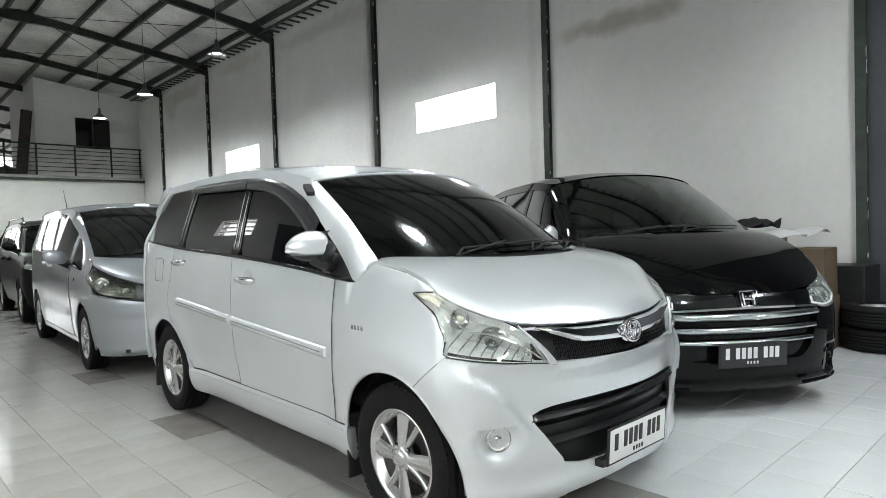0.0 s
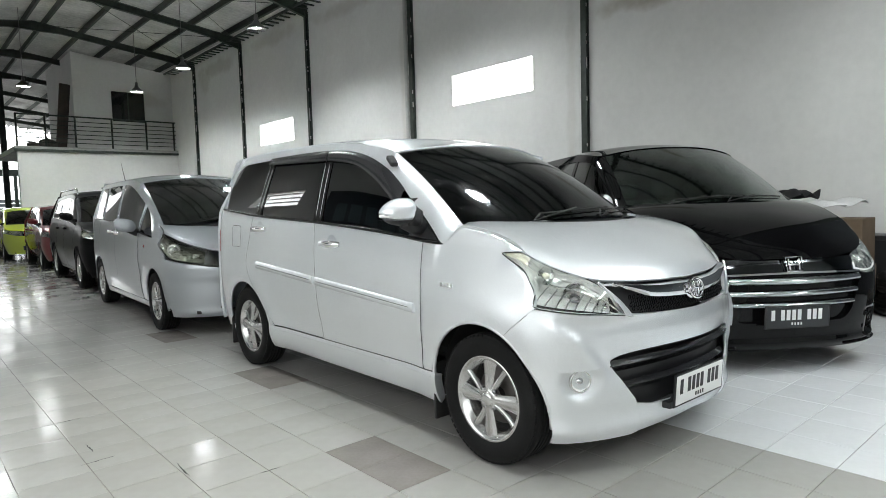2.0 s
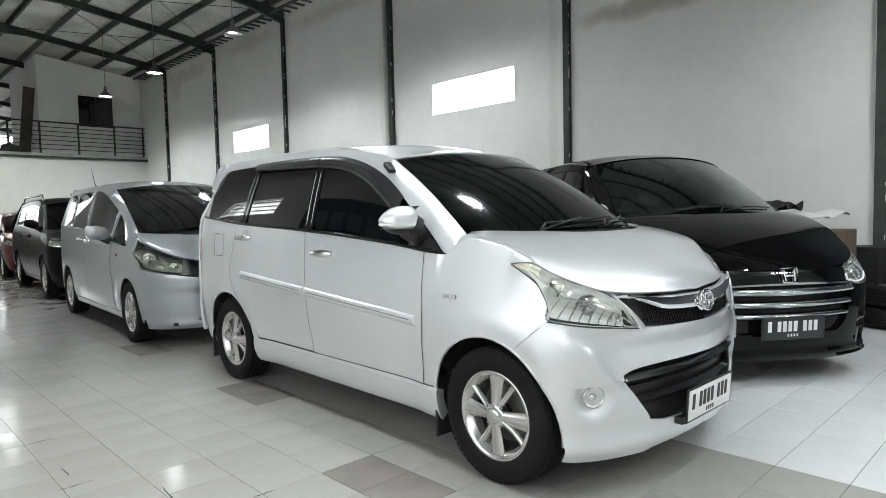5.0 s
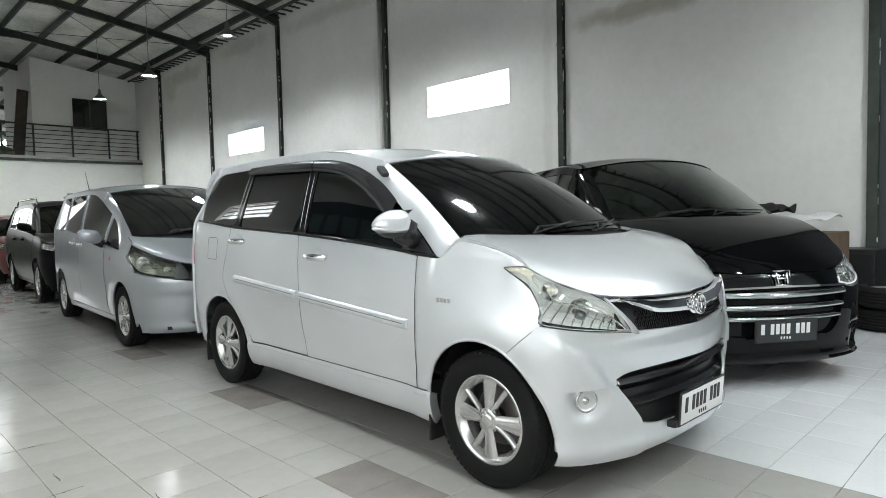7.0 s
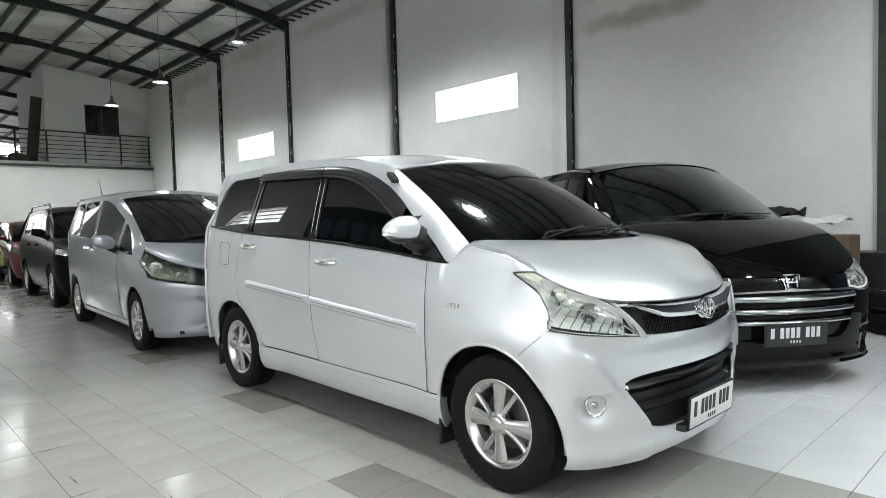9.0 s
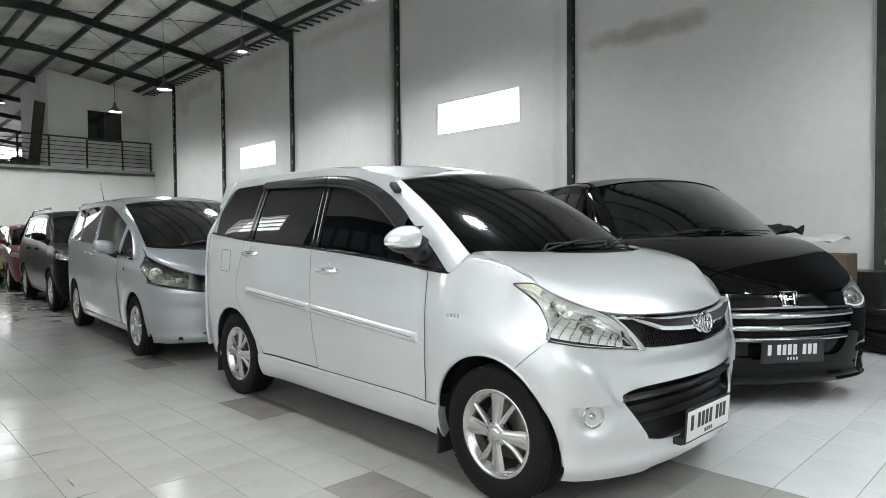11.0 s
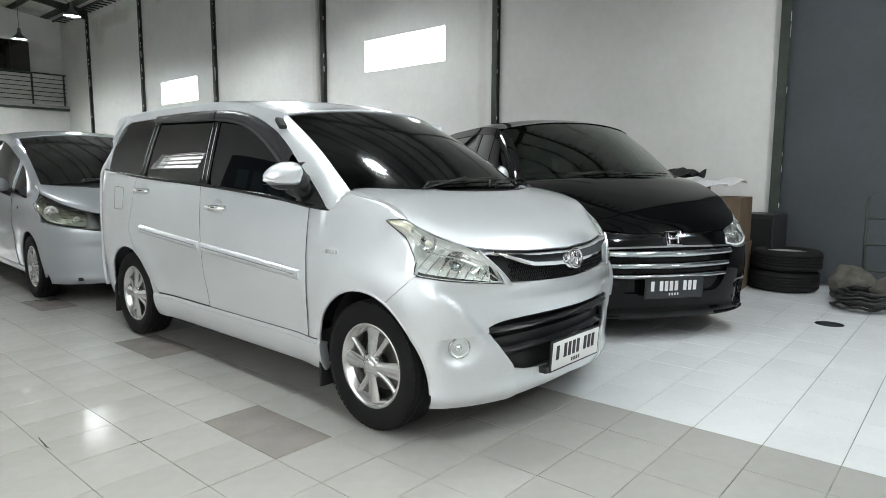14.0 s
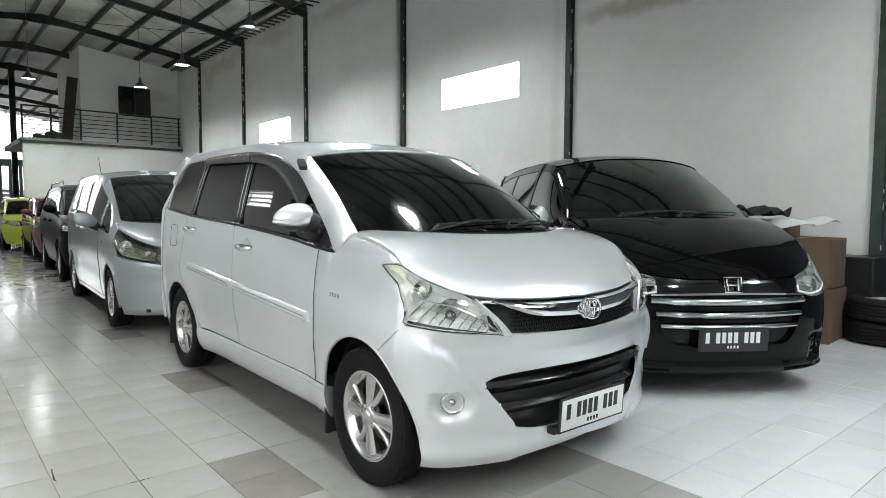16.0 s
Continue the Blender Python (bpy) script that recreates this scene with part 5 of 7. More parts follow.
    lip = lambda th: 0.175 + 0.045 * max(0, 1 - abs(th) / 34) ** 0.7
    y_edge = curve((0.15, 0.42), (0.30, 0.435), (0.40, 0.50), (0.50, 0.555), (0.56, 0.56))
    g = Geo()
    def end(z):
        return c.theta_x(max(0.264, c.arch_dx + math.sqrt(max(c.arch_r ** 2 - (z - c.wheel_r) ** 2, 0)) if z < 0.645 else 0.147 + (z - 0.645) / 0.125 * 0.15), z)
    def fold(p):
        r, z = abs(p[1]), p[2]
        line = lerp(0.585, 0.80, min(max((z - 0.47) / 0.25, 0), 1))
        t = min(max((r - line) / 0.34 + 0.62, 0), 1)
        t = t * t * (3 - 2 * t)
        up = min(max((z - 0.40) / 0.12, 0), 1) * min(max((0.745 - z) / 0.07, 0), 1)
        up = up * up * (3 - 2 * up)
        crest = 0.020 * math.exp(-((r - line) / (0.045 if r > line else 0.028)) ** 2)
        k = (0.034 * t - 0.030 + crest) * up * min(r / 0.45, 1) * min(max((0.845 - r) / 0.08, 0), 1)
        p[0] += k
        return p
    def upper(u, v):
        a = u * 2 - 1
        th0 = 90 * a
        z = lerp(mouth_top(th0), top(th0), v)
        th = a * end(z)
        z = lerp(mouth_top(th), top(th), v)
        p = c.front(th, z)
        r = abs(p[1])
        # a crisp fold runs from the lamp down to the fog lamp
        return fold(p)
    bumper = g.grid(upper, 80, 12, 0.012).make("front_bumper", paint, root)
    for s in (-1, 1):
        def cheek(u, v):
            z = lerp(lip(s * 60), 0.515, v)
            t0, t1 = c.theta_y(y_edge(z)), end(z)
            th = lerp(t0, t1, u)
            z = lerp(lip(th), mouth_top(th), v)
            p = c.front(s * th, z)
            q = math.exp(-((z - 0.22) / 0.05) ** 2)
            p[0] += 0.022 * q
            p[1] += s * 0.012 * q
            # the hollow round the fog lamp
            d = math.hypot(abs(p[1]) - 0.675, z - 0.45)
            p[0] -= 0.036 * math.exp(-(d / 0.075) ** 4) * (1 if abs(p[1]) < 0.77 else 0.3)
            return fold(p)
        Geo().grid(cheek, 34, 26, 0.012, flip=s < 0).make("bumper_corner", paint, root)
    edge = c.theta_y(0.465)
    def under(u, v):
        th = lerp(-edge, edge, u)
        z = lerp(lip(th), mouth_low(th), v)
        p = c.front(th, z)
        p[0] += 0.022 * math.exp(-((z - 0.22) / 0.05) ** 2) - 0.004
        return p
    Geo().grid(under, 40, 6, 0.012).make("bumper_lip", paint, root)
    for side in both(c.flank(0.272, 0.110, lambda x: c.arch(x, 0.0), lambda x: c.seam(x) - 0.004, 12, 8)):
        side.make("bumper_end", paint, root)
    # dark mouth with slats
    def mouth(u, v):
        z = lerp(0.27, 0.585, v)
        th = lerp(-1, 1, u) * c.theta_y(y_edge(z) + 0.03)
        p = c.front(th, z)
        p[0] -= 0.06
        return p
    Geo().grid(mouth, 30, 8, 0.01).make("lower_grille", M_PLASTIC, root)
    for z0, tk, o in ((0.485, 0.035, 0.012), (0.385, 0.03, 0.02)):
        e = c.theta_y(y_edge(z0) + 0.01)
        sl = Geo().grid(lambda u, v: c.front(lerp(-e, e, u), z0 + 0.01 * math.cos(lerp(-1, 1, u) * 1.5) + lerp(-tk / 2, tk / 2, v)) - np.array((o + 0.03 * (1 - v), 0, 0)), 30, 4, 0.03)
        sl.make("grille_slat", M_SLAT, root)
    # fog lamps
    for s in (-1, 1):
        p = c.front(s * c.theta_y(0.68), 0.45)
        m = pose(p[0] - 0.024, p[1], p[2], 0, 0, s * 24)
        fog = Geo().lathe([(0.001, 0.012), (0.03, 0.01), (0.043, 0.0)], 28, axis="x").make("fog_lamp", M_LENS, root)
        fog.matrix_local = m
        Geo().lathe([(0.001, -0.03), (0.03, -0.02), (0.044, -0.002)], 28, axis="x").make("fog_reflector", M_LAMP_INSIDE, fog)
        Geo().lathe([(0.001, 0.002), (0.012, 0.0), (0.018, -0.012), (0.02, -0.028)], 16, axis="x").make("fog_bulb_shield", M_CHROME, fog)
        Geo().lathe([(0.042, -0.01), (0.046, 0.005), (0.050, 0.003), (0.052, -0.01)], 28, axis="x").make("fog_bezel", M_RIM, fog)
    # upper grille: chrome bar, dark mesh, badge
    eg = c.theta_y(0.52)
    low = lambda th: top(th) + 0.002
    bar_low = lambda th: curve((0.0, 0.772), (0.3, 0.790), (0.44, 0.832), (0.53, 0.862))(abs(c.front(th, 0.75)[1]))
    bar_top = lambda th: curve((0.0, 0.828), (0.3, 0.838), (0.44, 0.858), (0.53, 0.868))(abs(c.front(th, 0.75)[1]))
    Geo().grid(lambda u, v: c.front(lerp(-eg, eg, u), lerp(low(lerp(-eg, eg, u)), bar_top(lerp(-eg, eg, u)), v)) - np.array((0.03, 0, 0)), 30, 5, 0.01).make("grille_mesh", M_PLASTIC, root)
    mesh = Geo()
    for row in range(5):
        for k in range(34):
            y = -0.42 + 0.84 * k / 33 + (0.012 if row % 2 else 0)
            th = math.copysign(c.theta_y(y), y)
            z = 0.727 + row * 0.017
            if low(th) + 0.006 < z < bar_low(th):
                p = c.front(th, z)
                mesh.tube([(p[0] - 0.022, p[1] + 0.010 * math.cos(a), p[2] + 0.0095 * math.sin(a)) for a in [math.pi / 3 * i for i in range(6)]], 0.0022, 4, closed=True)
    mesh.make("grille_honeycomb", M_GLOSS_BLACK, root)
    bar = Geo().grid(lambda u, v: c.front(lerp(-eg, eg, u), lerp(bar_low(lerp(-eg, eg, u)), bar_top(lerp(-eg, eg, u)), v)) + np.array((0.004 + 0.012 * math.sin(math.pi * v), 0, 0)), 36, 6, 0.012)
    bar.make("grille_bar", M_CHROME, root, "chrome grille bar")
    nb = c.front(0, 0.80)
    oval_badge(root, pose(nb[0] + 0.028, 0, 0.80, -8, 0, 90), 0.062, 0.045, "ovals")
    Geo().lathe([(0.001, 0.012), (0.055, 0.008), (0.066, 0.0)], 30, axis="x").turned(pose(nb[0] + 0.008, 0, 0.80) @ Matrix.Diagonal((1, 1, 0.75, 1))).make("badge_base", M_CHROME, root)
    # painted strip between the bonnet's edge and the chrome
    def strip(u, v):
        y = lerp(-0.56, 0.56, u)
        th = math.copysign(c.theta_y(y), y)
        a = c.front(th, bar_top(th) - 0.002) + np.array((0.004, 0, 0))
        b = np.array((c.hood_front(abs(y)) + 0.004, y, c.hood_z(c.hood_front(abs(y)), y) - 0.022))
        return lerp(a, b, v) + np.array((0.006 * math.sin(math.pi * v), 0, 0))
    Geo().grid(strip, 40, 5, 0.01).make("grille_surround", paint, root)
    # headlamps
    S = lambda x, z: (x, -c.side(x, z), z)
    Fy = lambda y, z: tuple(c.front(-c.theta_y(y), z))
    B = spline([S(0.088, 0.998), S(0.16, 0.968), S(0.235, 0.934), (0.285, -0.836, 0.893), (0.308, -0.836, 0.855), (0.314, -0.836, 0.82), (0.305, -0.838, 0.787), Fy(0.78, 0.764), Fy(0.70, 0.750), Fy(0.6, 0.738), Fy(0.483, 0.724)])
    Hd = lambda y: (c.hood_front(y) + 0.004, -y, c.hood_z(c.hood_front(y), y) - 0.008)
    T = spline([S(0.088, 1.002), S(0.125, 1.005), Hd(0.776), Hd(0.75), Hd(0.70), Hd(0.64), Hd(0.586), Fy(0.545, 0.83), Fy(0.51, 0.775), Fy(0.485, 0.73)])
    lamps = make_lamp(c, root, T, B, M_LENS, [(0.66, 0.40, 0.07, 0.05), (0.40, 0.72, 0.042, 0.035), (0.88, 0.36, 0.05, 0.035)], 0.085, inside=M_LAMP_INSIDE)
    back = np.array((-0.8, 0.5, 0))
    at = lambda u, v, d: lerp(B(u), T(u), v) + back * d
    for lamp, f in lamps:
        # bright shelf between dipped beam and indicator, ribs below, tinted tip, dark lining
        f(Geo().grid(lambda u, v: at(lerp(0.36, 0.97, u), 0.60 + 0.05 * math.sin(u * 3), lerp(0.008, 0.06, v)), 16, 3, 0.006)).make("lamp_shelf", M_CHROME, lamp)
        for k in range(9):
            u0 = 0.46 + 0.055 * k
            f(Geo().tube([at(u0, 0.07, 0.02), at(u0 + 0.012, 0.30, 0.045), at(u0 + 0.02, 0.55, 0.05)], 0.004, 5)).make("lamp_rib", M_CHROME, lamp)
        f(Geo().grid(lambda u, v: at(lerp(0.03, 0.24, u), lerp(0.45, 0.97, v), 0.010 + 0.02 * math.sin(math.pi * v)), 14, 5, 0.003)).make("tinted_reflector", M_LAMP_YELLOW, lamp)
        f(Geo().grid(lambda u, v: at(lerp(0.40, 0.98, u), lerp(0.03, 0.09, v), 0.012), 16, 2, 0.003)).make("lamp_lining", M_LAMP_DARK, lamp)
        p = at(0.66, 0.40, 0.02)
        f(Geo().lathe([(0.001, 0.008), (0.016, 0.004), (0.020, -0.01), (0.020, -0.03)], 16, axis="x").turned(pose(p[0], p[1], p[2], 0, 0, -18))).make("bulb_shield", M_DARK_CHROME, lamp)
        p = at(0.40, 0.72, 0.016)
        f(Geo().lathe([(0.001, 0.01), (0.012, 0.006), (0.015, -0.015)], 14, axis="x").turned(pose(p[0], p[1], p[2], 0, 0, -18))).make("indicator_bulb", M_LAMP_YELLOW, lamp)
    # wing panel between the bonnet's edge and the lamp's tip
    inner = lambda u: np.array((lerp(0.0, 0.19, u), -0.764, c.hood_z(lerp(0.0, 0.19, u), 0.764) - 0.003))
    outer = spline([S(0.0, c.fender_top(0.0) - 0.02), S(0.06, c.fender_top(0.06) - 0.02), S(0.088, 1.006), S(0.125, 1.008), (Hd(0.776)[0], -0.776, Hd(0.776)[2] + 0.004)])
    for g in both(Geo().grid(lambda u, v: lerp(outer(u), inner(u), v) + np.array((0, -0.001, 0.004)) * math.sin(math.pi * min(v * 0.9 + 0.1, 1)), 16, 6, 0.008)):
        g.make("wing_tip", paint, root)
    # painted tongue of the bumper between lamp and grille
    for g in both(Geo().grid(lambda u, v: lerp(np.array(Fy(lerp(0.486, 0.585, v), lerp(0.722, 0.872, v ** 0.8))), np.array(Fy(lerp(0.44, 0.575, v), lerp(0.715, 0.872, v ** 0.8))), u) + np.array((0.55, -0.45, 0.2)) * 0.010 * math.sin(math.pi * u), 10, 10, 0.01)):
        g.make("bumper_tongue", paint, root)
    # plate
    p = c.front(0, 0.36)
    make_plate(root, pose(p[0] + 0.012, 0.01, 0.345, 4, 0, 90), (1, 4, 3), 4, M_PLATE_WHITE, M_INK)
    Geo().box(p[0] - 0.06, p[0] + 0.012, -0.25, 0.25, 0.268, 0.30, 0.006).make("plate_holder", M_PLASTIC, root)
    # flank mouldings, badge
    for a, b, z0, z1 in ((-0.51, -1.545, 0.690, 0.755), (-1.575, -2.42, 0.757, 0.812)):
        line = curve((b, z1 + 0.0), (a, z0))
        for g in both(c.flank(a, b, lambda x: line(x) - 0.027, lambda x: line(x) + 0.027, 20, 10, out=0.006, thick=0.02, bulge=0.015)):
            g.make("side_moulding", paint, root)
        for s in (-1, 1):
            Geo().tube([(x, s * (c.side(x, line(x)) + 0.0175), line(x) + 0.002) for x in np.linspace(a - 0.03, b + 0.03, 12)], 0.0042, 6).make("moulding_strip", M_PLASTIC, root)
    bars = Geo()
    for k in range(4):
        bars.box(-0.33 + 0.024 * k, -0.312 + 0.024 * k, -c.side(-0.3, 0.835) - 0.004, -c.side(-0.3, 0.835) + 0.004, 0.823, 0.843)
    bars.turned(Matrix.Translation((0.03, 0, 0))).make("wing_lettering_bars", M_CHROME, root, smooth=False)
    make_handle(c, root, -1.355, 1.0)
    make_handle(c, root, -2.394, 1.08)
    # door mirrors: a tapered shell on a black foot, with a repeater at its tip
    out_dir, fwd_dir = np.array((-0.42, -0.91, 0.0)), np.array((0.91, -0.42, 0.0))
    centre = np.array((-0.555, -0.895, 1.195))
    def mirror_shell(grow, low):
        def fn(u, v):
            a, e = u * 2 * math.pi, (v - 0.5) * math.pi
            sq = lambda q, k=0.72: math.copysign(abs(q) ** k, q)
            q, f, h = sq(math.cos(e) * math.cos(a)), sq(math.cos(e) * math.sin(a)), sq(math.sin(e), 0.8)
            tall = (0.070 - 0.026 * max(q, 0) ** 1.6) * grow
            z = h * tall + (0.012 if h < 0 else 0.0) * max(q, 0) - 0.010 * q
            if low:
                z = min(z, -0.042)
            return centre + out_dir * q * 0.098 * grow + fwd_dir * f * (0.075 if f > 0 else 0.03) * grow + np.array((0, 0, z))
        return Geo().grid(fn, 32, 18)
    shell, lower = mirror_shell(1.0, False), mirror_shell(1.012, True)
    foot = Geo().tube([centre + np.array((0.02, 0.14, -0.085)), centre - out_dir * 0.07 + np.array((0, 0, -0.07)), centre - out_dir * 0.02 + np.array((0, 0, -0.055))], [0.05, 0.042, 0.03], 12)
    hinge = Geo().tube([centre - out_dir * 0.078 + np.array((0, 0, -0.075)), centre - out_dir * 0.085, centre - out_dir * 0.078 + np.array((0, 0, 0.068))], [0.046, 0.052, 0.036], 14)
    face = Geo().box(-0.066, 0.066, -0.004, 0.0, -0.042, 0.04, 0.003).turned(Matrix.Translation(Vector(centre - fwd_dir * 0.027)) @ pose(0, 0, 0, 0, 0, math.degrees(math.atan2(out_dir[1], out_dir[0]))))
    tip = Geo().tube([centre + out_dir * (0.099 * math.cos(k)) + fwd_dir * (0.074 * math.sin(k)) + np.array((0, 0, -0.020)) for k in (0.15, 0.35, 0.6, 0.85, 1.1)], [0.004, 0.009, 0.010, 0.008, 0.004], 8)
    for s in (0, 1):
        f = (lambda g: g.mirrored()) if s else (lambda g: g)
        mir = f(shell).make("door_mirror", paint, root)
        for g, nm, mt in ((lower, "mirror_skirt", M_PLASTIC), (foot, "mirror_foot", M_PLASTIC), (hinge, "mirror_hinge", M_PLASTIC), (face, "mirror_glass", M_CHROME), (tip, "repeater_lamp", M_LENS_STRIP)):
            f(g).make(nm, mt, mir)
    # dark corner pieces at the front of the door glass
    for g in both(c.flank(-0.345, -0.60, lambda x: c.belt(x) - 0.002, lambda x: c.a_line(x) - 0.02, 8, 6, out=0.006, thick=0.02)):
        g.make("mirror_corner", M_PLASTIC, root)
    # smoked visors over the side windows
    def visor(a, b, lo):
        return c.flank(a, b, lo, lambda x: soft_min(c.win_top(x) + 0.004, c.a_line(x) + 0.004), 30, 6, out=0.016, thick=0.006, bulge=0.012)
    low_front = curve((-1.55, 1.53), (-1.40, 1.515), (-1.22, 1.482), (-1.03, 1.405), (-0.854, 1.300), (-0.74, 1.215), (-0.66, 1.16))
    low_rear = curve((-2.40, 1.556), (-2.0, 1.545), (-1.55, 1.532))
    for g in both(visor(-0.71, -1.545, low_front)) + both(visor(-1.56, -2.39, low_rear)):
        g.make("window_visor", M_VISOR, root, "smoked plastic window visor")
    # small black pad on the pillar, wipers, shark spoiler
    Geo().box(-0.045, 0.045, -0.022, 0.022, -0.012, 0.016, 0.008).turned(pose(-0.868, -0.688, 1.482, 0, 33, -14)).make("pillar_pad", M_RUBBER, root)
    make_wipers(c, root)
    sp = Geo().grid(lambda u, v: (lerp(-2.98, -3.22, v), lerp(-0.54, 0.54, u), 1.622 - 0.03 * v - 0.05 * abs(u * 2 - 1) ** 3), 16, 6, 0.04)
    sp.make("roof_spoiler", paint, root)
    # step along the top of the sill skirt
    for g in both(c.flank(-0.40, -2.28, lambda x: 0.338, lambda x: 0.358, 30, 4, out=0.010, thick=0.03, bulge=0.006)):
        g.make("sill_step", paint, root)
    # fuel flap
    flap = [(-2.90, 0.95), (-2.905, 1.09), (-2.89, 1.105), (-2.76, 1.10), (-2.745, 1.085), (-2.745, 0.95), (-2.76, 0.938), (-2.89, 0.938), (-2.90, 0.95)]
    c.seam_line(flap, 0.0, 0.0022).make("fuel_flap_seam", M_SEAM, root)
    return c, root


silver_mpv()


def nose_bumper(c, root, z0, z1, x_end, mouth=None, paint=None):
    """A plain bumper band from flank to flank, with its lower lip drawn in."""
    def end(z):
        return c.theta_x(max(x_end, math.sqrt(max(c.arch_r ** 2 - (z - c.wheel_r) ** 2, 0)) if z < c.wheel_r + c.arch_r else 0.0), z)
    def fn(u, v):
        a = u * 2 - 1
        zt = z1(abs(c.front(80 * a, 0.6)[1]))
        z = lerp(z0, zt, v)
        th = a * end(z)
        z = lerp(z0, z1(abs(c.front(th, 0.6)[1])), v)
        p = c.front(th, z)
        p[0] += 0.02 * math.exp(-((z - z0 - 0.04) / 0.04) ** 2)
        if mouth:
            p[0] -= mouth(abs(p[1]), z)
        return p
    return Geo().grid(fn, 70, 26, 0.012).make("front_bumper", paint or c.paint, root)


def band(c, y1, lo, hi, out=0.0, n=36, m=5, thick=0.012, y0=None, swell=0.0):
    """A piece of the nose between two heights, out to the half width y1."""
    def fn(u, v):
        y = lerp(-y1 if y0 is None else y0, y1, u)
        th = math.copysign(c.theta_y(abs(y)), y)
        p = c.front(th, lerp(lo(abs(y)), hi(abs(y)), v))
        return p + np.array((out + swell * math.sin(math.pi * v) ** 0.8, 0, 0))
    return Geo().grid(fn, n, m, thick)


def flat(z):
    return lambda y: z


# -- the second silver van, with a short bonnet --
def silver_van():
    edge_a = curve((0.2, -0.56), (1.0, -0.60))
    edge_b = curve((0.2, -1.70), (1.1, -1.745))
    edge_c = curve((0.27, -2.42), (0.45, -2.45), (0.66, -2.60), (0.8, -2.68), (1.15, -2.60))
    off = lambda f, d: (lambda z: f(z) + d)
    glass_b, glass_c = curve((1.0, -1.70), (1.6, -1.80)), curve((1.0, -2.54), (1.6, -2.62))
    c = Car(
        paint=M_PAINT_SILVER_BLUE, w=0.845, wb=2.74, lr=0.645, wheel_r=0.305, arch_r=0.35, rim_r=0.20, tyre_w=0.185, spokes=5, rim_style="wide_and_slim", rim_mat=M_RIM, wheel_turn=20,
        p=2.2, xs=0.33, z_wide=0.68, tuck=0.04, shoulder=0.035, xa=-0.10, flare=0.007, flare_w=0.12, hood_w=0.765, z_hood_edge=0.86, roof_w=0.66, roll=curve((-0.2, 0.20), (0.1, 0.18), (0.4, 0.06)),
        crease=lambda z: 0.010 * math.exp(-((z - 0.56) / 0.10) ** 2), z_sill=0.20, z_door=0.27, skirt_out=0.006, mudflaps=False,
        nose=curve((0.18, 0.78), (0.26, 0.81), (0.40, 0.835), (0.52, 0.845), (0.60, 0.868), (0.66, 0.868), (0.75, 0.84), (0.82, 0.80), (0.95, 0.68), (1.15, 0.45)),
        belt=curve((-3.4, 1.17), (-2.6, 1.15), (-1.49, 1.105), (-0.42, 0.995), (-0.1, 0.972), (0.2, 0.965)),
        gutter=curve((-3.4, 1.57), (-3.0, 1.60), (-2.0, 1.618), (-1.5, 1.61), (-1.1, 1.575), (-0.5, 1.30), (0.2, 1.1)),
        win_top=curve((-3.3, 1.54), (-3.0, 1.565), (-2.0, 1.582), (-1.5, 1.572), (-1.2, 1.54), (-0.9, 1.50)),
        roof_z=curve((-3.4, 1.65), (-2.4, 1.705), (-1.6, 1.70), (-1.2, 1.675), (-0.85, 1.60)),
        a_line=curve((-1.6, 1.66), (-1.32, 1.57), (-0.79, 1.37), (-0.48, 1.215), (-0.16, 1.005), (-0.10, 0.965)),
        hood_c=curve((-0.3, 1.16), (0.0, 1.14), (0.25, 1.095), (0.45, 1.025), (0.6, 0.945), (0.7, 0.875), (0.82, 0.775)),
        hood_e=curve((-0.3, 0.03), (0.0, 0.05), (0.3, 0.10), (0.6, 0.15), (0.8, 0.15)),
        hood_front=curve((0.0, 0.80), (0.25, 0.775), (0.45, 0.69), (0.55, 0.61), (0.65, 0.48), (0.73, 0.32), (0.765, 0.20)),
        lamp_tip=0.18, lamp_low=curve((0.18, 0.905), (0.30, 0.855), (0.42, 0.795), (0.5, 0.752), (0.6, 0.73)),
        x_seam=0.42, pillar_mat=M_PAINT_SILVER_BLUE, doors=(-0.58, -1.73, -2.37), windows=(-0.14, -0.68, -1.76, -2.58, -3.05), quarter_cut=None, pillar_w=0.075,
        door_edges=(edge_a, edge_b, edge_c),
        panes=[(lambda z: -0.12, lambda z: -0.655, lambda x: 9.0), (lambda z: -0.715, off(glass_b, 0.05), lambda x: 9.0), (off(glass_b, -0.05), off(glass_c, 0.045), lambda x: 9.0), (off(glass_c, -0.045), lambda z: -3.06, lambda x: 9.0)],
        a_top=-1.16, rear_top=-3.22, tail_z=curve((-3.4, 1.15), (-3.3, 1.3), (-3.15, 1.6), (-3.0, 1.75)),
        tail_x=curve((0.25, -3.34), (0.6, -3.38), (1.1, -3.36), (1.5, -3.28), (1.66, -3.2)),
        cowl_x=0.32, cowl_dx=0.33, cowl_p=2.7, cowl_w=0.735, cowl_z=1.12, head_x=-0.95, head_dx=0.16, head_w=0.635, head_z=1.63, head_dz=0.06,
        wind_glass=M_GLASS_WIND, seat_rows=(-1.15, -1.9, -2.6), light_cabin=False)
    root = thing("silver_van", pose(1.785, 7.53, 0, 0, 0, -92.7), "blue-silver compact van with a short sloping bonnet", "car", "parked cars")
    make_body(c, root)
    top = curve((0.0, 0.66), (0.3, 0.665), (0.45, 0.675), (0.6, 0.70), (0.75, 0.735), (0.85, 0.765))
    nose_bumper(c, root, 0.185, top, 0.42)
    band(c, 0.50, lambda y: 0.235, lambda y: max(0.24, 0.385 - 0.62 * max(0, y - 0.26)), 0.003, thick=0.006).make("lower_grille", M_PLASTIC, root)
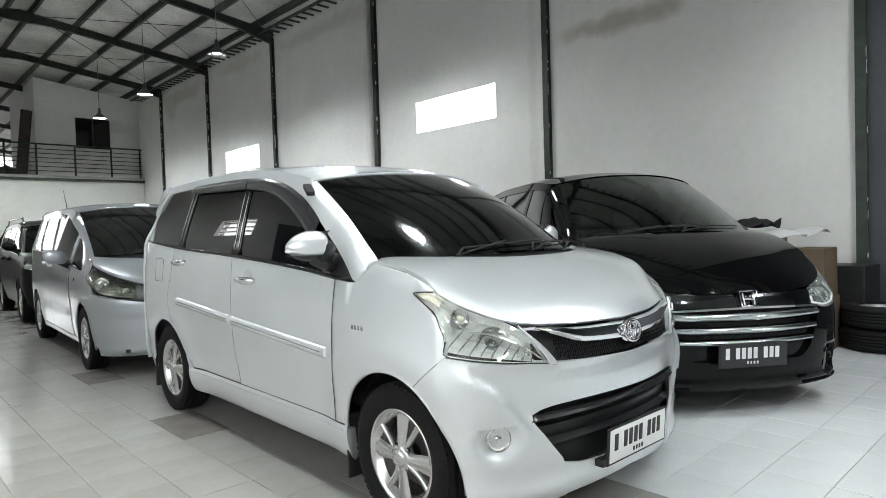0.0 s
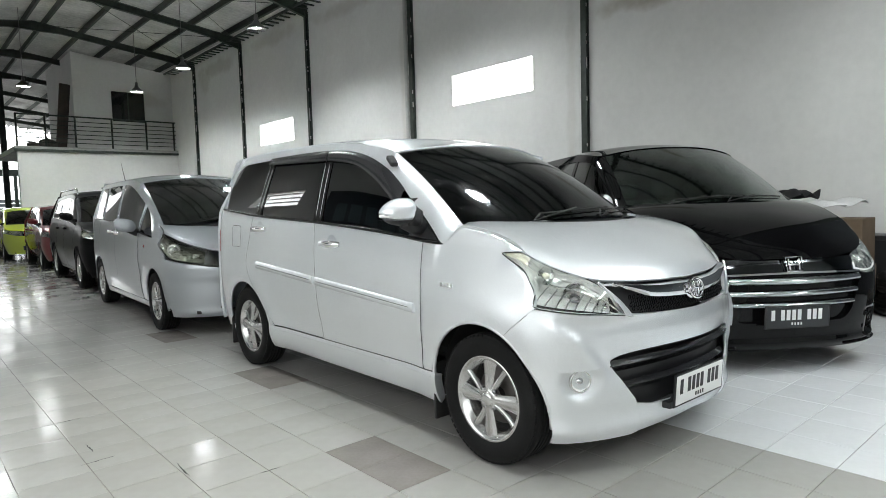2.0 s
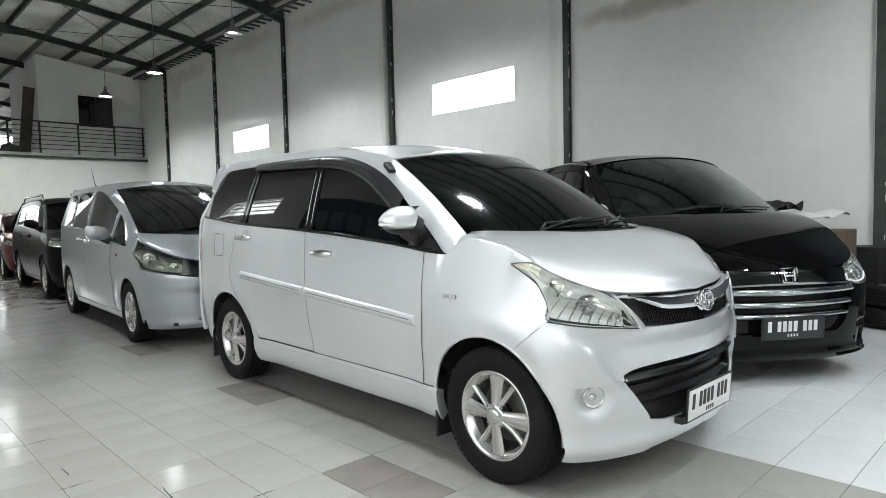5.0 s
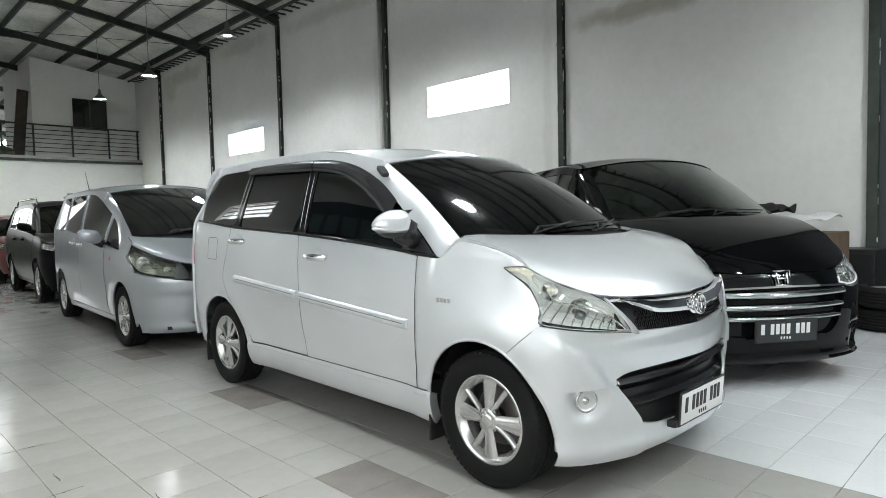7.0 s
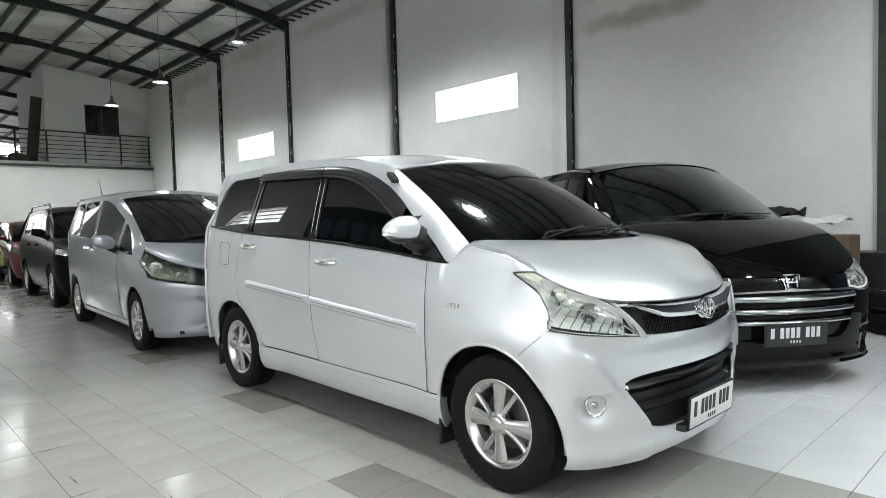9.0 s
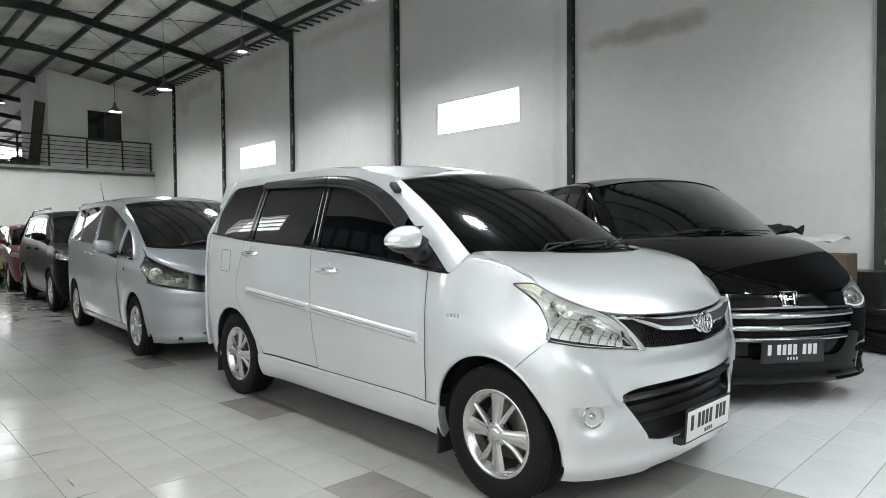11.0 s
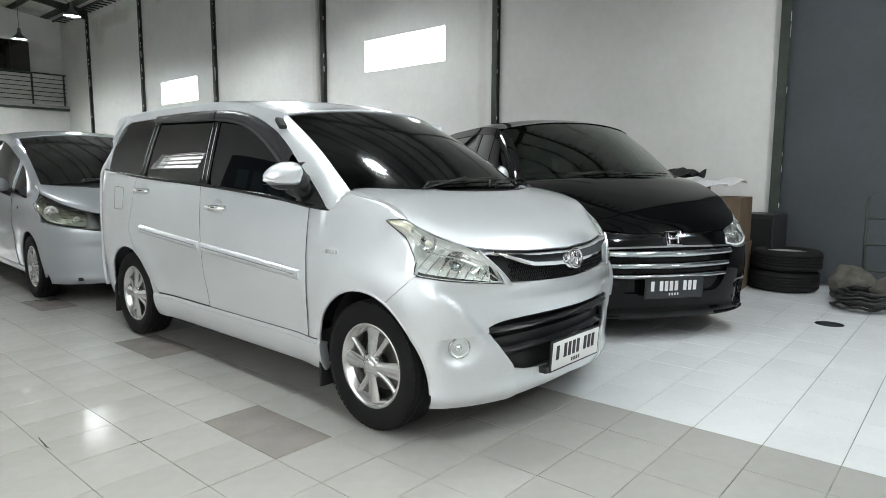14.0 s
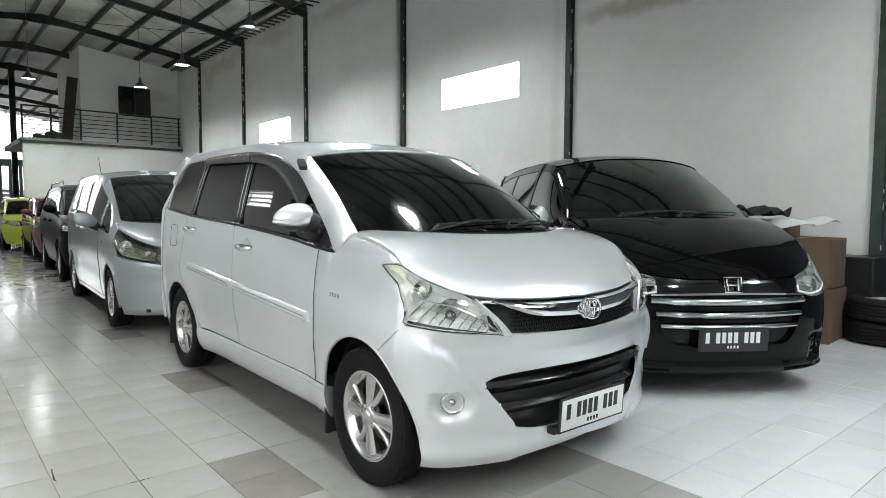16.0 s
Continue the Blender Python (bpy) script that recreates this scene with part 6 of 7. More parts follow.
    band(c, 0.52, lambda y: 0.39 - 0.56 * max(0, y - 0.26), lambda y: 0.402 - 0.56 * max(0, y - 0.26), 0.006, thick=0.012).make("intake_edge", c.paint, root)
    for z, e in ((0.265, 0.45), (0.315, 0.37)):
        band(c, e, lambda y: z, lambda y: z + 0.022, 0.010).make("grille_slat", M_CHROME, root)
    band(c, 0.43, flat(0.67), flat(0.765), -0.012).make("upper_grille", M_PLASTIC, root)
    for z in (0.695, 0.722):
        band(c, 0.42, flat(z), flat(z + 0.010), -0.004).make("grille_slat", M_CHROME, root)
    S = lambda x, z: (x, -c.side(x, z), z)
    Fy = lambda y, z: tuple(c.front(-c.theta_y(y), z))
    Hd = lambda y: (c.hood_front(y) + 0.004, -y, c.hood_z(c.hood_front(y), y) - 0.008)
    B = spline([S(0.175, 0.905), S(0.30, 0.852), S(0.42, 0.792), S(0.48, 0.758), Fy(0.78, 0.735), Fy(0.70, 0.716), Fy(0.6, 0.702), Fy(0.44, 0.690)])
    T = spline([S(0.175, 0.908), Hd(0.755), Hd(0.72), Hd(0.66), Hd(0.58), Hd(0.5), (Hd(0.44)[0] + 0.01, -0.44, 0.775)])
    for lamp, f in make_lamp(c, root, T, B, M_LENS, [(0.42, 0.48, 0.062, 0.012), (0.74, 0.40, 0.040, 0.010)], 0.07, inside=M_LAMP_SMOKY):
        # dark masks along the upper edge and the inner end
        at = lambda u, v, d: lerp(B(u), T(u), v) + np.array((-0.8, 0.5, 0)) * d
        f(Geo().grid(lambda u, v: at(lerp(0.05, 0.99, u), lerp(0.80, 0.98, v), 0.006), 16, 3, 0.003)).make("lamp_mask", M_LAMP_DARK, lamp)
        f(Geo().grid(lambda u, v: at(lerp(0.84, 0.99, u), lerp(0.05, 0.80, v), 0.008), 6, 6, 0.003)).make("lamp_mask", M_LAMP_DARK, lamp)
        f(Geo().grid(lambda u, v: at(lerp(0.10, 0.84, u), lerp(0.03, 0.12, v), 0.006), 16, 2, 0.003)).make("lamp_mask", M_LAMP_DARK, lamp)
    for x, z in ((-1.58, 0.985), (-1.93, 1.0)):
        make_handle(c, root, x, z, True)
    make_mirror(c, root, c.paint, -0.66, 1.03, 1.05, False)
    for s in (-1, 1):
        Geo().box(-0.37, -0.34, s * c.side(-0.35, 0.86) - 0.006, s * c.side(-0.35, 0.86) + 0.006, 0.85, 0.88, 0.004).make("side_repeater", M_RED_LENS, root)
    Geo().tube([(-2.9, -0.42, 1.69), (-3.0, -0.44, 1.95)], [0.006, 0.002], 6).make("aerial", M_PLASTIC, root)
    make_wipers(c, root)
    return c, root


# -- the black people carrier --
def black_carrier():
    c = Car(
        paint=M_PAINT_BLACK, w=0.90, wb=2.90, lr=0.95, wheel_r=0.325, arch_r=0.37, rim_r=0.22, tyre_w=0.215, spokes=5, rim_style="twin", rim_mat=M_RIM_DARK, wheel_turn=0,
        p=2.5, xs=0.40, z_wide=0.62, tuck=0.03, shoulder=0.04, xa=-0.10, hood_w=0.80, z_hood_edge=0.84, roof_w=0.675,
        crease=lambda z: 0.008 * math.exp(-((z - 0.8) / 0.05) ** 2), z_sill=0.17, z_door=0.26, skirt_out=0.012, mudflaps=False,
        nose=curve((0.15, 0.90), (0.22, 0.93), (0.35, 0.95), (0.50, 0.955), (0.62, 0.945), (0.72, 0.925), (0.80, 0.89), (0.86, 0.84), (1.1, 0.6)),
        belt=curve((-3.9, 1.20), (-2.5, 1.165), (-1.3, 1.12), (-0.3, 1.075), (0.0, 1.055)),
        gutter=curve((-3.9, 1.56), (-3.4, 1.625), (-2.4, 1.68), (-1.6, 1.68), (-1.1, 1.65), (-0.8, 1.58), (0.0, 1.18)),
        roof_z=curve((-3.8, 1.67), (-2.6, 1.76), (-1.7, 1.775), (-1.1, 1.755), (-0.75, 1.70)),
        a_line=curve((-1.2, 1.68), (-0.95, 1.58), (-0.7, 1.43), (-0.45, 1.28), (-0.2, 1.12), (-0.1, 1.065)),
        hood_c=curve((-0.2, 1.225), (0.1, 1.18), (0.35, 1.10), (0.55, 1.015), (0.72, 0.92), (0.82, 0.85), (0.90, 0.785)),
        hood_e=curve((-0.2, 0.05), (0.3, 0.07), (0.6, 0.10), (0.85, 0.10)),
        hood_front=curve((0.0, 0.895), (0.25, 0.885), (0.5, 0.825), (0.62, 0.75), (0.72, 0.63), (0.78, 0.50), (0.80, 0.42)),
        lamp_tip=0.42, lamp_low=curve((0.42, 0.91), (0.48, 0.83), (0.55, 0.75), (0.62, 0.70), (0.8, 0.66)),
        x_seam=0.52, doors=(-0.36, -1.42, -2.45), windows=(-0.15, -1.45, -2.5, -3.45), quarter_cut=None, pillar_w=0.08,
        a_top=-0.93, rear_top=-3.68, tail_z=curve((-3.9, 1.15), (-3.75, 1.3), (-3.55, 1.55), (-3.4, 1.7)),
        tail_x=curve((0.25, -3.80), (0.6, -3.86), (1.1, -3.84), (1.4, -3.74), (1.6, -3.64)),
        cowl_x=0.13, cowl_dx=0.27, cowl_w=0.755, cowl_z=1.19, head_x=-0.78, head_dx=0.14, head_w=0.63, head_z=1.70, head_dz=0.06,
        wind_glass=M_GLASS_GREEN, seat_rows=(-1.05, -2.0, -2.9), light_cabin=False)
    root = thing("black_people_carrier", pose(4.04, 3.10, 0, 0, 0, -125), "glossy black people carrier with broad chrome grille bars", "car", "parked cars")
    make_body(c, root)
    top = curve((0.0, 0.36), (0.36, 0.36), (0.45, 0.42), (0.51, 0.58), (0.56, 0.665), (0.74, 0.67), (0.82, 0.715), (0.90, 0.76))
    vent = lambda y, z: 0.05 * (1 if 0.62 < y < 0.80 and 0.24 < z < 0.40 else 0)
    nose_bumper(c, root, 0.165, top, 0.52, vent)
    # grille: dark field, chrome bars, plate
    band(c, 0.535, flat(0.32), lambda y: 0.74, -0.03, m=10).make("grille_field", M_GLOSS_BLACK, root)
    for z, h, w, o in ((0.612, 0.056, 0.53, 0.004), (0.530, 0.050, 0.50, 0.0), (0.455, 0.045, 0.47, -0.004)):
        band(c, w, lambda y: z + 0.012 * (y / 0.5) ** 2, lambda y: z + h + 0.006 * (y / 0.5) ** 2, o - 0.012, m=10, thick=0.03, swell=0.026).make("grille_bar", M_BAR, root, "broad smoked chrome grille bar")
    band(c, 0.53, lambda y: 0.69 - 0.012 * (y / 0.6) ** 2, lambda y: 0.703 - 0.012 * (y / 0.6) ** 2, 0.012, thick=0.02).make("grille_trim", M_CHROME, root)
    band(c, 0.49, flat(0.70), lambda y: 0.80 - 0.02 * y, -0.004, m=6).make("bonnet_garnish", M_SMOKED, root)
    nb = c.front(0, 0.755)
    oval_badge(root, pose(nb[0] + 0.02, 0, 0.755, -14, 0, 90), 0.055, 0.048, "frame")
    S = lambda x, z: (x, -c.side(x, z), z)
    Fy = lambda y, z: tuple(c.front(-c.theta_y(y), z))
    Hd = lambda y: (c.hood_front(y) + 0.004, -y, c.hood_z(c.hood_front(y), y) - 0.006)
    B = spline([S(0.415, 0.915), S(0.47, 0.85), S(0.53, 0.77), Fy(0.81, 0.71), Fy(0.74, 0.672), Fy(0.62, 0.665), Fy(0.475, 0.70)])
    T = spline([S(0.415, 0.915), Hd(0.785), Hd(0.75), Hd(0.70), Hd(0.62), Hd(0.54), (Hd(0.475)[0] + 0.01, -0.47, 0.785)])
    make_lamp(c, root, T, B, M_LENS, [(0.45, 0.55, 0.04, 0.03), (0.70, 0.5, 0.045, 0.03), (0.88, 0.5, 0.035, 0.025)], 0.06, inside=M_REFLECTOR)
    for s in (-1, 1):
        pts = [lerp(B(u), T(u), 0.12) + np.array((0.004, 0.004, 0)) for u in np.linspace(0.10, 0.97, 14)] + [lerp(B(0.97), T(0.97), v) + np.array((0.006, 0, 0)) for v in (0.3, 0.5)]
        Geo().tube([(p[0], -s * p[1], p[2]) for p in pts], 0.0075, 8).make("daylight_strip", M_LENS_STRIP, root)
        # corner vent with fins
        for k in range(3):
            z = 0.265 + 0.045 * k
            pts = [c.front(s * c.theta_y(y), z + 0.02 * (y - 0.6)) + np.array((-0.02, 0, 0)) for y in np.linspace(0.63, 0.79, 6)]
            Geo().tube(pts, 0.009, 6, flat=0.5).make("vent_fin", M_GLOSS_BLACK, root)
        p = c.front(s * c.theta_y(0.74), 0.33)
        Geo().lathe([(0.001, 0.0), (0.028, -0.006), (0.034, -0.02)], 20, axis="x").turned(pose(p[0] - 0.015, p[1], p[2], 0, 0, s * 30)).make("fog_lamp", M_LENS, root)
        pts = [c.front(s * c.theta_y(y), 0.185 + 0.03 * max(0, y - 0.6)) + np.array((0.02, 0, 0)) for y in np.linspace(0.42, 0.86, 10)]
        Geo().tube(pts, 0.016, 8, flat=0.5).make("bumper_lip", M_GLOSS_BLACK, root)
    p = c.front(0, 0.42)
    make_plate(root, pose(p[0] + 0.04, -0.02, 0.408, 3, 0, 90), (1, 4, 3), 4, M_PLATE_BLACK, M_INK_WHITE)
    make_mirror(c, root, c.paint, -0.50, 1.11, 0.95, False, True)
    for x, z in ((-1.30, 0.95), (-2.32, 0.99)):
        make_handle(c, root, x, z, True)
    make_wipers(c, root)
    return c, root


# -- three cars farther down the row --
def far_car(name, label, m, paint, w, wb, lr, lf, h, wheel_r, suv):
    zb = 0.98 + (0.1 if suv else 0.0)
    c = Car(
        paint=paint, w=w, wb=wb, lr=lr, wheel_r=wheel_r, arch_r=wheel_r + 0.055, rim_r=wheel_r * 0.66, tyre_w=0.19, spokes=5, rim_style="plain", rim_mat=M_RIM, wheel_turn=0,
        p=2.2, xs=0.3, z_wide=0.66, tuck=0.08, shoulder=0.07, xa=-0.35, hood_w=w - 0.06, z_hood_edge=zb - 0.16, roof_w=w - 0.2,
        crease=lambda z: 0.01 * math.exp(-((z - 0.72) / 0.05) ** 2), z_sill=0.20 if not suv else 0.24, z_door=0.30, skirt_out=0.008, mudflaps=False,
        nose=curve((0.2, lf - 0.06), (0.35, lf - 0.01), (0.5, lf), (0.65, lf - 0.02), (0.8, lf - 0.07), (0.95, lf - 0.17), (1.2, lf - 0.4)),
        belt=curve((-4.0, zb + 0.12), (-wb, zb + 0.08), (-1.2, zb + 0.02), (-0.3, zb - 0.03)),
        gutter=curve((-4.0, h - 0.2), (-wb - 0.3, h - 0.12), (-1.9, h - 0.08), (-1.3, h - 0.10), (-1.0, h - 0.15), (-0.3, h - 0.5)),
        roof_z=curve((-4.0, h - 0.1), (-wb, h - 0.03), (-1.8, h), (-1.2, h - 0.04), (-0.85, h - 0.12)),
        a_line=curve((-1.3, h - 0.06), (-1.05, h - 0.17), (-0.7, h - 0.36), (-0.35, zb - 0.01)),
        hood_c=curve((-0.4, zb + 0.05), (0.1, zb + 0.0), (0.35, zb - 0.06), (lf - 0.15, zb - 0.13), (lf - 0.05, zb - 0.22)),
        hood_e=curve((-0.4, 0.03), (0.5, 0.09)),
        hood_front=curve((0.0, lf - 0.08), (0.3, lf - 0.10), (0.55, lf - 0.2), (w - 0.12, lf - 0.4), (w - 0.06, lf - 0.58)),
        lamp_tip=lf - 0.58, lamp_low=curve((lf - 0.58, zb - 0.07), (lf - 0.48, zb - 0.19), (lf - 0.35, zb - 0.27), (lf, zb - 0.28)),
        x_seam=lf - 0.38, doors=(-0.36, -1.35, -2.2), windows=(-0.38, -1.37, -2.25, -wb - 0.35), quarter_cut=None, pillar_w=0.08,
        a_top=-1.03, rear_top=-wb - lr + 0.2, tail_z=curve((-wb - lr, zb + 0.1), (-wb - lr + 0.2, h - 0.2), (-wb - lr + 0.45, h)),
        tail_x=curve((0.25, -wb - lr + 0.06), (0.7, -wb - lr), (zb + 0.1, -wb - lr + 0.03), (h, -wb - lr + 0.22)),
        cowl_x=0.05, cowl_dx=0.3, cowl_w=w - 0.11, cowl_z=zb + 0.03, head_x=-0.86, head_dx=0.14, head_w=w - 0.24, head_z=h - 0.10, head_dz=0.05,
        wind_glass=M_GLASS_WIND, seat_rows=(-0.95, -1.8), light_cabin=False)
    root = thing(name, m, label, "car", "parked cars")
    make_body(c, root)
    top = curve((0.0, zb - 0.31), (0.5, zb - 0.29), (w, zb - 0.22))
    nose_bumper(c, root, 0.2, top, lf - 0.38)
    band(c, 0.45, flat(0.28), flat(0.42), 0.002, thick=0.01).make("lower_grille", M_PLASTIC, root)
    band(c, 0.42, flat(zb - 0.31), flat(zb - 0.20), -0.006).make("upper_grille", M_GLOSS_BLACK, root)
    band(c, 0.42, flat(zb - 0.235), flat(zb - 0.20), 0.006).make("grille_bar", M_CHROME, root)
    S = lambda x, z: (x, -c.side(x, z), z)
    Fy = lambda y, z: tuple(c.front(-c.theta_y(y), z))
    Hd = lambda y: (c.hood_front(y) + 0.004, -y, c.hood_z(c.hood_front(y), y) - 0.008)
    tip = S(lf - 0.58, zb - 0.075)
    B = spline([tip, S(lf - 0.5, zb - 0.17), S(lf - 0.4, zb - 0.24), Fy(w - 0.2, zb - 0.28), Fy(0.45, zb - 0.29)])
    T = spline([tip, Hd(w - 0.10), Hd(w - 0.18), Hd(0.55), (Hd(0.45)[0], -0.44, zb - 0.20)])
    make_lamp(c, root, T, B, M_LENS, [(0.5, 0.5, 0.045, 0.03)], 0.05)
    make_mirror(c, root, paint, -0.6, zb + 0.05, 1.0, False)
    for x in (-1.22, -2.05):
        make_handle(c, root, x, zb - 0.1, False)
    if suv:
        for s in (-1, 1):
            Geo().tube([(-0.95, s * (c.roof_w - 0.03), h - 0.09), (-1.1, s * (c.roof_w - 0.03), h + 0.02), (-2.9, s * (c.roof_w - 0.03), h + 0.02), (-3.05, s * (c.roof_w - 0.03), h - 0.06)], 0.016, 8).make("roof_rail_bar", M_CHROME, root)
    return c, root


silver_van()
black_carrier()
M_PAINT_BLACK_FAR = material("dull_black_paint", (0.004, 0.004, 0.0044), 0.32, spec=0.12)
far_car("black_suv", "glossy black sport utility car with roof rails", pose(2.08, 12.40, 0, 0, 0, -92.8), M_PAINT_BLACK_FAR, 0.86, 2.62, 0.86, 0.82, 1.66, 0.33, True)
far_car("red_hatchback", "deep red hatchback parked in the row", pose(2.28, 17.25, 0, 0, 0, -92.0), M_PAINT_RED, 0.84, 2.40, 0.50, 0.76, 1.49, 0.29, False)
far_car("lime_hatchback", "bright lime-green hatchback at the end of the row", pose(2.05, 21.3, 0, 0, 0, -92.0), M_PAINT_LIME, 0.84, 2.40, 0.50, 0.76, 1.49, 0.29, False)

# ---- pendant lamps: the seen ones, and unseen ones added for light ----
M_SHADE = material("lamp_shade", (0.16, 0.16, 0.16), 0.4, 0.6)
M_SHADE_GLASS = material("ribbed_shade", (0.75, 0.76, 0.76), 0.2, 0.6)
M_BULB = glow("bulb", (0.96, 1.0, 0.99), 9.0)
# Unseen, added for light: the x=0.31 row, (2.25, -0.9), (4.69, -3.4), (4.69, 0.6).
LAMPS = [(4.69, -3.4), (4.69, 0.6), (4.69, 8.6), (4.66, 12.6), (4.72, 16.9), (4.72, 20.75), (0.31, -3.4), (0.31, 0.6), (2.25, -0.9), (1.75, 3.5), (0.31, 4.6), (0.31, 8.6), (0.31, 12.6), (0.31, 16.9), (2.0, 21.5)]
for x, y in LAMPS:
    z = 4.78
    lamp = thing("pendant_lamp", pose(x, y, z), "bell-shaped pendant lamp hanging on a long rod", "lamp", "pendant lamps")
    Geo().lathe([(0.025, 0.30), (0.038, 0.27), (0.045, 0.18), (0.085, 0.12), (0.17, 0.04), (0.20, 0.0), (0.19, 0.0), (0.16, 0.04), (0.08, 0.11), (0.03, 0.16)], 32, axis="z").make("shade", M_SHADE, lamp)
    ribbed = x > 3 and y in (8.6, 12.6)
    if ribbed:
        Geo().lathe([(0.001, 0.03), (0.07, 0.03), (0.09, 0.05)], 24, axis="z").make("bulb_disc", M_BULB, lamp)
        for k in range(28):
            a = 2 * math.pi * k / 28
            Geo().tube([(0.085 * math.cos(a), 0.085 * math.sin(a), 0.045), (0.182 * math.cos(a), 0.182 * math.sin(a), 0.006)], 0.010, 5).make("shade_rib", M_SHADE_GLASS, lamp)
    else:
        Geo().lathe([(0.001, 0.010), (0.10, 0.010), (0.172, 0.019)], 32, axis="z").make("bulb_disc", M_BULB, lamp)
    Geo().tube([(0, 0, 0.28), (0, 0, roof_height(x) + 0.358 - z)], 0.008, 6).make("lamp_rod", M_SHADE, lamp)
    d = bpy.data.lights.new("lamp_light", "SPOT")
    d.energy, d.spot_size, d.spot_blend, d.shadow_soft_size, d.color = 130 if x == 1.75 else 200 if x == 2.25 else (280 if x > 1 else 240 if y < 8 else 130), radians(160), 0.6, 0.18, (0.93, 0.99, 1.0)
    o = new("lamp_light", d)
    o.matrix_world = look((x, y, z - 0.03), (x, y + 0.0001, 0))

# ---- loose things by the dark wall ----
M_CARD = material("brown_cardboard", (0.115, 0.08, 0.05), 0.85, var=0.12, var_scale=5, bump=0.2, bump_scale=90)
M_CLOTH_WHITE = material("white_sheet", (0.6, 0.6, 0.6), 0.8, var=0.08)
M_CLOTH_BLACK = material("black_cloth", (0.012, 0.012, 0.013), 0.9)
M_SACK = material("grey_sacking", (0.075, 0.07, 0.06), 0.95, var=0.4, var_scale=9, bump=0.5, bump_scale=40)
M_TAPE = material("parcel_tape", (0.36, 0.26, 0.15), 0.35)


def carton(m, w, d, h, label):
    t = thing("cardboard_box", m, label, "box", "cardboard boxes")
    Geo().box(-w / 2, w / 2, -d / 2, d / 2, 0, h, 0.006).make("carton", M_CARD, t, smooth=False)
    for s in (-1, 1):
        Geo().box(-w / 2 + 0.004, w / 2 - 0.004, s * 0.002 if s > 0 else -d / 2 + 0.004, d / 2 - 0.004 if s > 0 else -0.002, h + 0.001, h + 0.006).make("flap", M_CARD, t, smooth=False)
    Geo().box(-w / 2 - 0.002, w / 2 + 0.002, -0.025, 0.025, h + 0.006, h + 0.008).make("tape", M_TAPE, t, smooth=False)
    return t


carton(pose(6.1, 2.84, 0, 0, 0, 4), 0.55, 0.62, 0.50, "large brown cardboard box on the white tiles")
carton(pose(6.1, 2.82, 0.51, 0, 0, 2), 0.5, 0.54, 0.46, "brown cardboard box stacked on another box")
carton(pose(6.55, 3.44, 0, 0, 0, 2), 0.66, 0.56, 1.10, "tall brown cardboard box beside the stack")


def draped(name, label, m, mat, w, d, seed, amp):
    rnd = random.Random(seed)
    ph = [(rnd.uniform(3, 9), rnd.uniform(3, 9), rnd.uniform(0, 6), rnd.uniform(0.4, 1)) for k in range(6)]
    def fn(u, v):
        x, y = (u - 0.5) * w, (v - 0.5) * d
        edge = max(abs(u - 0.5), abs(v - 0.5)) * 2
        z = amp * sum(a * math.sin(fx * u * 2 + fy * v * 2 + p) for fx, fy, p, a in ph) / 3 + amp
        z -= 0.14 * max(0, edge - 0.72) ** 1.2
        return (x * (1 + 0.08 * math.sin(7 * v)), y * (1 + 0.08 * math.sin(6 * u)), z)
    ob = Geo().grid(fn, 30, 26, 0.006).make(name, mat)
    ob.matrix_world = m
    return tagged(ob, label, "cloth")


draped("white_sheet", "crumpled white sheet draped over cardboard boxes", pose(6.2, 3.2, 1.11, -4, 0, 86), M_CLOTH_WHITE, 1.05, 0.62, 3, 0.035)
draped("black_cloth", "bunched black cloth lying on the white sheet", pose(6.1, 3.35, 1.18, 0, 2, 75), M_CLOTH_BLACK, 0.62, 0.36, 8, 0.06)


def spare_tyre(m, label):
    t = thing("spare_tyre", m, label, "tyre", "stacked tyres")
    r, h, ri = 0.335, 0.105, 0.20
    prof = [(ri, -h * 0.7), (ri + 0.02, -h * 0.95), ((r + ri) / 2, -h * 1.03), (r - 0.03, -h * 0.96), (r - 0.006, -h * 0.75)]
    tread = []
    for k in range(-2, 3):
        c = k * h * 0.28
        tread += [(r, c - h * 0.1), (r, c + h * 0.1)] + ([(r - 0.008, c + h * 0.105), (r - 0.008, c + h * 0.17)] if k < 2 else [])
    prof = prof + tread + [(q, -a) for q, a in reversed(prof)]
    Geo().lathe(prof, 56, axis="z", close=True).make("rubber_ring", M_TYRE, t)
    Geo().lathe([(ri + 0.004, h * 0.75), (ri - 0.02, h * 0.6), (ri - 0.03, 0.0), (ri - 0.03, -h * 0.7)], 48, axis="z").make("steel_rim", material_once("steel_rim", (0.4, 0.4, 0.4), 0.35, 0.8), t)
    return t


spare_tyre(pose(6.42, 2.22, 0.108), "black tyre lying flat on the floor")
spare_tyre(pose(6.40, 2.20, 0.325), "black tyre stacked on another tyre")
sp = thing("speaker_box", pose(6.74, 2.60, 0, 0, 0, -6), "black speaker box standing behind stacked tyres", "speaker")
Geo().box(-0.2, 0.2, -0.26, 0.26, 0, 0.78, 0.012).make("cabinet", M_PLASTIC, sp, smooth=False)
Geo().box(-0.212, -0.2, -0.23, 0.23, 0.05, 0.73, 0.004).make("front_grille", M_CLOTH_BLACK, sp, smooth=False)

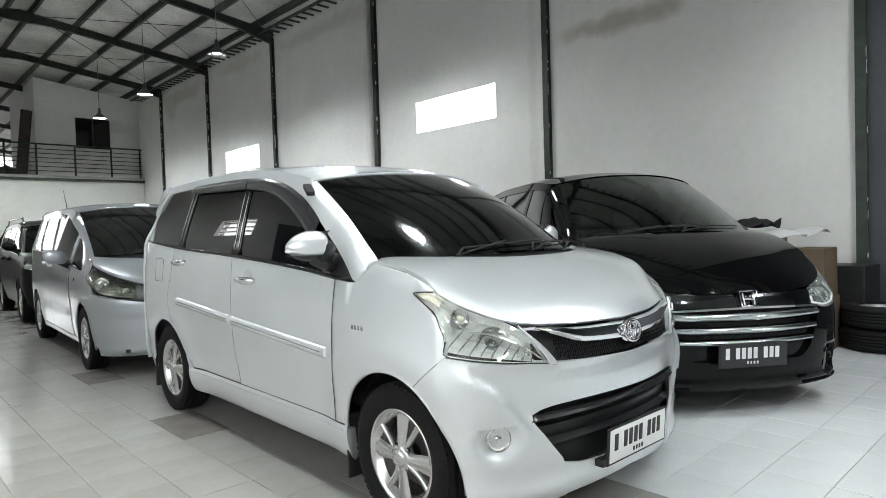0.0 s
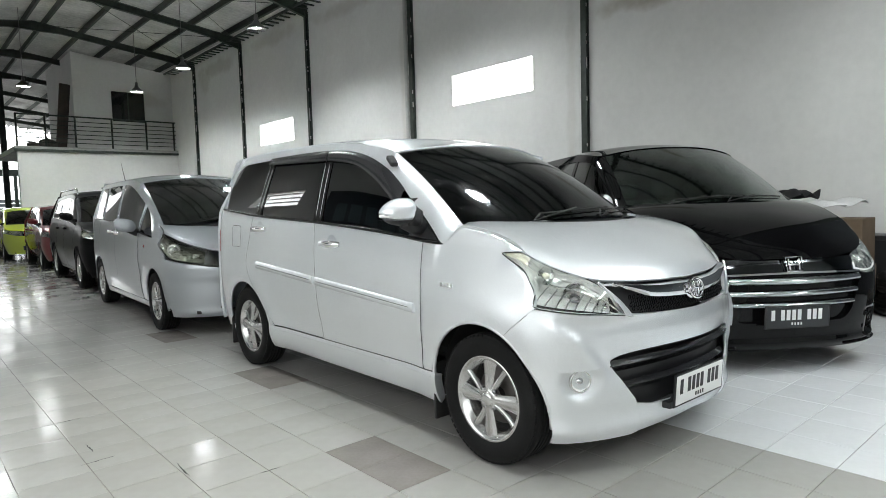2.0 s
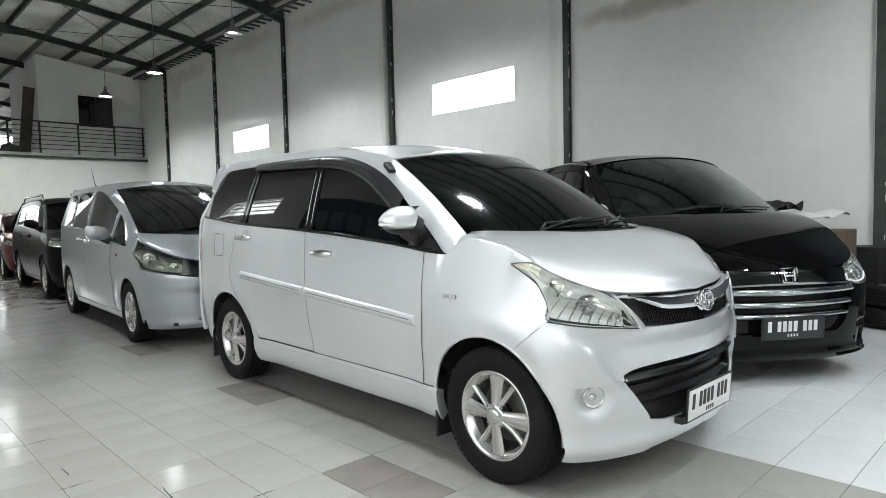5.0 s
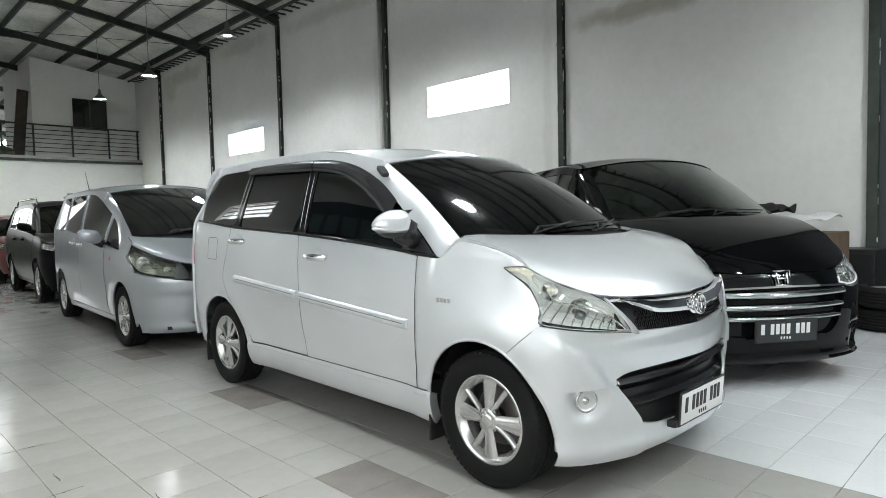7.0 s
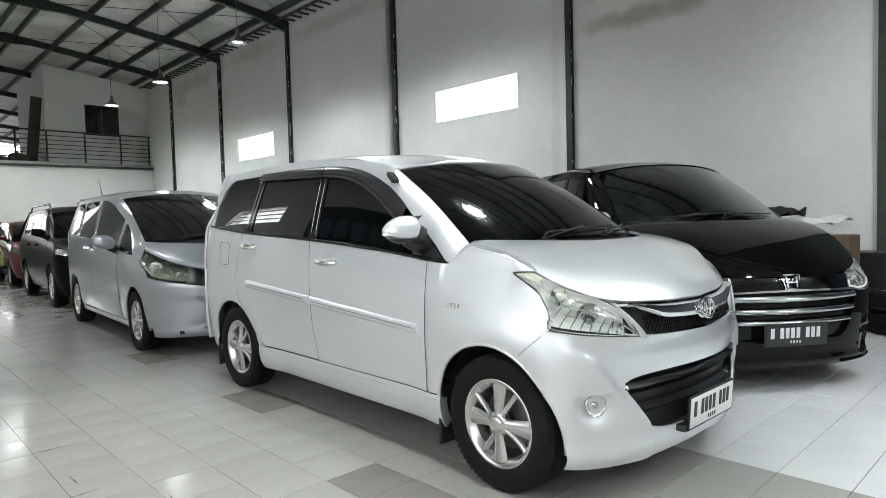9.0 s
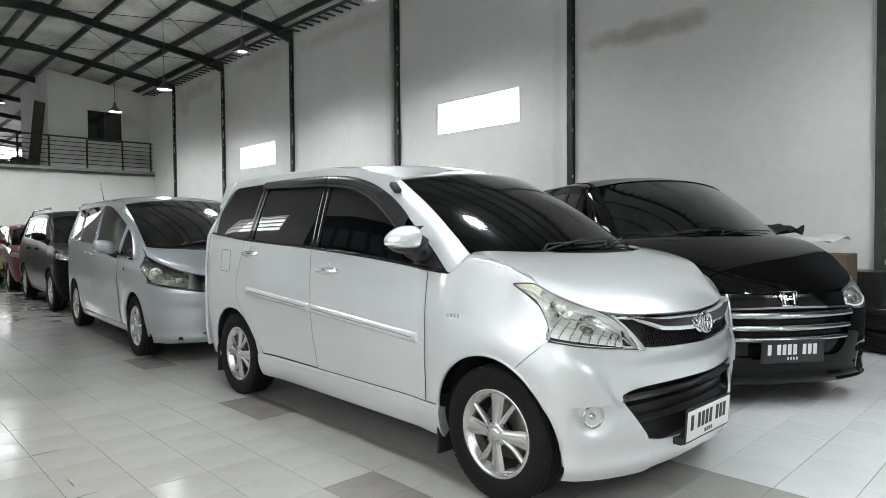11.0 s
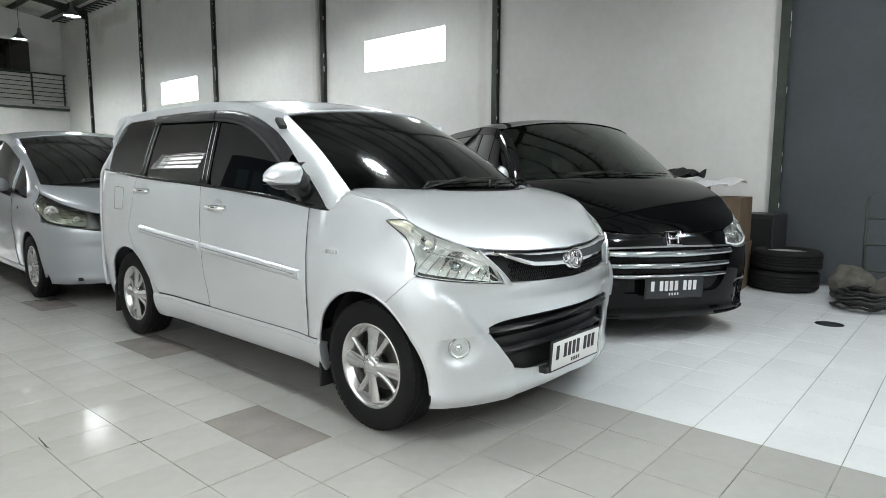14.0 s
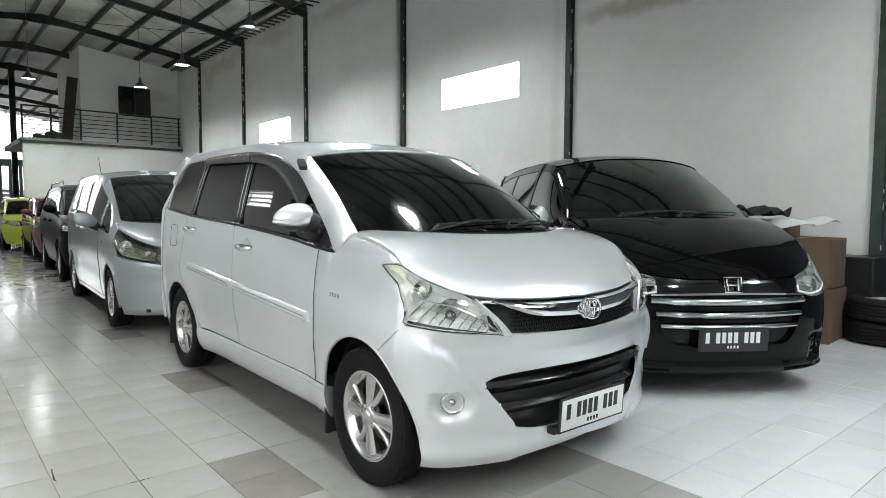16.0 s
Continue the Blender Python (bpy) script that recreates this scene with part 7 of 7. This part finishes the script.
# hand trolley with a sack and coiled hose
tr = thing("hand_trolley", pose(6.15, 1.30, 0, 0, 0, 200), "black steel hand trolley leaning by the dark wall", "trolley")
for s in (-1, 1):
    Geo().tube([(0.0, s * 0.17, 0.05), (-0.10, s * 0.17, 0.55), (-0.14, s * 0.16, 0.98), (-0.2, s * 0.12, 1.02)], 0.016, 8).make("frame_tube", M_STEEL, tr)
    Geo().lathe([(0.03, -0.02), (0.09, -0.025), (0.10, 0), (0.09, 0.025), (0.03, 0.02)], 24, axis="y", at=(-0.1, s * 0.22, 0.10)).make("trolley_wheel", M_TYRE, tr)
for z in (0.3, 0.55, 0.8):
    Geo().tube([(-0.02 - z * 0.12, -0.17, z), (-0.02 - z * 0.12, 0.17, z)], 0.012, 8).make("cross_bar", M_STEEL, tr)
Geo().box(-0.02, 0.24, -0.2, 0.2, 0.015, 0.03).make("toe_plate", M_STEEL, tr, smooth=False)


def lumpy(name, label, m, size, mat, seed):
    rnd = random.Random(seed)
    off = rnd.uniform(0, 50)
    def fn(u, v):
        a, e = u * 2 * math.pi, (v - 0.5) * math.pi
        p = Vector((math.cos(e) * math.cos(a), math.cos(e) * math.sin(a), math.sin(e)))
        k = 1 + 0.28 * noise.noise(p * 1.7 + Vector((off, 0, 0))) + 0.10 * noise.noise(p * 5 + Vector((0, off, 0)))
        return (p.x * size[0] * k, p.y * size[1] * k, max(p.z * size[2] * k + size[2] * 0.85, 0.0))
    ob = Geo().grid(fn, 40, 24).make(name, mat)
    ob.matrix_world = m
    return tagged(ob, label, "sack")


lumpy("sack", "slumped grey sack on the floor by the trolley", pose(6.1, 1.55, 0), (0.18, 0.2, 0.18), M_SACK, 5)
lumpy("sack", "dirty grey sack lying beside the trolley", pose(5.95, 1.12, 0), (0.24, 0.26, 0.17), M_SACK, 9)
hose = Geo()
pts = []
for k in range(150):
    a = k * 0.30
    r = 0.20 + 0.05 * math.sin(k * 0.37)
    pts.append((r * math.cos(a), r * 1.15 * math.sin(a), 0.02 + 0.0011 * k + 0.02 * math.sin(k * 0.9) ** 2))
ob = hose.tube(pts, 0.013, 6).make("hose", M_RUBBER)
ob.matrix_world = pose(5.70, 1.38, 0.0, 0, 0, 20)
tagged(ob, "coiled black hose lying on the white tiles", "hose")

# slatted fence outside the far end of the hall
fence = thing("fence", pose(0, 50.0, -0.2), "weathered grey slatted fence with dark posts outside", "fence")
M_FENCE = material("grey_fence_boards", (0.20, 0.20, 0.21), 0.85, var=0.3, var_scale=3)
for k in range(9):
    Geo().box(-2.0, 9.0, 0, 0.05, 0.1 + 0.27 * k, 0.33 + 0.27 * k, 0.01).make("slat", M_FENCE, fence, smooth=False)
for k in range(20):
    Geo().box(-2.0 + 0.56 * k, -1.80 + 0.56 * k, -0.1, 0.0, 0.0, 4.0, 0.01).make("post", M_STEEL, fence, smooth=False)
Geo().box(-2.1, 9.1, -0.12, 0.1, 4.0, 4.45, 0.02).make("top_beam", M_STEEL, fence, smooth=False)

# cracked and chipped joints in the floor
M_CRACK = material("dark_crack", (0.02, 0.018, 0.016), 0.9)
rnd = random.Random(21)
for (x, y, yaw, length) in ((-0.37, 4.2, 4, 0.16), (-0.36, 4.42, 92, 0.14), (-0.10, 3.78, 88, 0.2), (-0.36, 5.0, 2, 0.2), (-0.66, 3.5, 93, 0.32), (-0.64, 3.0, 90, 0.28), (0.19, 3.47, 0, 0.12), (-0.05, 2.86, 95, 0.1), (-0.98, 6.2, 3, 0.25), (0.2, 6.5, 0, 0.18)):
    n = 9
    pts = [((k / n - 0.5) * length, rnd.uniform(-0.004, 0.004)) for k in range(n + 1)]
    wd = [rnd.uniform(0.0015, 0.0055) * math.sin(math.pi * (k + 0.4) / (n + 0.8)) for k in range(n + 1)]
    v = [(px, py - w, 0.0012) for (px, py), w in zip(pts, wd)] + [(px, py + w, 0.0012) for (px, py), w in zip(pts, wd)]
    f = [(k, k + 1, n + 2 + k, n + 1 + k) for k in range(n)]
    ob = part("floor_crack", v, f, M_CRACK, None, smooth=False)
    ob.matrix_world = pose(x, y, 0, 0, 0, yaw)
    tagged(ob, "dark chipped crack along a tile joint", "crack", "floor cracks", "structure")

# floor drain
dr = thing("floor_drain", pose(4.88, 1.54, 0.001), "round dark metal drain cover in the white tiles", "drain")
Geo().lathe([(0.001, 0.003), (0.085, 0.003), (0.10, 0.0015), (0.105, 0.0)], 36, axis="z").make("cover", M_DARK_CHROME, dr)

# things on the mezzanine
pl = thing("leaning_plank", pose(3.42, YM + 0.55, 3.41, 0, 6, 4), "dark wooden board leaning against the office wall", "plank")
M_WOOD = material("dark_wood", (0.05, 0.035, 0.028), 0.6, var=0.3, var_scale=6)
Geo().box(-0.16, 0.16, -0.03, 0.03, 0, 2.15, 0.006).make("board", M_WOOD, pl, smooth=False)
dr2 = thing("door_1", pose(XC - 0.02, YM + 1.75, 3.41, 0, 0, 70), "white door standing half open on the mezzanine", "door", kind="structure")
Geo().box(0.0, 0.86, -0.02, 0.02, 0.01, 2.02, 0.004).make("door_leaf", M_WALL, dr2, smooth=False)
Geo().tube([(0.78, -0.05, 1.0), (0.78, 0.05, 1.0)], 0.015, 8).make("door_handle", M_CHROME, dr2)
lumpy("bundle", "bundle of dark scrap on the mezzanine floor", pose(3.05, YM + 0.5, 3.41), (0.28, 0.2, 0.16), M_SACK, 12)
lumpy("bundle", "small grey bundle on the mezzanine floor", pose(2.65, YM + 0.55, 3.41), (0.2, 0.2, 0.1), M_SACK, 15)

# ---- tiled floor ----
M_TILE_B = material("beige_tile", (0.345, 0.337, 0.317), 0.17, var=0.06, var_scale=1.1, rough_var=0.08, random_by="object", random_amount=0.025, spec=0.5)
M_TILE_BI = material("beige_tile_far", (0.345, 0.337, 0.317), 0.17, var=0.06, var_scale=1.1, rough_var=0.08, random_by="island", random_amount=0.025, spec=0.5)
M_TILE_W = material("white_tile", (0.64, 0.65, 0.66), 0.14, var=0.04, var_scale=2.0, rough_var=0.06, random_by="object", random_amount=0.03, spec=0.5)
M_TILE_WI = material("white_tile_far", (0.64, 0.65, 0.66), 0.14, var=0.04, var_scale=2.0, rough_var=0.06, random_by="island", random_amount=0.03, spec=0.5)
M_TILE_D = material("taupe_tile", (0.22, 0.20, 0.185), 0.2, var=0.1, var_scale=4.0, rough_var=0.06)
TILE, TX, TY = 0.305, 0.80, 3.475
floor = block("floor", XL, XW + 0.3, Y0, Y1 + 3, -0.2, -0.0035, M_GROUT, label="tiled showroom floor with dirty joints")
ground = block("ground", -300, 300, -300, 400, -0.6, -0.21, M_CONCRETE, label="plain ground outside the hall")
DARK_PATCH = {(-1, -2), (-1, -1), (0, 4), (0, 5), (0, 11), (0, 12)}


def tile_mesh(name, mat):
    h, c = TILE / 2 - 0.0015, 0.0012
    g = Geo()
    ring = lambda e, z: [(-e, -e, z), (e, -e, z), (e, e, z), (-e, e, z)]
    v = ring(h, -0.006) + ring(h, -c) + ring(h - c, 0.0)
    f = [(8, 9, 10, 11)] + [(i, (i + 1) % 4, 4 + (i + 1) % 4, 4 + i) for i in range(4)] + [(4 + i, 4 + (i + 1) % 4, 8 + (i + 1) % 4, 8 + i) for i in range(4)]
    me = bpy.data.meshes.new(name)
    me.from_pydata(v, [], f)
    me.materials.append(mat)
    return me, v, f


meshes = {k: tile_mesh("tile", m)[0] for k, m in (("b", M_TILE_B), ("w", M_TILE_W), ("d", M_TILE_D))}
_, TV, TF = tile_mesh("tile", M_TILE_B)
rest = {"b": ([], []), "w": ([], [])}
rng = random.Random(4)
near = 0
for i in range(-10, 21):
    for j in range(-34, 145):
        x, y = TX + (i + 0.5) * TILE, TY + (j + 0.5) * TILE
        if x > XW - 0.02 or x < XL + 0.1 or y < Y0 + 0.1 or y > Y1:
            continue
        kind = "d" if (i, j) in DARK_PATCH else ("w" if i >= 4 else "b")
        dz = rng.uniform(-0.0006, 0.0006)
        if kind == "d" or (-0.75 < x < 4.9 and 1.2 < y < 5.6 and not (1.15 < x < 2.4 and 2.7 < y) and not (x < 0.0 and y < 2.2) and not (x > 3.6 and y > 2.8)):
            t = new("tile", meshes[kind])
            t.parent = floor
            t.location = (x, y, dz)
            near += 1
            continue
        vv, ff = rest[kind]
        n = len(vv)
        vv += [(a + x, b + y, c + dz) for a, b, c in TV]
        ff += [tuple(q + n for q in f) for f in TF]
for k, m, lb in (("b", M_TILE_BI, "beige floor tiles"), ("w", M_TILE_WI, "white floor tiles")):
    ob = part("floor_tiles", rest[k][0], rest[k][1], m, floor, lb, smooth=False)
    tagged(ob, kind="stuff")
print("near tiles", near)
